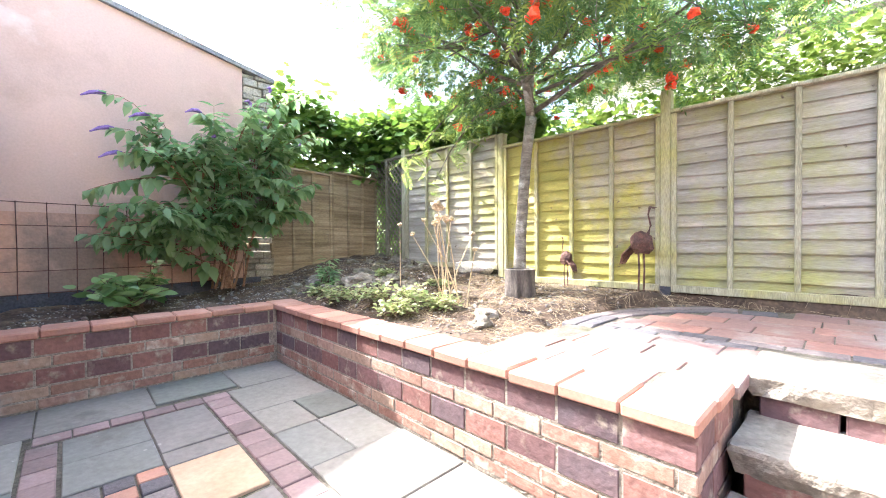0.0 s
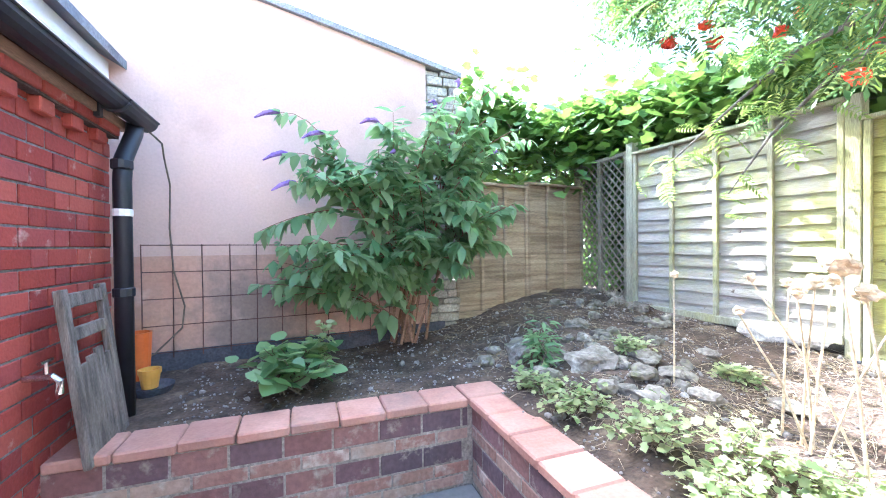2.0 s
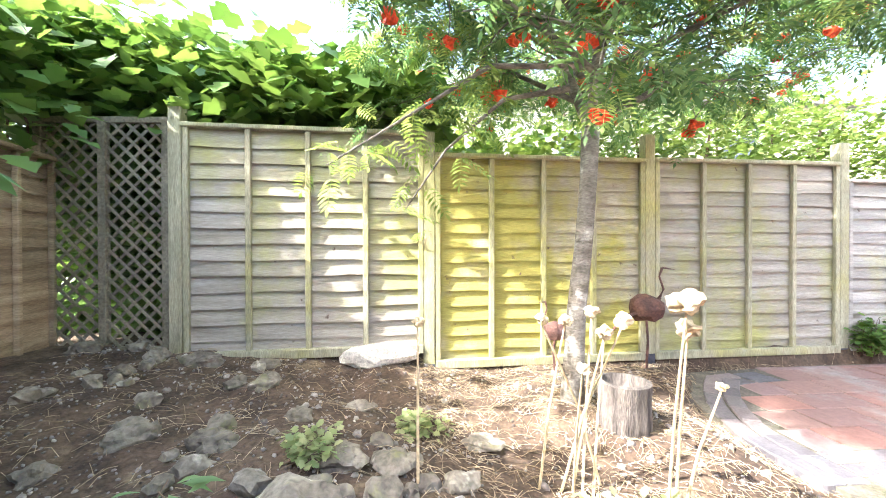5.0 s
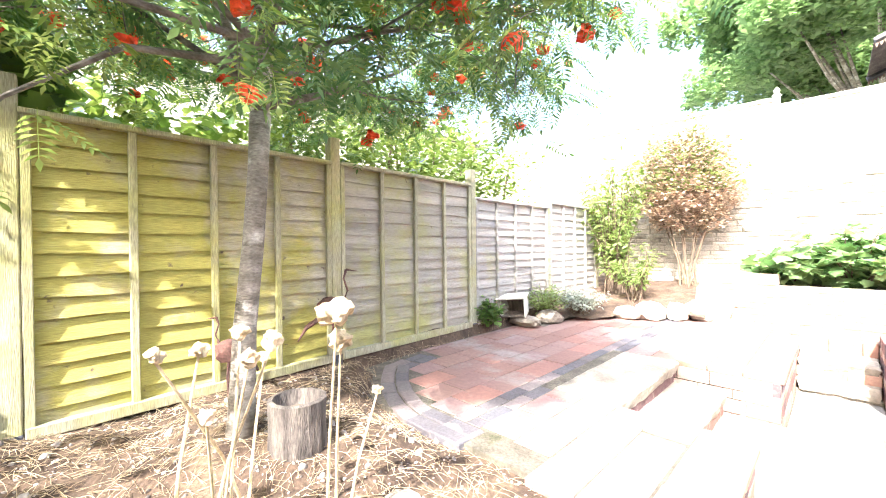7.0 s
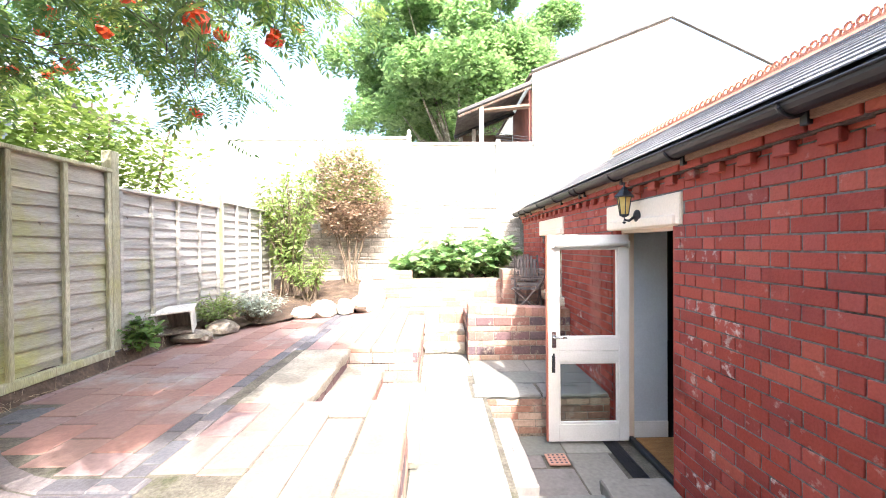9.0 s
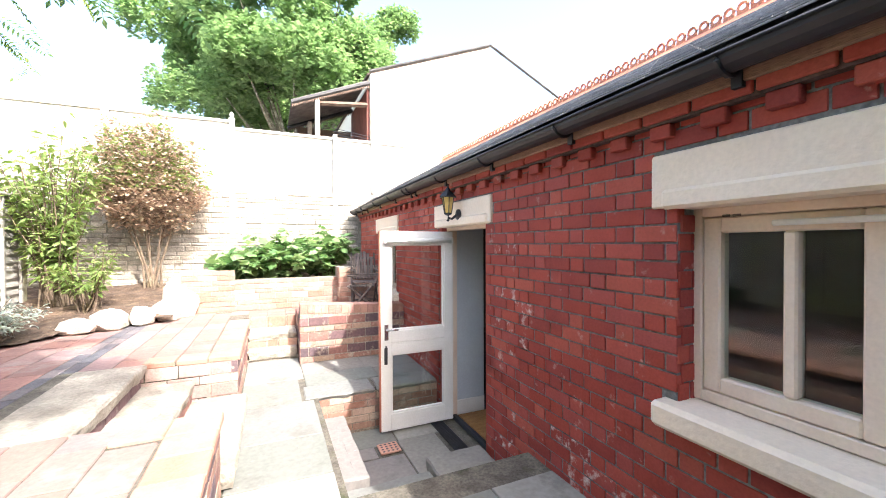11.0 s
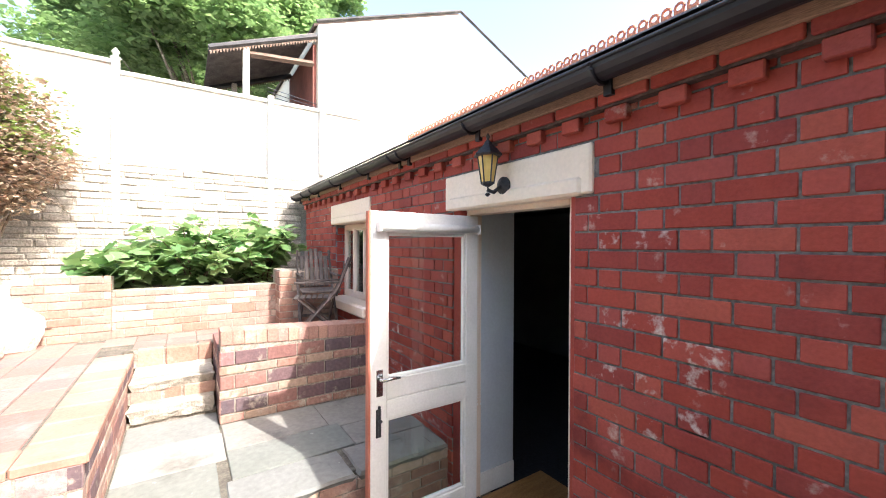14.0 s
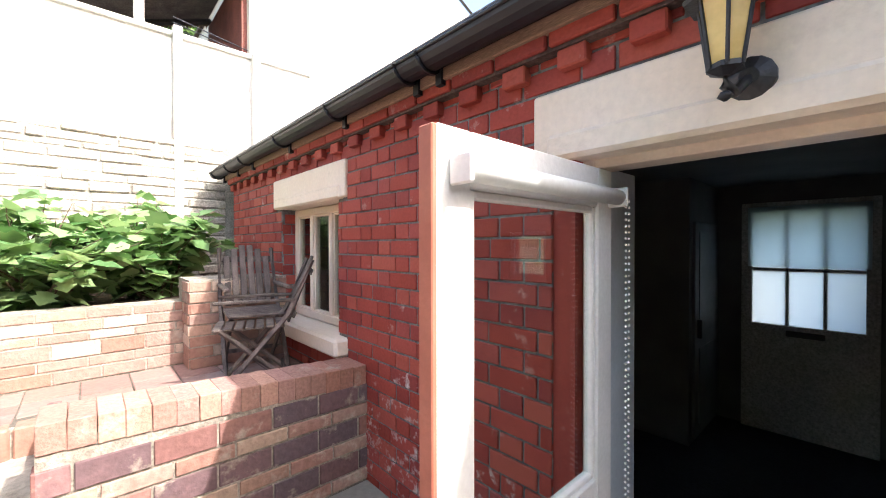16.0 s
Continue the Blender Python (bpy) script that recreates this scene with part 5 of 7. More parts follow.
# rowan tree
def rowan():
    rng = random.Random(21)
    base = Vector((3.575, 4.03, 1.0))
    t = thing("rowan_tree", base, "rowan tree with grey bark and clusters of red berries", "tree")
    g = Geo()
    trunk = [base + Vector((0, 0, -0.05)), base + Vector((0.0, 0.0, 0.1)), base + Vector((0.0, -0.02, 0.5)), base + Vector((-0.01, -0.06, 0.9)), base + Vector((0.0, -0.09, 1.25)), base + Vector((0.03, -0.115, 1.53))]
    g.tube(trunk, [0.078, 0.060, 0.051, 0.048, 0.046, 0.050], 12)
    part("trunk", g, BARK, t, smooth=True)
    fork = trunk[-1]
    tips = []
    box = {}

    def limb(p, d, length, r, depth, rise):
        pts, rad = [p], [r]
        n = 6
        for i in range(n):
            sag = rise * 0.10 - 0.10 * depth * (i / n)
            d = (d + Vector((rng.uniform(-0.2, 0.2), rng.uniform(-0.2, 0.2), rng.uniform(-0.12, 0.12) + sag))).normalized()
            p = p + d * (length / n)
            pts.append(p)
            rad.append(max(r * (1 - 0.8 * (i + 1) / n), 0.003))
            if depth < 2 and i >= 1:
                for _ in range(2 if depth == 0 else rng.choice((0, 1, 1))):
                    a = rng.uniform(0, 6.28)
                    side = (d * 0.7 + Vector((math.cos(a), math.sin(a), rng.uniform(-0.6, 0.35))) * 0.85).normalized()
                    limb(p, side, length * rng.uniform(0.36, 0.55), rad[-1] * 0.6, depth + 1, 0)
            if depth + i >= 3:
                tips.append((p.copy(), d.copy(), depth))
        box["g"].tube(pts, rad, 6 if depth else 8)

    # azimuth, rise, length, thickness, upward turn, height of its start on the leader
    boughs = ((190, 2.6, 1.55, 0.040, 0.5, 0.0), (25, 2.2, 1.55, 0.036, 0.5, 0.0), (98, 0.42, 1.6, 0.019, 0.0, 0.25), (128, 0.40, 1.7, 0.020, 0.0, 0.40), (70, 0.55, 1.6, 0.018, 0.1, 0.15),
              (290, 0.38, 2.1, 0.024, 0.0, 0.05), (264, 0.36, 1.7, 0.019, 0.0, 0.30), (277, 0.40, 1.95, 0.018, 0.0, 0.55), (312, 0.60, 2.0, 0.019, 0.1, 0.25), (170, 0.55, 1.4, 0.018, 0.0, 0.35), (222, 0.5, 1.3, 0.018, 0.0, 0.50), (350, 0.7, 1.6, 0.018, 0.1, 0.35), (110, 0.9, 1.3, 0.016, 0.2, 0.70), (330, 0.9, 1.4, 0.016, 0.2, 0.75))
    for a, up, ln, r, rise, lift in boughs:
        d = Vector((math.cos(radians(a)), math.sin(radians(a)), up)).normalized()
        lead = Vector((math.cos(radians(190 if 90 < a < 275 else 25)) * 0.36, 0, 1)) * lift
        box["g"] = Geo()
        limb(fork + lead + Vector((0, 0, rng.uniform(-0.03, 0.03))), d, ln, r, 0, rise)
        part("limb", box["g"], BARK if r > 0.03 else ROWAN_WOOD, t, smooth=True)
    dark, pale, berry = [], [], []
    for p, d, dep in tips:
        for _ in range(rng.choice((2, 2, 3))):
            q = p + Vector((rng.gauss(0, 0.09), rng.gauss(0, 0.09), rng.gauss(0, 0.06)))
            w = (rand_dir(rng, -0.25) + d * 0.6).normalized()
            # A random share gets the paler colour in place of sunlit leaves.
            (dark if rng.random() < 0.70 else pale).append((q, facing(w, rng.uniform(-0.6, 0.6)), rng.uniform(0.14, 0.205)))
        if rng.random() < 0.075 and p.z < 4.2 and len(berry) < 300:
            berry.append(p + Vector((0, 0, -0.05)))
    leaves(t, "foliage", dark, PINNATE, ROWAN_LEAF)
    leaves(t, "pale_foliage", pale, PINNATE, ROWAN_PALE, "paler leaves, coloured as if sunlit")
    for k, c in enumerate(berry):
        r = rng.uniform(0.028, 0.046)
        g = Geo()
        g.blob(c, (r, r, r * 0.75), k + 2, 0.9, 2)
        part("fruit", g, BERRY, t, "round head of red berries")
    # low sprays hanging to the north-west
    for count, pts in ((30, [fork + Vector((-0.1, 0.1, 0.3)), Vector((3.3, 4.55, 2.72)), Vector((3.25, 4.95, 2.45)), Vector((3.22, 5.3, 2.22))]),
                       (14, [fork + Vector((-0.05, 0.15, 0.2)), Vector((3.45, 4.45, 2.62)), Vector((3.42, 4.75, 2.35)), Vector((3.38, 4.95, 2.05))])):
        g = Geo()
        g.tube(pts, [0.02, 0.012, 0.007, 0.004], 6)
        part("low_branch", g, ROWAN_WOOD, t)
        spray = []
        for _ in range(count):
            k = rng.uniform(0.35, 1)
            i = min(int(k * 3), 2)
            q = pts[i].lerp(pts[i + 1], k * 3 - i) + Vector((rng.gauss(0, 0.07), rng.gauss(0, 0.07), rng.gauss(-0.02, 0.05)))
            spray.append((q, facing(rand_dir(rng, -0.3), rng.uniform(-0.5, 0.5)), rng.uniform(0.13, 0.19)))
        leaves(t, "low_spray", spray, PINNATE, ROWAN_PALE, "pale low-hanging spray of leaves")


rowan()


def shrub(name, base, label, stems, spread, height, per, leaf, size, shape, material, seed, flowers=0, stem_mat=None, lean=(0, 0), start=0.25, droop=0.1, category="shrub", r0=0.012):
    """Stems that arch from the base, with leaves along them."""
    rng = random.Random(seed)
    base = Vector(base)
    t = thing(name, base, label, category)
    spots, ends = [], []
    for _ in range(stems):
        g = Geo()
        a = rng.uniform(0, 6.283)
        rr = spread * math.sqrt(rng.random())
        tip = base + Vector((math.cos(a) * rr + lean[0], math.sin(a) * rr + lean[1], height * rng.uniform(0.55, 1.0) * (1 - 0.35 * (rr / spread) ** 2)))
        p0 = base + Vector((rng.gauss(0, 0.06), rng.gauss(0, 0.06), 0))
        mid = p0.lerp(tip, 0.5) + Vector((0, 0, height * 0.16))
        pts = []
        for i in range(7):
            k = i / 6
            pts.append((p0 * (1 - k) ** 2 + mid * 2 * k * (1 - k) + tip * k * k) + Vector((rng.gauss(0, 0.01), rng.gauss(0, 0.01), 0)))
        g.tube(pts, [max(0.002, r0 * (1 - 0.8 * i / 6)) for i in range(7)], 5)
        part("stem", g, stem_mat or TWIG, t)
        for _ in range(per):
            k = rng.uniform(start, 1.0) * 5.999
            i = int(k)
            p = pts[i].lerp(pts[i + 1], k - i) if i < 6 else pts[6]
            d = rand_dir(rng, -droop)
            spots.append((p + d * rng.uniform(0, 0.06), facing(d, rng.uniform(-0.7, 0.7)), leaf * rng.uniform(0.6, 1.15)))
        ends.append((pts[6], (pts[6] - pts[5]).normalized()))
    leaves(t, "foliage", spots, shape, material)
    for k in range(flowers):
        p, d = ends[k * len(ends) // max(flowers, 1)]
        g = Geo()
        g.tube([p, p + d * 0.05, p + d * 0.10 + Vector((0, 0, -0.01)), p + d * 0.15 + Vector((0, 0, -0.03))], [0.008, 0.02, 0.016, 0.005], 7)
        part("flower_spike", g, PURPLE, t, "purple flower spike")
    return t


# buddleia against the pink wall
def buddleia():
    rng = random.Random(44)
    base = Vector((1.85, 6.55, 0.95))
    t = thing("buddleia_bush", base, "large buddleia bush with drooping leaves and purple spikes", "bush")
    spots, ends = [], []
    mains = []
    arching = ((0.86, 2.70), (0.91, 2.42), (0.96, 2.22), (1.16, 2.58), (1.30, 2.38), (2.88, 2.68), (2.5, 3.05))
    for i in range(100 + len(arching)):
        x = rng.uniform(1.3, 2.74) if i % 3 else rng.uniform(0.72, 1.5)
        top = 2.55 + 0.62 * max(0, min(1, x - 1.35))
        low = 1.40 + 0.10 * max(0, 1.5 - x)
        z = rng.uniform(low, top)
        if x < 1.3:
            z = rng.uniform(1.42, 1.88)
            if rng.random() < 0.22:
                x, z = max(x, 1.0), rng.uniform(2.2, 2.58)
        if x > 2.25:
            z = max(z, rng.uniform(1.75, 2.3))
        tip = Vector((x, rng.uniform(6.0, 6.58) + 0.06 * max(0, 1.5 - x), z))
        if i >= 100:
            # long stems that arch clear of the bush
            tip = Vector((arching[i - 100][0], 6.3, arching[i - 100][1]))
            p0 = mains[i - 100][3].lerp(base, 0.3)
            mid = Vector((p0.x * 0.45 + tip.x * 0.55, 6.35, tip.z + 0.10))
        elif i < 18:
            p0 = base + Vector((rng.gauss(0, 0.08), rng.gauss(0, 0.06), 0))
            mid = Vector((p0.x * 0.62 + tip.x * 0.38, p0.y * 0.6 + tip.y * 0.4, p0.z + (tip.z - p0.z) * 0.8 + 0.12))
        else:
            near = min(mains, key=lambda q: (q[8] - tip).length + rng.random() * 0.5)
            p0 = near[rng.choice((3, 4, 5))].copy()
            mid = p0.lerp(tip, 0.5) + Vector((0, 0, 0.10))
        pts = [p0 * (1 - k) ** 2 + mid * 2 * k * (1 - k) + tip * k * k for k in [j / 8 for j in range(9)]]
        if i < 18:
            mains.append(pts)
        g = Geo()
        r = 0.012 if i < 18 else 0.005
        g.tube(pts, [r * (1 - 0.8 * j / 8) + 0.001 for j in range(9)], 5)
        part("stem", g, BUD_STEM, t)
        n = 12
        for j in range(n):
            k = (0.22 + 0.78 * j / (n - 1)) * 7.999
            q = pts[int(k)].lerp(pts[int(k) + 1], k - int(k))
            along = (pts[int(k) + 1] - pts[int(k)]).normalized()
            side = along.cross(Vector((0, 0, 1)))
            side = side.normalized() if side.length > 0.05 else Vector((1, 0, 0))
            for sg in (-1, 1):
                d = (side * sg * rng.uniform(0.4, 0.9) + along * 0.35 + Vector((rng.gauss(0, 0.2), rng.gauss(0, 0.2), -rng.uniform(0.0, 0.95)))).normalized()
                spots.append((q, facing(d, rng.uniform(-0.5, 0.5)), rng.uniform(0.13, 0.22) * (1.1 - 0.35 * j / n)))
                if rng.random() < 0.35:
                    spots.append((q + Vector((0, 0, -0.01)), facing(rand_dir(rng, -0.4), rng.uniform(-0.6, 0.6)), rng.uniform(0.08, 0.14)))
        ends.append((pts[8], (pts[8] - pts[7]).normalized()))
    rng.shuffle(spots)
    cut = len(spots) // 3
    leaves(t, "foliage", spots[cut:], WIDE_LANCE, BUD_LEAF)
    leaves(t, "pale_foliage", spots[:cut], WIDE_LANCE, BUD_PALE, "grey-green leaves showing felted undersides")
    for p, d in ends[-7:-3] + sorted(ends[:-7], key=lambda e: -e[0].z)[::5][:6]:
        g = Geo()
        g.tube([p, p + d * 0.04, p + d * 0.08 + Vector((-0.02, -0.01, -0.02)), p + d * 0.10 + Vector((-0.06, -0.02, -0.06))], [0.008, 0.019, 0.016, 0.005], 7)
        part("flower_spike", g, PURPLE, t, "purple flower spike")


buddleia()
# climber over the trellis corner
t = thing("climber", (4.6, 7.6, 2.6), "dense green climber spilling over the trellis corner", "climber")
rng = random.Random(9)
spots = []
for _ in range(10500):
    u = rng.random()
    c = Vector((2.45 + 2.6 * u, 7.62 + rng.gauss(0, 0.25), 2.35 + (1.15 + 0.14 * math.sin(u * 9) + 0.1 * math.sin(u * 23)) * rng.random() ** 0.7 + rng.gauss(0, 0.06)))
    if rng.random() < 0.45:
        v = rng.random() ** 0.8
        c = Vector((4.8 + rng.gauss(0, 0.3), 4.6 + 3.2 * v, 2.75 + (0.30 + 0.55 * v) * rng.random() + rng.gauss(0.05, 0.10)))
    elif rng.random() < 0.4:
        c = Vector((4.72 + rng.gauss(0, 0.12), rng.uniform(6.4, 7.7), rng.uniform(1.1, 2.8)))
    d = rand_dir(rng, -0.2)
    spots.append((c, facing(d, rng.uniform(-0.6, 0.6)), rng.uniform(0.10, 0.19)))
for _ in range(2600):
    c = Vector((4.72 + abs(rng.gauss(0, 0.16)), rng.uniform(6.35, 7.85), rng.uniform(0.75, 2.75)))
    spots.append((c, facing(rand_dir(rng, -0.2), rng.uniform(-0.6, 0.6)), rng.uniform(0.13, 0.21)))
leaves(t, "foliage", spots, BROAD, HEDGE_LEAF)
for k in range(14):
    x = 2.7 + 0.16 * k
    g = Geo()
    g.tube([(x, 7.6, 1.0), (x + rng.uniform(-0.3, 0.3), 7.5, 2.7), (x + rng.uniform(-0.5, 0.5), 7.5, 3.3)], 0.008, 5)
    part("stem", g, TWIG, t)
# greenery behind the long fence
def hedge(name, x0, y0, x1, y1, z0, z1, n, size, material, label, seed, depth=0.5):
    rng = random.Random(seed)
    t = thing(name, ((x0 + x1) / 2, (y0 + y1) / 2, 0), label, "hedge")
    for k in range(9):
        g = Geo()
        u = (k + 0.5) / 9
        x, y = x0 + (x1 - x0) * u, y0 + (y1 - y0) * u
        g.tube([(x, y, 0), (x + 0.1, y, z0), (x + rng.uniform(-0.3, 0.3), y + rng.uniform(-0.3, 0.3), z1 * 0.9)], [0.05, 0.035, 0.01], 6)
        part("stem", g, TWIG, t)
    spots = []
    for _ in range(n):
        u = rng.random()
        top = z1 * (0.86 + 0.16 * noise.noise(Vector((u * 7 + seed, seed, 0))))
        c = Vector((x0 + (x1 - x0) * u + rng.gauss(0, depth), y0 + (y1 - y0) * u + rng.gauss(0, depth), z0 + (top - z0) * rng.random() ** 0.8))
        spots.append((c, facing(rand_dir(rng, 0), rng.uniform(-0.7, 0.7)), size * rng.uniform(0.6, 1.2)))
    leaves(t, "foliage", spots, BROAD, material)


hedge("hedge_row", 6.0, 7.5, 6.2, 3.0, 1.8, 3.7, 5000, 0.15, MID_LEAF, "bright green shrubs beyond the fence", 2, 0.4)
hedge("front_hedge", -6.6, 5.2, -6.6, 0.6, 0.3, 2.6, 2600, 0.16, MID_LEAF, "green hedge beyond the far window of the room", 9, 0.3)
hedge("garden_shrub", 6.05, 3.2, 6.05, -1.4, 1.5, 4.15, 15000, 0.085, YELLOW_LEAF, "pale green shrubs showing over the fence", 5, 0.33)


# far tree
def far_tree(base, height, radius, seed, n=5200, leaf=1.0):
    rng = random.Random(seed)
    base = Vector(base)
    t = thing("ash_tree", base, "tall leafy green tree behind the neighbouring house", "tree")
    g = Geo()
    g.tube([base, base + Vector((0.1, 0, height * 0.3)), base + Vector((-0.1, 0.1, height * 0.6))], [0.32, 0.25, 0.12], 10)
    part("trunk", g, BARK, t)
    lumps = []
    for _ in range(150):
        d = rand_dir(rng, 0.15)
        k = rng.uniform(0.35, 1.0)
        lumps.append((base + Vector((d.x * radius * k, d.y * radius * k, height * 0.62 + d.z * height * 0.42 * k)), rng.uniform(0.5, 1.15) * radius * 0.22))
    for c, r in lumps[::3]:
        g = Geo()
        g.tube([base + Vector((0, 0, height * 0.35)), base.lerp(c, 0.6) + Vector((0, 0, height * 0.12)), c], [0.10, 0.06, 0.015], 5)
        part("limb", g, BARK, t)
    spots = []
    for _ in range(n):
        c, r = lumps[rng.randrange(len(lumps))]
        d = rand_dir(rng, 0.1)
        spots.append((c + d * r * rng.uniform(0.55, 1.05), facing(rand_dir(rng, -0.1), rng.uniform(-0.6, 0.6)), rng.uniform(0.22, 0.40) * leaf))
    leaves(t, "crown", spots, SIMPLE, FAR_LEAF)


far_tree((0.4, -15.8, 0), 15.0, 6.2, 3, 170000, 0.66)
far_tree((9.5, 14.5, 0), 5.0, 2.2, 8, 6000, 0.6)

# planter leaves and border shrubs
shrub("leafy_planter_shrub", (1.45, -2.3, 1.25), "lush lobed green leaves filling the planter", 70, 0.85, 0.86, 20, 0.18, 1, BROAD, PLANTER_LEAF, 12, droop=0.0, start=0.15)
shrub("leafy_planter_shrub", (0.75, -2.35, 1.25), "lush lobed green leaves beside the house wall", 40, 0.55, 0.98, 20, 0.18, 1, BROAD, PLANTER_LEAF, 13, droop=0.0, start=0.15)
shrub("leafy_planter_shrub", (2.05, -2.25, 1.3), "lobed green leaves trailing at the end of the planter", 30, 0.45, 0.5, 22, 0.19, 1, BROAD, PLANTER_LEAF, 55, droop=0.0, start=0.15)
def dry_bush():
    rng = random.Random(14)
    base = Vector((3.35, -2.85, 1.05))
    t = thing("dry_bush", base, "rounded half-dead bush with brown and yellow leaves on the wall", "bush")
    for k in range(9):
        a = k * 0.7
        g = Geo()
        g.tube([base + Vector((rng.gauss(0, 0.08), rng.gauss(0, 0.05), 0)), base + Vector((math.cos(a) * 0.12, 0.05, 0.5)), base + Vector((math.cos(a) * 0.3, rng.uniform(-0.1, 0.2), 1.1)), base + Vector((math.cos(a) * 0.6, rng.uniform(-0.1, 0.4), 1.8))], [0.02, 0.016, 0.012, 0.006], 6)
        part("stem", g, TWIG, t)
    spots, green = [], []
    c0 = Vector((3.38, -2.66, 2.86))
    g = Geo()
    for _ in range(17000):
        d = Vector((rng.gauss(0, 1), rng.gauss(0, 1), rng.gauss(0, 1))).normalized()
        k = rng.random() ** 0.45 * (0.86 + 0.3 * noise.noise(d * 2.2))
        p = c0 + Vector((d.x * 1.0 * k, d.y * 0.5 * k, d.z * (1.15 if d.z > 0 else 0.95) * k))
        (spots if rng.random() < 0.62 or p.z < 2.7 else green).append((p, facing(rand_dir(rng, -0.1), rng.uniform(-0.8, 0.8)), rng.uniform(0.028, 0.065)))
        if rng.random() < 0.09:
            q = p + rand_dir(rng, -0.2) * rng.uniform(0.1, 0.3)
            g.tube([p, p.lerp(q, 0.5) + Vector((0, 0, 0.03)), q], 0.0025, 3, cap=False)
    tagged(part("twigwork", g, TWIG, t), kind="stuff")
    leaves(t, "foliage", spots, BROAD, DRY_LEAF, "dry brown leaves")
    leaves(t, "green_foliage", green, BROAD, PALE_LEAF, "yellow-green leaves")


dry_bush()
shrub("tall_green_shrub", (4.18, -1.9, 0.98), "tall leafy shrub with yellow-green leaves by the fence", 70, 0.62, 2.9, 42, 0.13, 1, LANCE, PALE_LEAF, 15, droop=0.2, start=0.2)
shrub("tall_green_shrub", (3.7, -1.5, 0.96), "leafy shrub with bare lower stems in the border", 26, 0.42, 1.0, 26, 0.10, 1, LANCE, PALE_LEAF, 16, droop=0.1, start=0.4)
shrub("silver_shrub", (4.05, -0.32, 0.95), "low silvery feathery shrub spilling over the paving", 60, 0.42, 0.42, 22, 0.07, 1, LANCE, SILVER_LEAF, 17, droop=-0.1, start=0.2, r0=0.004)
shrub("silver_shrub", (4.28, 0.12, 0.97), "yellow-green feathery shrub beside the wooden box", 46, 0.32, 0.42, 22, 0.06, 1, LANCE, PALE_LEAF, 18, droop=-0.1, start=0.2, r0=0.004)
shrub("small_green_shrub", (4.40, 1.12, 0.97), "small dark green shrub at the foot of the fence", 30, 0.16, 0.34, 16, 0.06, 1, BROAD, HEDGE_LEAF, 19, droop=0, start=0.1, r0=0.004)
shrub("broad_leaf_plant", (0.95, 5.88, 0.9), "low plant with broad heart-shaped leaves behind the coping", 26, 0.30, 0.30, 5, 0.12, 1, HEART, PLANTER_LEAF, 20, droop=0.0, start=0.5, r0=0.006, category="plant")
shrub("pale_weed", (2.45, 5.5, 0.95), "pale upright weed beside the coping", 7, 0.08, 0.42, 24, 0.085, 1, LANCE, BUD_LEAF, 22, droop=0.1, start=0.1, r0=0.005, category="plant")
shrub("pale_weed", (1.12, 5.95, 0.9), "upright weed with a pale flower spike behind the coping", 3, 0.05, 0.48, 22, 0.05, 1, HEART, GERANIUM_LEAF, 27, droop=0.0, start=0.2, r0=0.005, category="plant")
for k, (x, y, s) in enumerate(((2.38, 4.55, 0.26), (2.5, 4.3, 0.24), (2.28, 4.95, 0.18), (2.28, 4.2, 0.16), (2.25, 5.25, 0.13), (3.0, 5.3, 0.12), (3.35, 4.9, 0.10), (2.62, 4.05, 0.15))):
    shrub("geranium_plant", (x, y, bed_height(x, y)), "pale green scalloped garden plant among the stones", 26, s, s * 0.8, 9, 0.042, 1, BROAD, GERANIUM_LEAF, 30 + k, droop=0.0, start=0.4, r0=0.003, category="plant")
# dried alliums
HEADS = [(2.60, 4.08, 1.67, 0.042), (2.65, 4.04, 1.58, 0.030), (2.75, 3.84, 1.36, 0.018), (2.73, 4.21, 1.60, 0.028), (2.74, 4.27, 1.56, 0.026), (2.88, 4.90, 1.58, 0.020),
         (2.80, 4.47, 1.60, 0.020), (2.62, 4.40, 1.48, 0.018), (2.86, 4.36, 1.58, 0.022), (2.90, 4.24, 1.60, 0.024), (3.04, 4.12, 1.48, 0.020)]
for k, (x, y, z, r) in enumerate(HEADS):
    rng = random.Random(k)
    bx, by = (x, y) if k == 5 else (2.72 + 0.03 * k, 4.06 - 0.05 * k) if k < 3 else (2.92 + rng.gauss(0, 0.06), 4.28 + rng.gauss(0, 0.06))
    zb = bed_height(bx, by)
    t = thing("dried_allium", (bx, by, zb), "dried straw-coloured allium with a round seed head", "dried flower", "dried alliums")
    g = Geo()
    g.tube([(bx, by, zb - 0.03), (bx + (x - bx) * 0.42, by + (y - by) * 0.42, (zb + z) / 2), (x, y, z)], [0.006, 0.005, 0.0035], 6)
    part("stalk", g, STALK, t)
    g = Geo()
    g.blob((x, y, z + r * 0.6), (r, r, r * 0.85), k, 0.7, 3)
    part("seed_head", g, STALK, t)

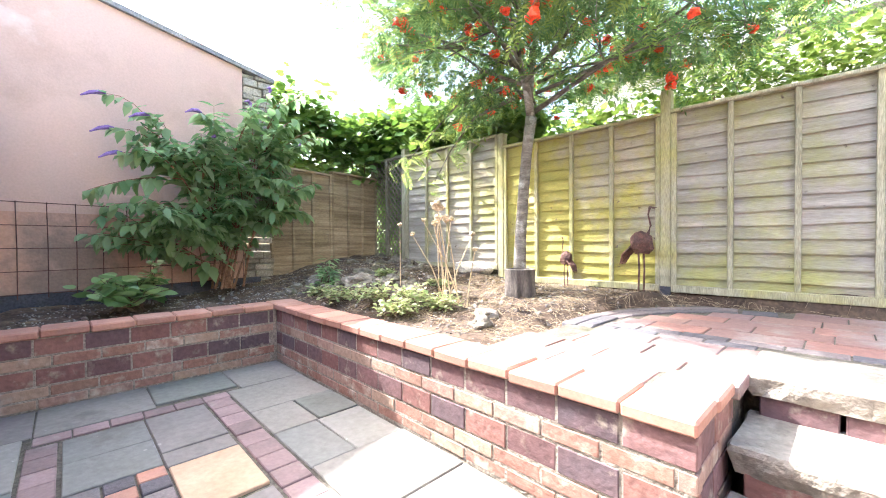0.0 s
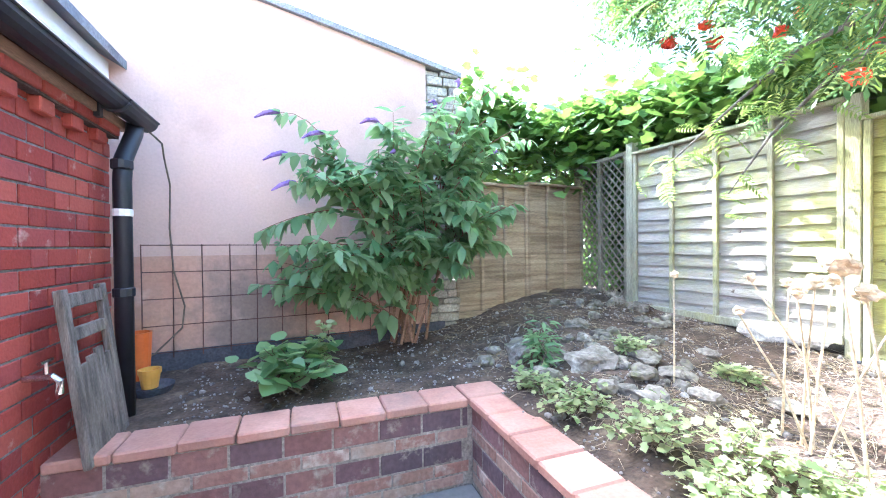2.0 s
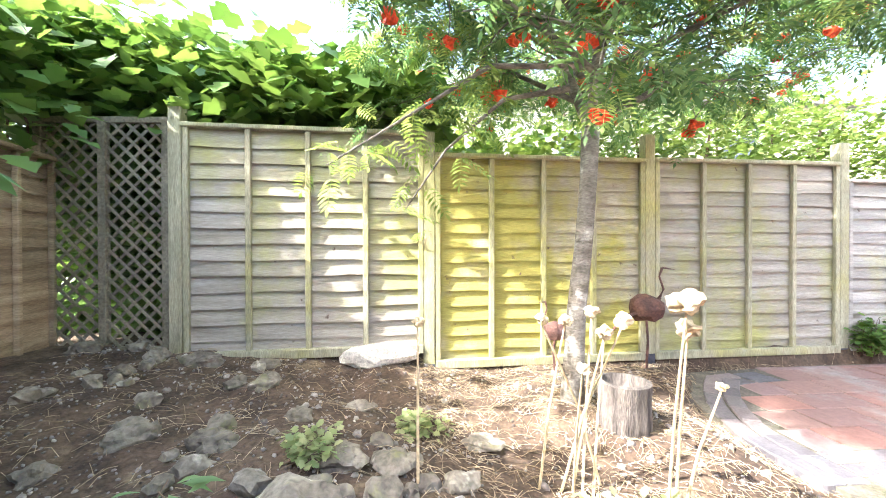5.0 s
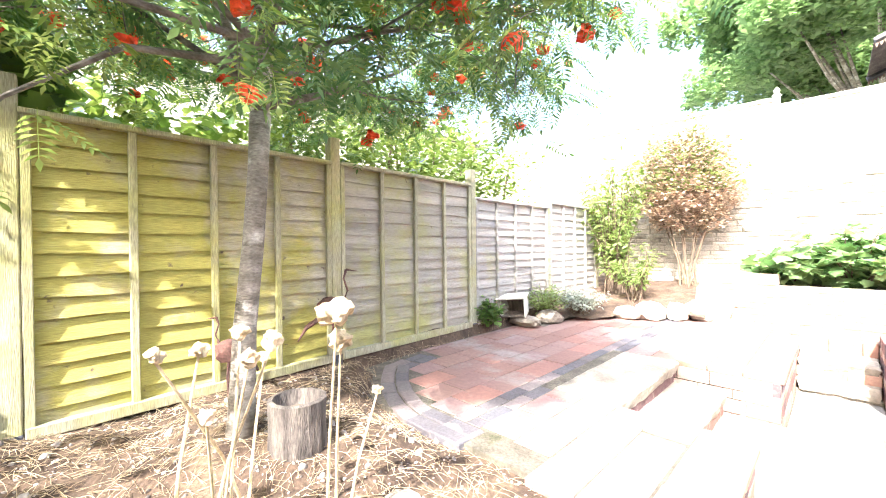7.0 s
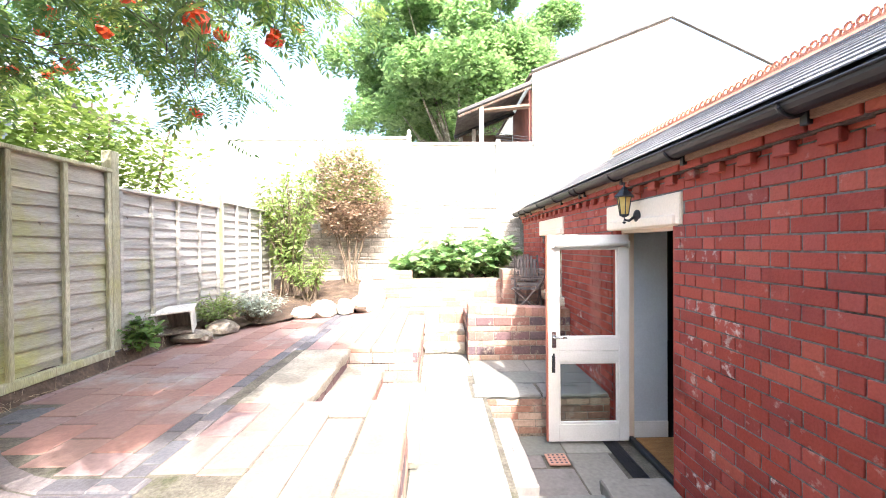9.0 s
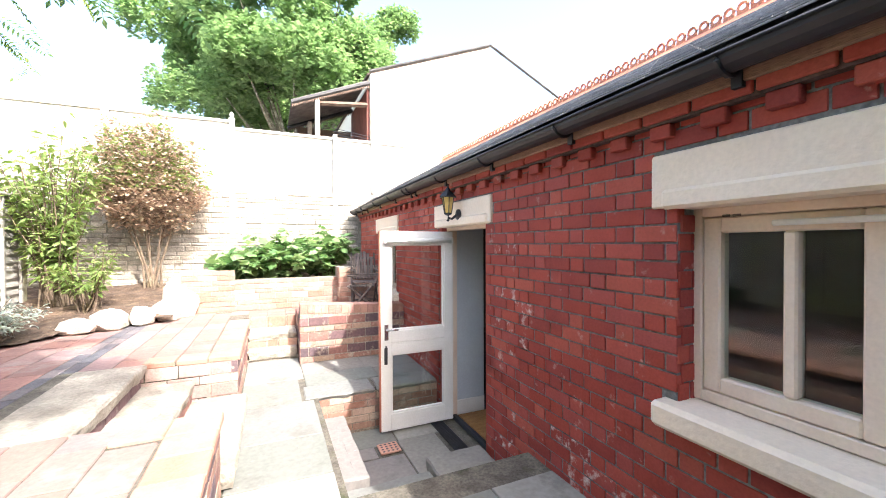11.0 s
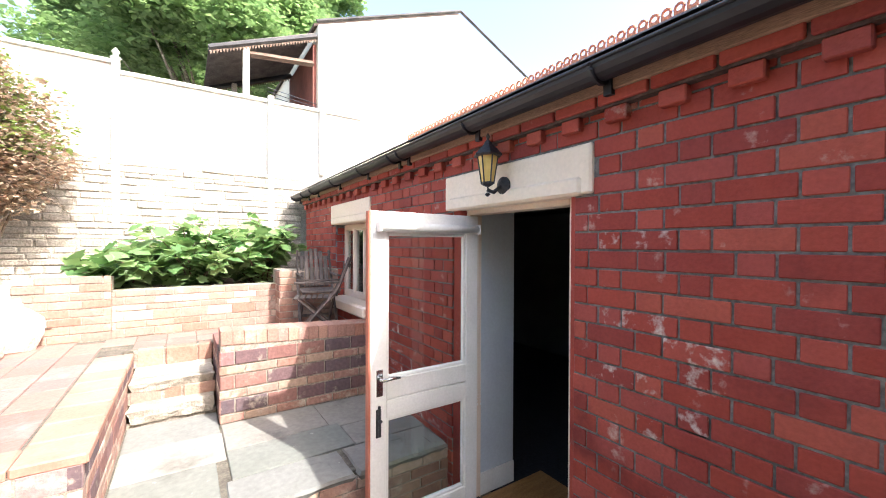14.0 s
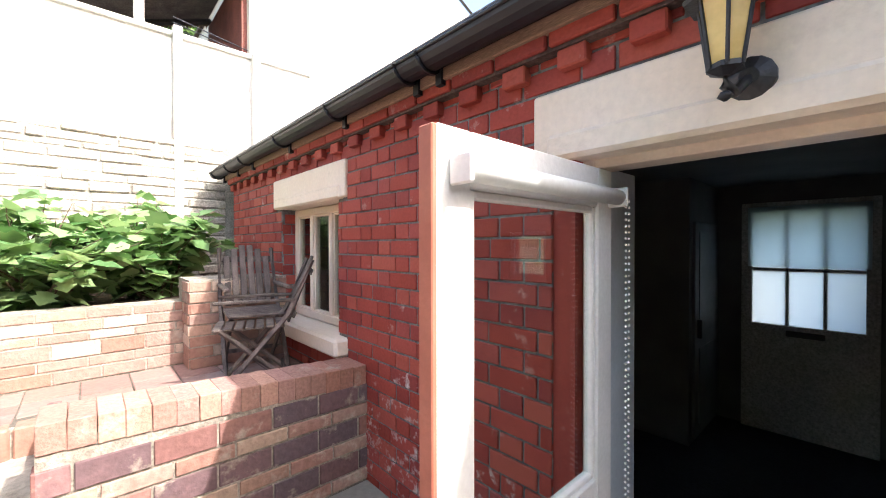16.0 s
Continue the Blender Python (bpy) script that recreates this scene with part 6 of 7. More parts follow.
# rocks of the bed
ROCKS = [(3.02, 4.99, 0.15, 0.11, 0.05), (3.29, 4.6, 0.14, 0.12, 0.03), (4.05, 6.25, 0.17, 0.1, 0.08), (3.2, 6.1, 0.14, 0.1, 0.06), (4.1, 6.55, 0.14, 0.1, 0.07), (3.0, 5.2, 0.16, 0.12, 0.06),
         (3.15, 5.75, 0.13, 0.1, 0.06), (3.7, 5.75, 0.12, 0.09, 0.05), (2.7, 5.3, 0.24, 0.2, 0.10), (2.45, 5.75, 0.20, 0.15, 0.13), (2.6, 5.55, 0.16, 0.14, 0.09), (2.62, 5.78, 0.15, 0.1, 0.12),
         (2.2, 5.85, 0.11, 0.1, 0.06), (4.25, 6.75, 0.12, 0.1, 0.08), (4.1, 7.0, 0.13, 0.1, 0.07), (3.85, 6.6, 0.09, 0.08, 0.05), (2.55, 3.62, 0.18, 0.10, 0.06), (2.75, 3.75, 0.12, 0.12, 0.05), (2.9, 4.75, 0.12, 0.1, 0.06),
         (2.78, 5.02, 0.13, 0.1, 0.07), (3.35, 5.45, 0.1, 0.09, 0.05), (3.55, 5.2, 0.12, 0.08, 0.04), (2.35, 5.3, 0.14, 0.12, 0.07), (3.0, 6.3, 0.1, 0.08, 0.05)]
for k, (x, y, a, b, c) in enumerate(ROCKS):
    g = Geo()
    g.blob((0, 0, 0), (a * 0.68, b * 0.68, c * 0.8), k, 0.55, 3)
    o = solid("rock", g, ROCK, "rough grey stone half sunk in the soil", "rock", "stones of the bed")
    o.matrix_basis = pose(x, y, bed_height(x, y) + c * 0.12, 0, 0, k * 47)
rng = random.Random(91)
for k in range(46):
    x, y = (rng.uniform(2.15, 3.3), rng.uniform(4.8, 6.0)) if k < 30 else (rng.uniform(3.2, 4.15), rng.uniform(5.6, 6.9))
    a = rng.uniform(0.025, 0.075)
    g = Geo()
    g.blob((0, 0, 0), (a, a * rng.uniform(0.6, 0.9), a * 0.6), 100 + k, 0.6, 2)
    o = solid("rock", g, ROCK, "small rough stone lying on the soil", "rock", "stones of the bed")
    o.matrix_basis = pose(x, y, bed_height(x, y) + a * 0.15, rng.uniform(-15, 15), 0, k * 61)
g = Geo()
g.blob((0, 0, 0), (0.26, 0.10, 0.09), 41, 0.35, 3)
o = solid("rock", g, surf("white_rock", (0.62, 0.57, 0.50), (0.74, 0.70, 0.63), 6, 0.9, 0.6), "large pale stone at the foot of the fence", "rock")
o.matrix_basis = pose(4.22, 5.15, bed_height(4.22, 5.15) + 0.05, 0, 0, 100)
for k, (x, y, a, b, c) in enumerate(((4.25, 0.62, 0.24, 0.13, 0.07), (4.15, 0.22, 0.17, 0.12, 0.09), (3.3, -0.85, 0.22, 0.16, 0.13), (3.05, -1.05, 0.18, 0.14, 0.13), (2.85, -1.25, 0.2, 0.15, 0.16), (3.55, -0.7, 0.2, 0.14, 0.10), (2.72, -1.5, 0.2, 0.15, 0.24), (2.8, -1.75, 0.2, 0.2, 0.38))):
    g = Geo()
    g.blob((0, 0, 0), (a, b, c), 60 + k, 0.3, 2)
    o = solid("rock", g, RUBBLE if k > 1 else ROCK, "pale rounded edging stone of the border", "rock", "border stones")
    o.matrix_basis = pose(x, y, 0.93 + c * 0.4, 0, 0, k * 33)
# old stump pot beside the rowan
t = thing("stump", (3.345, 3.863, 0.9), "dark hollow stump beside the rowan trunk", "stump")
g = Geo()
g.lathe([(0.125, -0.02), (0.13, 0.05), (0.125, 0.16), (0.13, 0.25), (0.108, 0.255), (0.095, 0.17)], (3.345, 3.863, bed_height(3.345, 3.863) - 0.03), 14)
part("shell", g, surf("charred_wood", (0.07, 0.06, 0.055), (0.20, 0.17, 0.15), 6, 0.9, 0.9, grain=(3, 3, 0.6)), t)
g = Geo()
g.lathe([(0.10, 0.14), (0.05, 0.17), (0.01, 0.18)], (3.345, 3.863, bed_height(3.345, 3.863)), 12)
part("fill", g, SOIL, t)

# straw and twigs on the bed
rng = random.Random(77)
g = Geo()
for _ in range(5200):
    if rng.random() < 0.25:
        x, y = rng.uniform(3.9, 4.42), rng.uniform(0.4, 3.2)
    elif rng.random() < 0.7:
        x, y = rng.uniform(2.3, 4.4), rng.uniform(3.2, 4.9)
    else:
        x, y = rng.uniform(2.1, 4.3), rng.uniform(4.6, 7.0)
    if y < arc_edge(x) - 0.05:
        continue
    a, L = rng.uniform(0, 6.28), rng.uniform(0.03, 0.13)
    z = bed_height(x, y) + 0.006
    x2, y2 = x + math.cos(a) * L, y + math.sin(a) * L
    g.tube([(x, y, z), ((x + x2) / 2, (y + y2) / 2, z + 0.008), (x2, y2, bed_height(x2, y2) + 0.008)], 0.0013, 3, cap=False)
solid("straw_litter", g, STRAW, "dry straw and twigs scattered on the soil", "litter", kind="stuff")
CRUMB = Geo()
CRUMB.blob((0, 0, 0), (1, 0.8, 0.55), 5, 0.5, 1)
crumbs = []
for _ in range(7000):
    x, y = rng.uniform(0.3, 4.3), rng.uniform(3.2, 7.0)
    if (x < 2.05 and y < 5.6) or y < arc_edge(x) - 0.03:
        continue
    s = rng.uniform(0.003, 0.012) if rng.random() < 0.96 else rng.uniform(0.013, 0.03)
    crumbs.append((Vector((x, y, bed_height(x, y) + s * 0.15)), facing(rand_dir(rng, 0), rng.uniform(0, 3)), s))
v, f = leaf_array(crumbs, CRUMB.v, CRUMB.f)
tagged(new("gravel_crumbs", mesh_np("gravel_crumbs", v, f, surf("pebble_crumbs", (0.12, 0.10, 0.09), (0.40, 0.36, 0.33), 9, 0.9, 0.3, rand="island", amount=0.4))), "small stones and clods on the soil", "gravel", kind="stuff")


# rusty herons
def heron(x, y, z, s, turn, label):
    g = Geo()
    g.blob((0, 0, 0.46 * s), (0.13 * s, 0.085 * s, 0.11 * s), 3, 0.3, 2)
    g.tube([(0.08 * s, 0, 0.52 * s), (0.12 * s, 0, 0.62 * s), (0.09 * s, 0, 0.72 * s), (0.11 * s, 0, 0.79 * s)], [0.022 * s, 0.009 * s, 0.007 * s, 0.012 * s], 7)
    g.tube([(0.11 * s, 0, 0.79 * s), (0.20 * s, 0, 0.775 * s)], [0.010 * s, 0.002 * s], 6)
    for dy in (-0.03, 0.03):
        g.tube([(0, dy * s, 0.38 * s), (0.01, dy * s, 0.2 * s), (0, dy * s, -0.03)], 0.009 * s, 5)
    for k in range(5):
        g.tube([(-0.05 * s, 0.02 * (k - 2) * s, 0.44 * s), (-0.20 * s, 0.02 * (k - 2) * s, 0.34 * s), (-0.26 * s, 0.015 * (k - 2) * s, 0.24 * s)], [0.02 * s, 0.015 * s, 0.004 * s], 5)
    o = solid("heron_statue", g, RUST, label, "statue")
    o.matrix_basis = pose(x, y, z, 0, 0, turn)


heron(4.22, 3.20, 0.98, 0.92, 240, "rusty iron heron statue standing at the fence")
heron(4.20, 3.90, 0.97, 0.62, 60, "small rusty iron bird statue by the rowan")

# wooden box
t = thing("wooden_box", (4.33, 0.78, 1.0), "whitish weathered open wooden box tilted on the border stones", "box")
M = pose(4.33, 0.78, 1.01, 6, -4, 205)
for nm, b in (("side", (-0.16, -0.01, 0, -0.145, 0.26, 0.22)), ("side", (0.145, -0.01, 0, 0.16, 0.26, 0.22)), ("top_board", (-0.18, -0.03, 0.222, 0.18, 0.27, 0.24)), ("bottom_board", (-0.145, 0, 0, 0.145, 0.26, 0.018)), ("back_board", (-0.145, 0.24, 0.02, 0.145, 0.258, 0.22))):
    g = Geo()
    g.box(*b, 0.003, M)
    part(nm, g, surf("grey_box_wood", (0.55, 0.52, 0.47), (0.68, 0.65, 0.60), 5, 0.85, 0.4) if nm in ("side", "top_board") else OLD_WOOD, t)

# ---------- door ----------
HY = 1.145
door = thing("door_1", (0.0, HY, 0.06), "white half-glazed stable door standing open at right angles", "door", kind="structure")
DX0, DX1, DZ0, DZ1, DT = -0.09, 0.665, 0.055, 1.975, 0.044
def leaf_box(x0, z0, x1, z1, bev=0.004):
    g = Geo()
    g.box(x0, HY - DT, z0, x1, HY, z1, bev)
    return g
st = 0.095
mid = 0.90
for nm, b in (("hinge_stile", (DX0, DZ0, DX0 + st, DZ1)), ("lock_stile", (DX1 - st, DZ0, DX1, DZ1)), ("top_rail", (DX0 + st, DZ1 - 0.12, DX1 - st, DZ1)), ("upper_middle_rail", (DX0 + st, mid + 0.002, DX1 - st, mid + 0.115)), ("lower_middle_rail", (DX0 + st, mid - 0.105, DX1 - st, mid - 0.002)), ("bottom_rail", (DX0 + st, DZ0, DX1 - st, DZ0 + 0.16))):
    part(nm, leaf_box(*b), WHITE_PAINT, door)
for z0, z1 in ((mid + 0.115, DZ1 - 0.12), (DZ0 + 0.16, mid - 0.105)):
    g = Geo()
    for a, b, c, d in ((DX0 + st, z0, DX0 + st + 0.02, z1), (DX1 - st - 0.02, z0, DX1 - st, z1), (DX0 + st + 0.02, z0, DX1 - st - 0.02, z0 + 0.02), (DX0 + st + 0.02, z1 - 0.02, DX1 - st - 0.02, z1)):
        g.box(a, HY - DT + 0.008, b, c, HY - 0.008, d, 0.004)
    part("glazing_bead", g, WHITE_PAINT, door)
    g = Geo()
    g.box(DX0 + st + 0.01, HY - DT / 2 - 0.002, z0 + 0.01, DX1 - st - 0.01, HY - DT / 2 + 0.002, z1 - 0.01)
    part("pane", g, GLASS, door, "clear door glass").visible_shadow = False
g = Geo()
g.box(DX1, HY - DT + 0.001, DZ0 + 0.002, DX1 + 0.014, HY - 0.001, DZ1 - 0.002, 0.003)
part("edge_strip", g, TERRA_EDGE, door, "terracotta painted door edge")
g = Geo()
g.box(DX1 - 0.072, HY, 0.93, DX1 - 0.032, HY + 0.006, 1.08, 0.002)
h = part("handle_plate", g, CHROME, door, "worn chrome handle plate")
g = Geo()
g.tube([(DX1 - 0.052, HY, 1.03), (DX1 - 0.052, HY + 0.045, 1.03)], 0.009, 8)
g.tube([(DX1 - 0.052, HY + 0.045, 1.03), (DX1 - 0.12, HY + 0.048, 1.035), (DX1 - 0.16, HY + 0.046, 1.03)], [0.009, 0.01, 0.007], 8)
part("lever", g, CHROME, door, "chrome lever handle", smooth=True)
g = Geo()
g.box(DX1 - 0.062, HY, 0.70, DX1 - 0.030, HY + 0.008, 0.86, 0.003)
g.tube([(DX1 - 0.046, HY + 0.014, 0.71), (DX1 - 0.046, HY + 0.014, 0.88)], 0.008, 6)
g.lathe([(0.004, -0.012), (0.013, 0), (0.004, 0.012)], (DX1 - 0.046, HY + 0.028, 0.80), 8)
part("bolt", g, BLACK_IRON, door, "ornate black iron bolt")
# roller blind on the top of the leaf
blind = thing("roller_blind", (0.3, HY + 0.03, 1.9), "rolled-up white blind with bead chain on the door", "blind")
g = Geo()
g.tube([(DX0 + 0.03, HY + 0.034, 1.885), (DX1 - 0.04, HY + 0.034, 1.885)], 0.024, 12)
part("roll", g, BLIND, blind, smooth=True)
for x in (DX0 + 0.025, DX1 - 0.035):
    g = Geo()
    g.box(x - 0.006, HY, 1.855, x + 0.006, HY + 0.062, 1.915, 0.004)
    part("end_bracket", g, WHITE_PAINT, blind)
g = Geo()
for k in range(60):
    z = 1.87 - 0.019 * k
    for dx in (0.0, 0.022):
        g.lathe([(0.001, -0.004), (0.004, 0), (0.001, 0.004)], (DX0 + 0.028 + dx, HY + 0.066, max(z, 0.76)), 5)
part("bead_chain", g, WHITE_PAINT, blind)
# frame of the doorway
g = Geo()
g.box(-0.16, 1.06, 0.03, -0.06, 1.10, 2.02, 0.004)
g.box(-0.16, 1.90, 0.03, -0.06, 1.95, 2.02, 0.004)
g.box(-0.16, 1.10, 1.985, -0.06, 1.90, 2.02, 0.004)
solid("trim_door_frame", g, FRAME_PAINT, "cream painted frame of the back doorway", "door frame", kind="structure")
g = Geo()
g.box(-0.155, 0.98, 0.03, -0.012, 1.06, 2.02)
g.box(-0.32, 1.95, 0.03, -0.012, 1.98, 2.02)
solid("trim_door_reveal", g, RED_BRICK_REST, "brick reveal of the back doorway", "reveal", kind="structure")
g = Geo()
g.box(-0.50, 0.97, 0.045, -0.16, 1.056, 2.02)
solid("wall_passage", g, INNER_WALL, "pale blue plastered wall just inside the door", "wall", kind="structure")
g = Geo()
g.box(-0.50, 1.056, 0.045, -0.165, 1.07, 0.20, 0.004)
solid("baseboard", g, WHITE_PAINT, "white skirting board inside the door", "baseboard", kind="structure")
g = Geo()
g.box(-0.75, 1.1, 0.046, -0.17, 1.95, 0.062, 0.003)
solid("door_mat", g, WOOD_FLOOR, "tan boarded strip inside the threshold", "mat")
t = thing("threshold_grille", (0.06, 1.5, 0.03), "dark metal drain grille at the threshold", "grille")
g = Geo()
g.box(-0.15, 1.06, 0.03, -0.10, 1.95, 0.075, 0.006)
part("sill_bar", g, BLACK_PLASTIC, t)
for k in range(11):
    g = Geo()
    g.box(0.02 + 0.012 * k, 1.10, 0.030, 0.026 + 0.012 * k, 1.94, 0.042)
    part("bar", g, BLACK_IRON, t)

# room seen through the door: far door, cupboard
t = thing("inner_door", (-3.43, 1.35, 0.05), "white far door with six panes, upper ones behind a blind", "door")
X = -3.44
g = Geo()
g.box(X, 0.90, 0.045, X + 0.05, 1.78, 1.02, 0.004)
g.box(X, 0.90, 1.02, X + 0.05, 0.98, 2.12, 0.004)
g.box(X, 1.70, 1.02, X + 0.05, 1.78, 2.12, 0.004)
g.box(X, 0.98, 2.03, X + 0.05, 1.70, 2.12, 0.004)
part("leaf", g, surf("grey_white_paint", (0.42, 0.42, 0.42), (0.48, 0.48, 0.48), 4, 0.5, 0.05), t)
g = Geo()
for y in (1.225, 1.467):
    g.box(X + 0.003, y - 0.012, 1.02, X + 0.047, y + 0.012, 2.03, 0.003)
g.box(X + 0.003, 0.98, 1.50, X + 0.047, 1.70, 1.53, 0.003)
part("glazing_bars", g, WHITE_PAINT, t)
g = Geo()
g.box(X + 0.05, 1.22, 0.93, X + 0.07, 1.47, 0.98, 0.003)
part("letter_plate", g, BLACK_IRON, t)
MILK = bpy.data.materials.new("frosted_pane")
MILK.use_nodes = True
_n, _l = MILK.node_tree.nodes, MILK.node_tree.links
_t = _n.new("ShaderNodeBsdfTranslucent")
_t.inputs["Color"].default_value = (0.75, 0.82, 0.86, 1)
_l.new(_t.outputs["BSDF"], _n["Material Output"].inputs["Surface"])
inner_door = t
for a, b in ((0.98, 1.213), (1.237, 1.455), (1.479, 1.70)):
    for c, d in ((1.02, 1.50), (1.53, 2.03)):
        g = Geo()
        g.box(X + 0.02, a, c, X + 0.026, b, d)
        part("pane", g, MILK, inner_door, "frosted glass pane")
g = Geo()
g.box(X + 0.055, 0.95, 1.54, X + 0.060, 1.73, 2.08)
part("blind", g, MILK, inner_door, "half-drawn pale blind")
t = thing("cupboard", (-2.6, 0.55, 0.05), "white panelled cupboard with a dark handle, its paint dimmed for the room", "cupboard")
# White cupboard paint taken far down: the room's shade is in its colour.
DIMMED_WHITE = surf("cupboard_white_dimmed_for_room", (0.10, 0.10, 0.105), (0.14, 0.14, 0.145), 5, 0.6, 0.1, mott=0.05)
g = Geo()
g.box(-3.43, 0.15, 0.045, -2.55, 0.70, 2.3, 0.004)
part("body", g, DIMMED_WALL, t)
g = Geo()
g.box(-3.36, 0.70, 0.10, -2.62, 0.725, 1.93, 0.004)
d = part("door", g, DIMMED_WHITE, t)
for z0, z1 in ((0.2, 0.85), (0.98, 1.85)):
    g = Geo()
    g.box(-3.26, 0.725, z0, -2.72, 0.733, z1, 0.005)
    part("panel", g, DIMMED_WHITE, d)
g = Geo()
g.box(-2.70, 0.725, 0.94, -2.67, 0.76, 1.10, 0.006)
part("handle", g, BLACK_IRON, d)

# ---------- wall lantern ----------
LY = 1.49
t = thing("wall_lantern", (0.03, LY, 2.055), "black coach lantern with amber glass over the door", "lantern")
g = Geo()
g.lathe([(0.002, 0), (0.05, 0.001), (0.05, 0.014), (0.035, 0.022), (0.02, 0.03)], (0, 0, 0), 14, pose(0.022, LY + 0.03, 2.120, 0, 90, 0))
part("backplate", g, BLACK_IRON, t)
g = Geo()
g.tube([(0.04, LY + 0.03, 2.120), (0.085, LY + 0.01, 2.080), (0.118, LY, 2.090), (0.12, LY, 2.120)], 0.012, 8)
g.lathe([(0.004, -0.02), (0.016, -0.01), (0.01, 0.0)], (0.12, LY, 2.075), 8)
part("arm", g, BLACK_IRON, t, smooth=True)
LX = 0.12
def hexpt(r, k, z):
    a = math.pi / 3 * k + 0.3
    return Vector((LX + r * math.cos(a), LY + r * math.sin(a), z))
for k in range(6):
    g = Geo()
    g.add([hexpt(0.032, k, 2.133), hexpt(0.032, k + 1, 2.133), hexpt(0.055, k + 1, 2.280), hexpt(0.055, k, 2.280)], [(0, 1, 2, 3)])
    c = Vector((LX, LY, 2.205))
    g.add([p + (c - p).normalized() * 0.004 for p in [Vector(q) for q in g.v]], [(3, 2, 1, 0)])
    part("pane", g, AMBER, t, "amber glass pane")
for k in range(6):
    g = Geo()
    g.tube([hexpt(0.034, k, 2.127), hexpt(0.057, k, 2.285)], 0.0045, 5)
    part("glazing_bar", g, BLACK_IRON, t)
g = Geo()
g.lathe([(0.012, 2.110), (0.038, 2.123), (0.036, 2.135)], (LX, LY, 0), 6)
part("base", g, BLACK_IRON, t)
g = Geo()
g.lathe([(0.082, 2.277), (0.085, 2.285), (0.05, 2.320), (0.028, 2.340), (0.022, 2.355), (0.008, 2.370), (0.012, 2.390), (0.003, 2.405)], (LX, LY, 0), 6)
part("roof", g, BLACK_IRON, t)

# ---------- folding chairs on the terrace ----------
def folding_chair():
    t = thing("garden_chair", (0, 0, 0), "dark slatted wooden folding chair with an arched back", "chair", "chairs on the terrace")
    W = 0.23
    for sx in (-1, 1):
        g = Geo()
        g.tube([(sx * W, -0.24, 0.0), (sx * W, 0.20, 0.52), (sx * W * 0.95, 0.36, 0.90)], 0.019, 4)
        part("back_leg", g, CHAIR_WOOD, t)
        g = Geo()
        g.tube([(sx * (W - 0.035), 0.26, 0.0), (sx * (W - 0.035), -0.22, 0.43)], 0.018, 4)
        part("front_leg", g, CHAIR_WOOD, t)
        g = Geo()
        g.box(sx * W - 0.022, -0.26, 0.61, sx * W + 0.022, 0.24, 0.632, 0.005)
        part("armrest", g, CHAIR_WOOD, t)
    for k in range(7):
        g = Geo()
        y = -0.24 + 0.065 * k
        g.box(-W + 0.01, y - 0.026, 0.43, W - 0.01, y + 0.026, 0.448, 0.004)
        part("seat_slat", g, CHAIR_WOOD, t)
    M = pose(0, 0.20, 0.46, -21, 0, 0)
    for k in range(6):
        x = -0.165 + 0.066 * k
        top = 0.50 - 0.10 * (abs(k - 2.5) / 2.5) ** 2
        g = Geo()
        g.box(x - 0.027, -0.009, 0.0, x + 0.027, 0.009, top, 0.006, M)
        part("back_slat", g, CHAIR_WOOD, t)
    for z in (0.04, 0.36):
        g = Geo()
        g.box(-W + 0.01, 0.010, z, W - 0.01, 0.028, z + 0.045, 0.004, M)
        part("back_rail", g, CHAIR_WOOD, t)
    g = Geo()
    g.box(-W, 0.16, 0.10, W, 0.18, 0.13, 0.004)
    part("stretcher", g, CHAIR_WOOD, t)
    return t


c1 = folding_chair()
c1.matrix_basis = pose(0.32, -1.14, TOP, 0, 0, 172) @ Matrix.Diagonal((0.8, 0.92, 0.92, 1))
copy_thing(c1, pose(0.40, -0.80, TOP, 0, 0, 72) @ Matrix.Diagonal((0.8, 0.92, 0.92, 1)))

# ---------- things at the house corner ----------
t = thing("old_frame", (0.08, 5.55, 0.88), "weathered grey wooden frame with split boards leaning on the wall", "wooden frame")
M = pose(0.17, 5.50, 0.86, 0, -7, 0)
for nm, b in (("stile", (-0.015, -0.19, 0, 0.015, -0.135, 0.74)), ("stile", (-0.015, 0.135, 0, 0.015, 0.19, 0.74)), ("rail", (-0.013, -0.14, 0.66, 0.013, 0.14, 0.72)), ("rail", (-0.018, -0.14, 0.52, 0.008, 0.14, 0.575))):
    g = Geo()
    g.box(*b, 0.004, M)
    part(nm, g, OLD_WOOD, t)
for k in range(4):
    g = Geo()
    g.box(0.0, -0.135 + 0.068 * k, 0.02, 0.014, -0.07 + 0.068 * k, 0.42 + 0.02 * ((k * 7) % 3), 0.003, M)
    part("board", g, OLD_WOOD, t)
t = thing("garden_tap", (0.05, 5.28, 1.2), "brass outdoor tap on a wall pipe", "tap")
g = Geo()
g.tube([(0.0, 5.26, 1.27), (0.09, 5.26, 1.27), (0.11, 5.26, 1.25), (0.11, 5.26, 1.2)], 0.014, 8)
part("spout", g, CHROME, t)
g = Geo()
g.tube([(0.07, 5.26, 1.27), (0.07, 5.26, 1.33)], 0.008, 6)
g.tube([(0.07, 5.22, 1.33), (0.07, 5.30, 1.33)], 0.008, 6)
part("handle", g, CHROME, t)
t = thing("flower_pot", (0.12, 6.2, 0.88), "yellow plastic pot with dark saucer by the downpipe", "pot")
g = Geo()
g.lathe([(0.042, 0.03), (0.056, 0.12), (0.061, 0.12), (0.061, 0.145), (0.053, 0.145), (0.048, 0.09)], (0.115, 6.18, 0.88), 16)
part("pot", g, YELLOW_POT, t, smooth=False)
g = Geo()
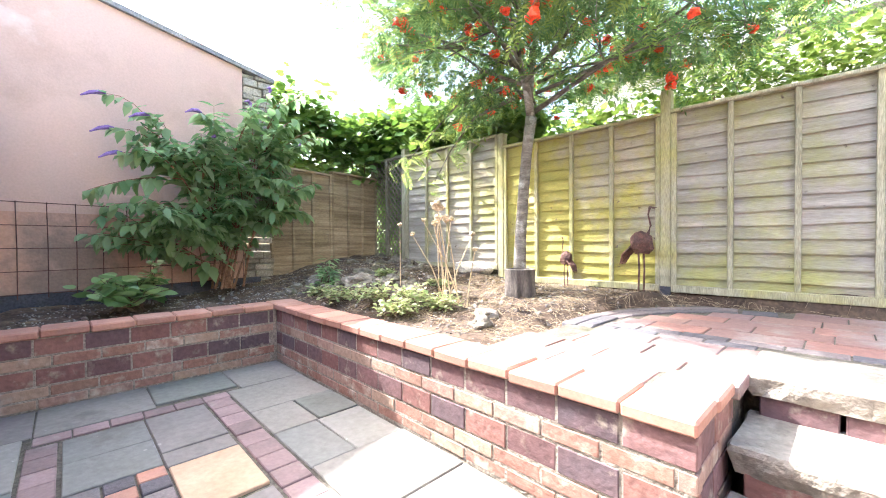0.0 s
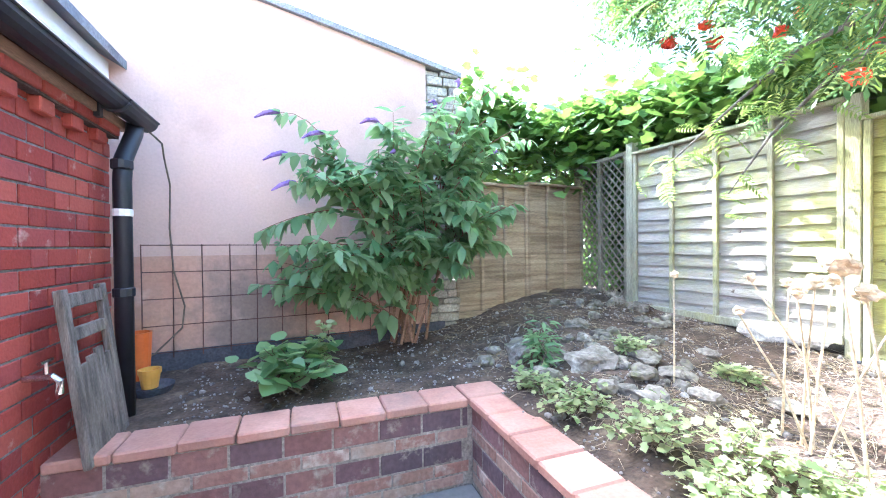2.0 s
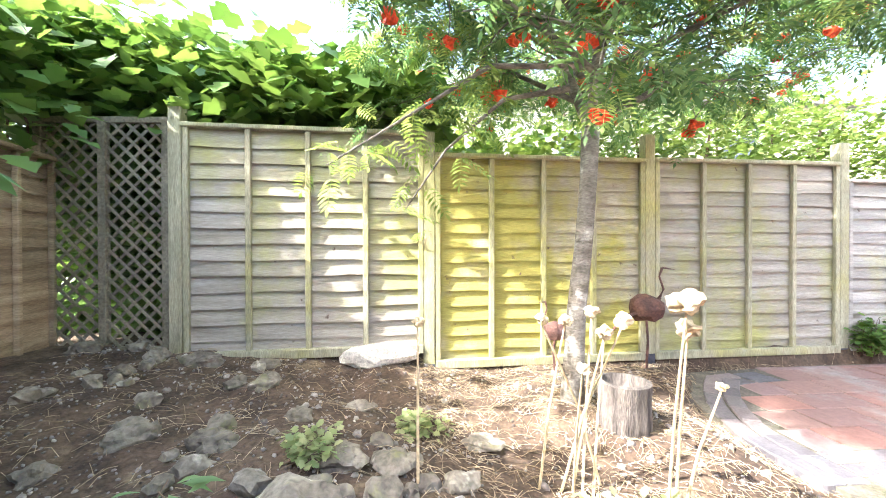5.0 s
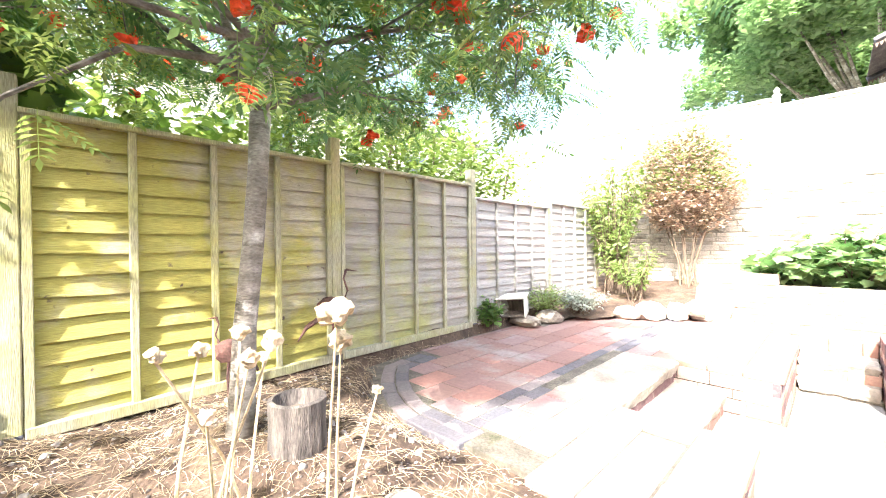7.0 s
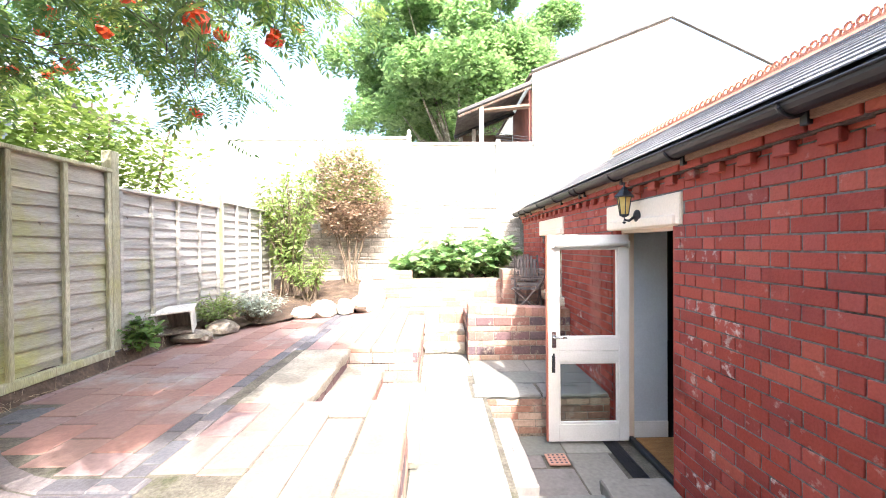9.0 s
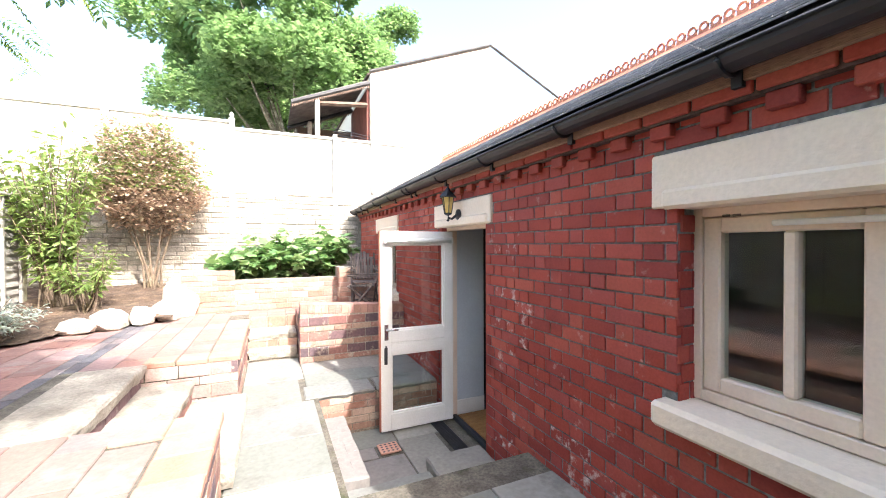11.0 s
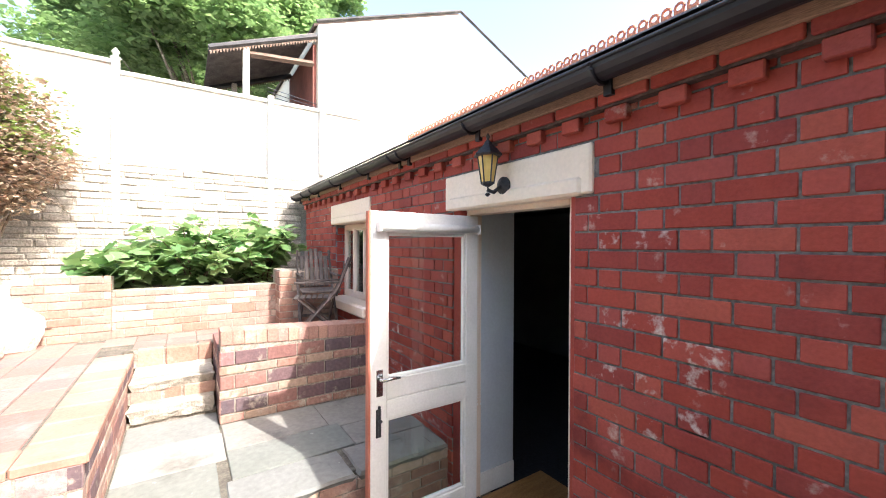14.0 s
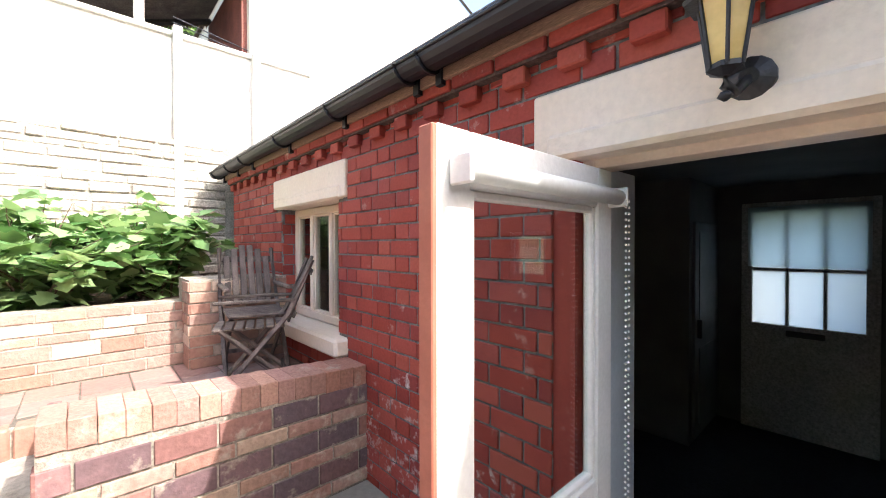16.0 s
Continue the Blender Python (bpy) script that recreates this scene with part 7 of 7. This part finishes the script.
g.lathe([(0.10, 0.0), (0.12, 0.05), (0.11, 0.05), (0.09, 0.02)], (0.12, 6.2, 0.87), 16)
part("saucer", g, TAR, t)
g = Geo()
g.lathe([(0.06, 0.0), (0.075, 0.30), (0.068, 0.30), (0.055, 0.02)], (0.0, 6.36, 0.92), 14)
solid("orange_tub", g, ORANGE, "slim orange plastic tub behind the downpipe", "tub")
g = Geo()
g.box(0.58, 1.33, PIT + 0.004, 0.76, 1.50, PIT + 0.018, 0.003)
t = thing("drain_cover", (0.67, 1.42, PIT), "rusty red square drain cover in the flags", "drain cover")
part("plate", g, COPING, t)
g = Geo()
for i in range(4):
    for k in range(4):
        g.lathe([(0.012, 0.0185), (0.010, 0.0188)], (0.61 + 0.04 * i, 1.355 + 0.04 * k, PIT), 8)
part("holes", g, BLACK_IRON, t)

# ---------- steps ----------
def stone_step(x0, y0, x1, y1, z0, z1, seed):
    """A worn stone tread with a rough, uneven edge."""
    ring = []
    for (ax, ay), (bx, by) in (((x0, y0), (x1, y0)), ((x1, y0), (x1, y1)), ((x1, y1), (x0, y1)), ((x0, y1), (x0, y0))):
        n = max(3, int(math.hypot(bx - ax, by - ay) / 0.035))
        ring += [(ax + (bx - ax) * k / n, ay + (by - ay) * k / n) for k in range(n)]
    cx, cy, n = (x0 + x1) / 2, (y0 + y1) / 2, len(ring)
    g = Geo()
    vs = []
    for inset, z, wob in ((0.016, z0, 0.012), (0.003, z0 + (z1 - z0) * 0.45, 0.012), (0.0, z1 - 0.018, 0.008), (0.014, z1, 0.004), (0.10, z1 + 0.002, 0.004)):
        for x, y in ring:
            p = Vector((x * 9, y * 9, z * 14 + seed * 3.7))
            d = Vector((x - cx, y - cy, 0))
            ux = max(-1, min(1, (x - cx) / ((x1 - x0) / 2))) ** 5
            uy = max(-1, min(1, (y - cy) / ((y1 - y0) / 2))) ** 5
            w = inset + wob * (1 + noise.noise(p) * 1.6)
            vs.append((x - ux * w, y - uy * w, z + 0.006 * noise.noise(p * 0.7 + Vector((5, 0, 0))) * (2 if z == z0 else 1)))
    fs = [(r * n + k, r * n + (k + 1) % n, (r + 1) * n + (k + 1) % n, (r + 1) * n + k) for r in range(4) for k in range(n)]
    fs += [tuple(range(n - 1, -1, -1)), tuple(4 * n + k for k in range(n))]
    return g.add(vs, fs)


t = thing("stone_steps", (2.2, 1.6, MID), "worn stone steps up to the brick paving", "steps")
part("tread", stone_step(1.80, 0.962, 2.24, 2.238, 0.44, 0.56, 1), STEP_STONE, t)
part("tread", stone_step(2.19, 0.962, 2.62, 2.238, 0.63, 0.725, 2), STEP_STONE, t)
part("tread", stone_step(2.52, 0.962, 2.98, 2.238, 0.80, TOP + 0.006, 3), STEP_STONE, t)
for x, z0, z1 in ((2.22, 0.55, 0.64), (2.56, 0.72, 0.81)):
    g = Geo()
    for k in range(5):
        g.box(x, 1.0 + k * 0.24, z0, x + 0.08, 1.225 + k * 0.24, z1, 0.005)
    part("riser", g, GARDEN_BRICK, t)
t = thing("stone_steps", (1.6, -0.4, MID), "two worn stone steps beside the terrace wall", "steps")
part("tread", stone_step(1.312, -0.68, 1.885, -0.45, 0.45, 0.572, 4), STEP_STONE, t)
g = Geo()
g.box(1.312, -0.68, 0.40, 1.884, -0.50, 0.455)
part("footing", g, PALE_MORTAR, t)
part("tread", stone_step(1.312, -1.02, 1.885, -0.545, 0.655, 0.742, 5), STEP_STONE, t)
for y, z0, z1, ws in ((-0.565, 0.565, 0.662, (0.23, 0.13, 0.21)), (-0.985, 0.735, 0.885, (0.12, 0.24, 0.20))):
    x = 1.313
    for w in ws:
        g = Geo()
        g.box(x, y - 0.1, z0, x + w - 0.010, y + 0.012 * math.sin(x * 40), z1, 0.008)
        part("riser_brick", g, PALE_BRICK, t)
        x += w
    g = Geo()
    g.box(1.312, y - 0.11, z0, 1.884, y - 0.012, z1 - 0.004)
    part("riser_mortar", g, PALE_MORTAR, t)
t = thing("stone_steps", (0.5, 2.3, PIT), "stone steps rising from the sunken door floor", "steps")
part("tread", stone_step(0.02, 1.90, 0.52, 2.50, 0.02, 0.17, 6), FLAG, t)
part("tread", stone_step(0.53, 2.06, 1.24, 2.52, 0.0, 0.16, 7), FLAG, t)
part("tread", stone_step(0.02, 2.42, 1.24, 2.80, 0.14, 0.30, 8), FLAG, t)
part("tread", stone_step(0.98, 0.98, 1.26, 2.05, 0.0, 0.22, 9), FLAG, t)
t = thing("patio_edge", (0.7, 0.9, PIT), "brick retaining edge with flagstone nosing above the door floor", "step edge")
g = Geo()
g.box(0.0, 0.80, -0.05, 1.30, 0.93, MID - 0.04)
part("core", g, PALE_MORTAR, t)
for k in range(2):
    part("nosing", stone_step(0.01 + 0.66 * k, 0.62, 0.66 + 0.68 * k, 0.97, MID - 0.045, MID + 0.003, 20 + k), FLAG, t)
brickwork(t, (0.0, 0.935, PIT), (1, 0, 0), (0, 1, 0), 1.30, PIT, [0.07] * 5, PALE_BRICK, bond="stretcher", seed=8)

# ---------- low walls ----------
def low_wall(name, origin, u, nrm, length, z0, courses, core, label, mat, seed):
    """A retaining wall: mortar core and a brick face."""
    t = thing(name, Vector(origin) + Vector(u) * length / 2, label, "wall", kind="structure")
    g = Geo()
    g.box(*core)
    part("core", g, PALE_MORTAR, t)
    brickwork(t, origin, u, nrm, length, z0, courses, mat, bond="stretcher", seed=seed, joint=0.012, proud=0.0006)
    return t


CO = [0.065, 0.072, 0.112, 0.072, 0.112]
COURSES = [TAN_BRICK, TAN_BRICK, GARDEN_BRICK, TAN_BRICK, GARDEN_BRICK]
wn_ = low_wall("wall_bed_north", (0.0, 5.35, MID), (1, 0, 0), (0, -1, 0), 1.86, MID + 0.005, CO, (0.0, 5.352, 0.2, 2.0, 5.56, 0.86), "low brick retaining wall of the garden bed", COURSES, 31)
we_ = low_wall("wall_bed_east", (1.885, 2.24, MID), (0, 1, 0), (-1, 0, 0), 3.11, MID + 0.005, CO, (1.887, 2.25, 0.2, 2.10, 5.5, 0.86), "low brick retaining wall along the paving", COURSES, 32)
brickwork(we_, (1.885, 2.245, MID), (1, 0, 0), (0, -1, 0), 0.5, MID + 0.005, CO, COURSES, bond="stretcher", seed=33)
ws_ = low_wall("wall_paving_west", (1.885, -1.02, MID), (0, 1, 0), (-1, 0, 0), 1.98, MID + 0.005, CO, (1.887, -1.02, 0.2, 2.12, 0.955, 0.86), "low brick wall beside the stone steps", COURSES, 34)
# North face gets the lighter brick to look washed by sun.
brickwork(ws_, (1.885, 0.958, MID), (1, 0, 0), (0, 1, 0), 0.75, MID + 0.005, CO, SUNLIT_BRICK, bond="stretcher", seed=35)
rng = random.Random(4)
def coping(parent, x, y, L, W, along_y, z=0.905):
    me = brick_mesh("coping_tile", L, W, 0.048, 0.008, COPING)
    piece("coping_tile", me, parent, pose(x, y, z - 0.024 + rng.uniform(-0.003, 0.003), rng.uniform(-0.6, 0.6), rng.uniform(-0.6, 0.6), (90 if along_y else 0) + rng.uniform(-0.8, 0.8)))
for k in range(8):
    coping(wn_, 0.12 + k * 0.232, 5.45, 0.227, 0.23, False)
y = 5.56
k = 0
while y > 2.30:
    coping(we_, 1.985, y - 0.111, 0.217, 0.24, True)
    y -= 0.2217
coping(we_, 2.22, 2.335, 0.225, 0.215, False)
for k in range(8):
    coping(ws_, 1.985, 0.855 - k * 0.225, 0.215, 0.24, True, TOP + 0.012)
for k in range(2):
    coping(ws_, 2.22 + 0.232 * k, 0.865, 0.222, 0.20, False, TOP + 0.012)
terr = low_wall("wall_terrace", (0.0, -0.2, MID), (1, 0, 0), (0, 1, 0), 1.30, MID, [0.07, 0.112, 0.072, 0.112, 0.072, 0.11], (0.0, -0.415, 0.2, 1.30, -0.208, 1.05), "low brick parapet wall of the terrace", WALL_COURSES, 36)
brickwork(terr, (1.305, -1.02, MID), (0, 1, 0), (1, 0, 0), 0.82, MID, [0.07, 0.112, 0.072, 0.112, 0.072, 0.11], WALL_COURSES, bond="stretcher", seed=37)
SOLDIER = surf("soldier_brick", (0.34, 0.17, 0.12), (0.44, 0.24, 0.18), 9, 0.85, 0.5, 60, "object", 0.18, palette=[(0.36, 0.17, 0.12), (0.32, 0.18, 0.145), (0.42, 0.25, 0.19), (0.28, 0.16, 0.14)], stain=(0.45, 0.37, 0.30), stain_scale=5, stain_at=0.57, mott=0.2)
for k in range(16):
    me = brick_mesh("coping_brick", 0.079, 0.225, 0.108, 0.003, SOLDIER)
    piece("coping_brick", me, terr, pose(0.045 + k * 0.081, -0.312, 1.01 + 0.004 * k + rng.uniform(-0.001, 0.001), rng.uniform(-0.4, 0.4), rng.uniform(-0.3, 0.3), rng.uniform(-0.4, 0.4)))
PLC = [0.085, 0.065, 0.10, 0.06, 0.075, 0.065]
brickwork(planter, (0.65, -1.615, TOP), (1, 0, 0), (0, 1, 0), 1.45, TOP, PLC, PALE_BRICK, bond="stretcher", seed=41)
brickwork(planter, (2.10, -1.595, TOP), (1, 0, 0), (0, 1, 0), 0.65, TOP, [0.075] * 8, PALE_BRICK, bond="stretcher", seed=42)
brickwork(planter, (0.0, -1.395, TOP), (1, 0, 0), (0, 1, 0), 0.65, TOP, [0.075] * 8, PALE_BRICK, bond="stretcher", seed=43)
brickwork(planter, (0.655, -1.62, TOP), (0, 1, 0), (1, 0, 0), 0.22, TOP, [0.075] * 8, PALE_BRICK, bond="stretcher", seed=44)

# ---------- floors: flags and pavers ----------
FL = [(0.0, 4.88, 0.45, 5.35), (0.45, 4.88, 0.98, 5.35), (0.98, 4.93, 1.45, 5.35), (1.45, 4.86, 1.88, 5.35),
      (0.56, 4.42, 0.90, 4.74), (0.56, 4.10, 0.90, 4.42), (0.90, 4.22, 1.20, 4.74), (0.90, 4.06, 1.20, 4.22),
      (1.36, 4.40, 1.88, 4.86), (1.36, 4.04, 1.62, 4.40), (1.62, 4.04, 1.88, 4.40), (1.36, 3.60, 1.60, 4.04), (1.60, 3.60, 1.88, 4.04),
      (0.0, 4.30, 0.42, 4.88), (0.0, 3.85, 0.42, 4.30), (0.0, 3.35, 0.42, 3.85), (0.42, 3.35, 0.88, 3.85), (0.90, 3.40, 1.20, 3.60), (1.36, 3.15, 1.88, 3.60), (0.88, 2.95, 1.36, 3.40),
      (0.0, 2.80, 0.45, 3.35), (0.45, 2.80, 0.88, 3.35), (1.36, 2.72, 1.88, 3.15), (0.88, 2.80, 1.36, 2.95), (1.26, 2.25, 1.88, 2.72), (1.26, 1.70, 1.88, 2.25), (1.26, 1.0, 1.88, 1.70),
      (0.0, 0.30, 0.55, 0.62), (0.55, 0.25, 1.30, 0.62), (1.36, 0.35, 1.88, 1.0), (0.0, -0.2, 0.62, 0.30), (0.62, -0.2, 1.30, 0.25), (1.30, -0.06, 1.88, 0.35), (1.31, -0.50, 1.88, -0.06)]
for x0, y0, x1, y1 in FL:
    slab(patio_floor, "flagstone", x0, y0, x1, y1, MID + 0.002, FLAG, gap=0.007)
slab(patio_floor, "flagstone", 0.90, 3.62, 1.20, 4.05, MID + 0.004, YELLOW_FLAG, gap=0.012)
STRIP = surf("purple_brick_strip", (0.225, 0.16, 0.16), (0.30, 0.21, 0.205), 6, 0.8, 0.25, 50, "object", 0.2, mott=0.1, stain=(0.30, 0.27, 0.24), stain_scale=5, stain_at=0.58)
for k in range(6):
    slab(patio_floor, "paving_brick", 0.45 + 0.152 * k, 4.76, 0.602 + 0.152 * k, 4.87, MID + 0.003, STRIP, gap=0.006)
for k in range(9):
    slab(patio_floor, "paving_brick", 1.21, 4.60 - 0.15 * k, 1.35, 4.75 - 0.15 * k, MID + 0.003, STRIP, gap=0.006)
for k in range(7):
    slab(patio_floor, "paving_brick", 0.43, 4.58 - 0.15 * k, 0.55, 4.73 - 0.15 * k, MID + 0.003, STRIP, gap=0.006)
for i in range(3):
    for k in range(3):
        slab(patio_floor, "paving_tile", 0.57 + 0.11 * i, 3.78 + 0.105 * k, 0.68 + 0.11 * i, 3.885 + 0.105 * k, MID + 0.004, COPING if (i + k * 2) % 3 == 0 else BLUE_PAVER, gap=0.008)
for x0, y0, x1, y1 in ((0.0, 0.97, 0.55, 1.30), (0.55, 0.97, 0.98, 1.32), (0.18, 1.30, 0.56, 1.92), (0.56, 1.52, 0.98, 2.06), (0.78, 1.32, 0.98, 1.52), (0.18, 1.92, 0.56, 2.1)):
    slab(pit_floor, "flagstone", x0, y0, x1, y1, PIT, FLAG, gap=0.012)
# upper paving
rng = random.Random(6)
PW, PL = 0.235, 0.315
x = 2.12
col = 0
while x < 4.45:
    blue = 2.95 < x < 3.15
    w = 0.10 if blue else 0.2125 if x < 2.9 else PW + rng.uniform(-0.02, 0.02)
    y = -3.0 - rng.random() * PL
    while y < 3.4:
        step = 0.225 if blue else rng.choice((0.24, 0.30, 0.34, 0.42))
        cx, cy = x + w / 2, y + step / 2
        ya, yb = y, y + step
        y += step
        edge = (min(arc_edge(x), arc_edge(x + w)) if x + w < 4.2 else 2.2) - 0.23 * (2.7 < x + w < 4.2)
        ok = ya < edge - 0.03 and not (cx < 2.6 and -1.6 > cy) and not (cy < -0.45 - 0.75 * (4.4 - cx) / 1.6 and cx > 2.8)
        yb = min(yb, edge)
        ok = ok and not (cx > 4.05 and cy < 0.45)
        if x < 2.98:
            lo, hi = (0.76 if x < 2.45 else 0.96), (2.45 if x < 2.33 else 2.21)
            if lo <= ya and yb <= hi:
                ok = False
            elif ya < lo < yb:
                yb = lo
            elif ya < hi < yb:
                ya = hi
            ok = ok and yb - ya > 0.05
        if ok:
            xe = min(x + w, 4.18 if yb > 2.2 else 4.38)
            if xe - x < 0.05:
                continue
            slab(paving, "paver", x, ya, xe, yb, TOP, BLUE_PAVER if blue else PAVER, gap=0.007, tilt=0.2)
    x += w
    col += 1
x = 0.02
while x < 2.1:
    y = -1.6
    while y < -0.5:
        step = rng.choice((0.24, 0.30, 0.34))
        if not (x > 1.07 and y + step > -0.98) or x > 1.9:
            slab(paving, "paver", x, y, x + PW, y + step, TOP, PAVER, gap=0.007, tilt=0.2)
        y += step
    x += PW
# curved border of blue bricks, two rows
pts = []
for i in range(400):
    xx = 2.12 + 2.28 * i / 399
    pts.append(Vector((xx, arc_edge(xx), 0)))
acc, last = 0.0, pts[0]
nextm = 0.05
for a, b in zip(pts, pts[1:]):
    acc += (b - a).length
    if acc >= nextm and a.y > 2.25 and a.x > 3.02:
        d = (b - a).normalized()
        nrm = Vector((d.y, -d.x, 0))
        ang = math.degrees(math.atan2(d.y, d.x))
        for row in range(2):
            c = a + nrm * (0.055 + 0.108 * row)
            piece("border_brick", brick_mesh("border_brick", 0.200, 0.098, 0.05, 0.006, BLUE_PAVER), paving, pose(c.x, c.y, TOP - 0.021 + rng.uniform(-0.003, 0.003), rng.uniform(-1, 1), rng.uniform(-1, 1), ang + rng.uniform(-1, 1)))
        nextm += 0.213

# ---------- bricks of the house ----------
brickwork(wall_east, (0, -2.85, 0), (0, 1, 0), (1, 0, 0), 8.85, -0.040, [0.082] * 30, RED_BRICK, RED_BRICK_REST, wall_holes, near=(1.98 + 2.85, 3.62 + 2.85), seed=50, joint=0.0095, long_=0.2155, phase=(-0.33, -0.1547),
          patches=((2.6, 0.38, 3.75, 0.78, WASHED_BRICK, 0.7), (2.6, 0.78, 3.4, 1.05, WASHED_BRICK, 0.15), (4.9, 0.1, 6.4, 0.62, WASHED_BRICK, 0.3), (4.93, 1.0, 5.35, 1.78, WASHED_BRICK, 0.35)))
dent = brick_mesh("dentil_brick", 0.10, 0.10, 0.062, 0.005, RED_BRICK)
for k in range(39):
    piece("dentil_brick", dent, wall_east, pose(-0.012, -2.78 + k * 0.2265, 2.335, 0, 0, 0))
me = brick_mesh("eaves_brick", 0.11, 0.215, 0.068, 0.005, RED_BRICK)
for k in range(39):
    piece("eaves_brick", me, wall_east, pose(0.005, -2.74 + k * 0.2265, 2.41, 0, 0, 0))
brickwork(wall_east, (-0.30, 3.624, 0), (1, 0, 0), (0, 1, 0), 0.295, 1.15, [0.0822] * 10, RED_BRICK, bond="stretcher", seed=51, joint=0.0085, depth=0.02)
brickwork(wall_east, (-0.30, -1.476, 0), (1, 0, 0), (0, 1, 0), 0.295, 1.17, [0.0822] * 10, RED_BRICK, bond="stretcher", seed=52, joint=0.0085, depth=0.02)
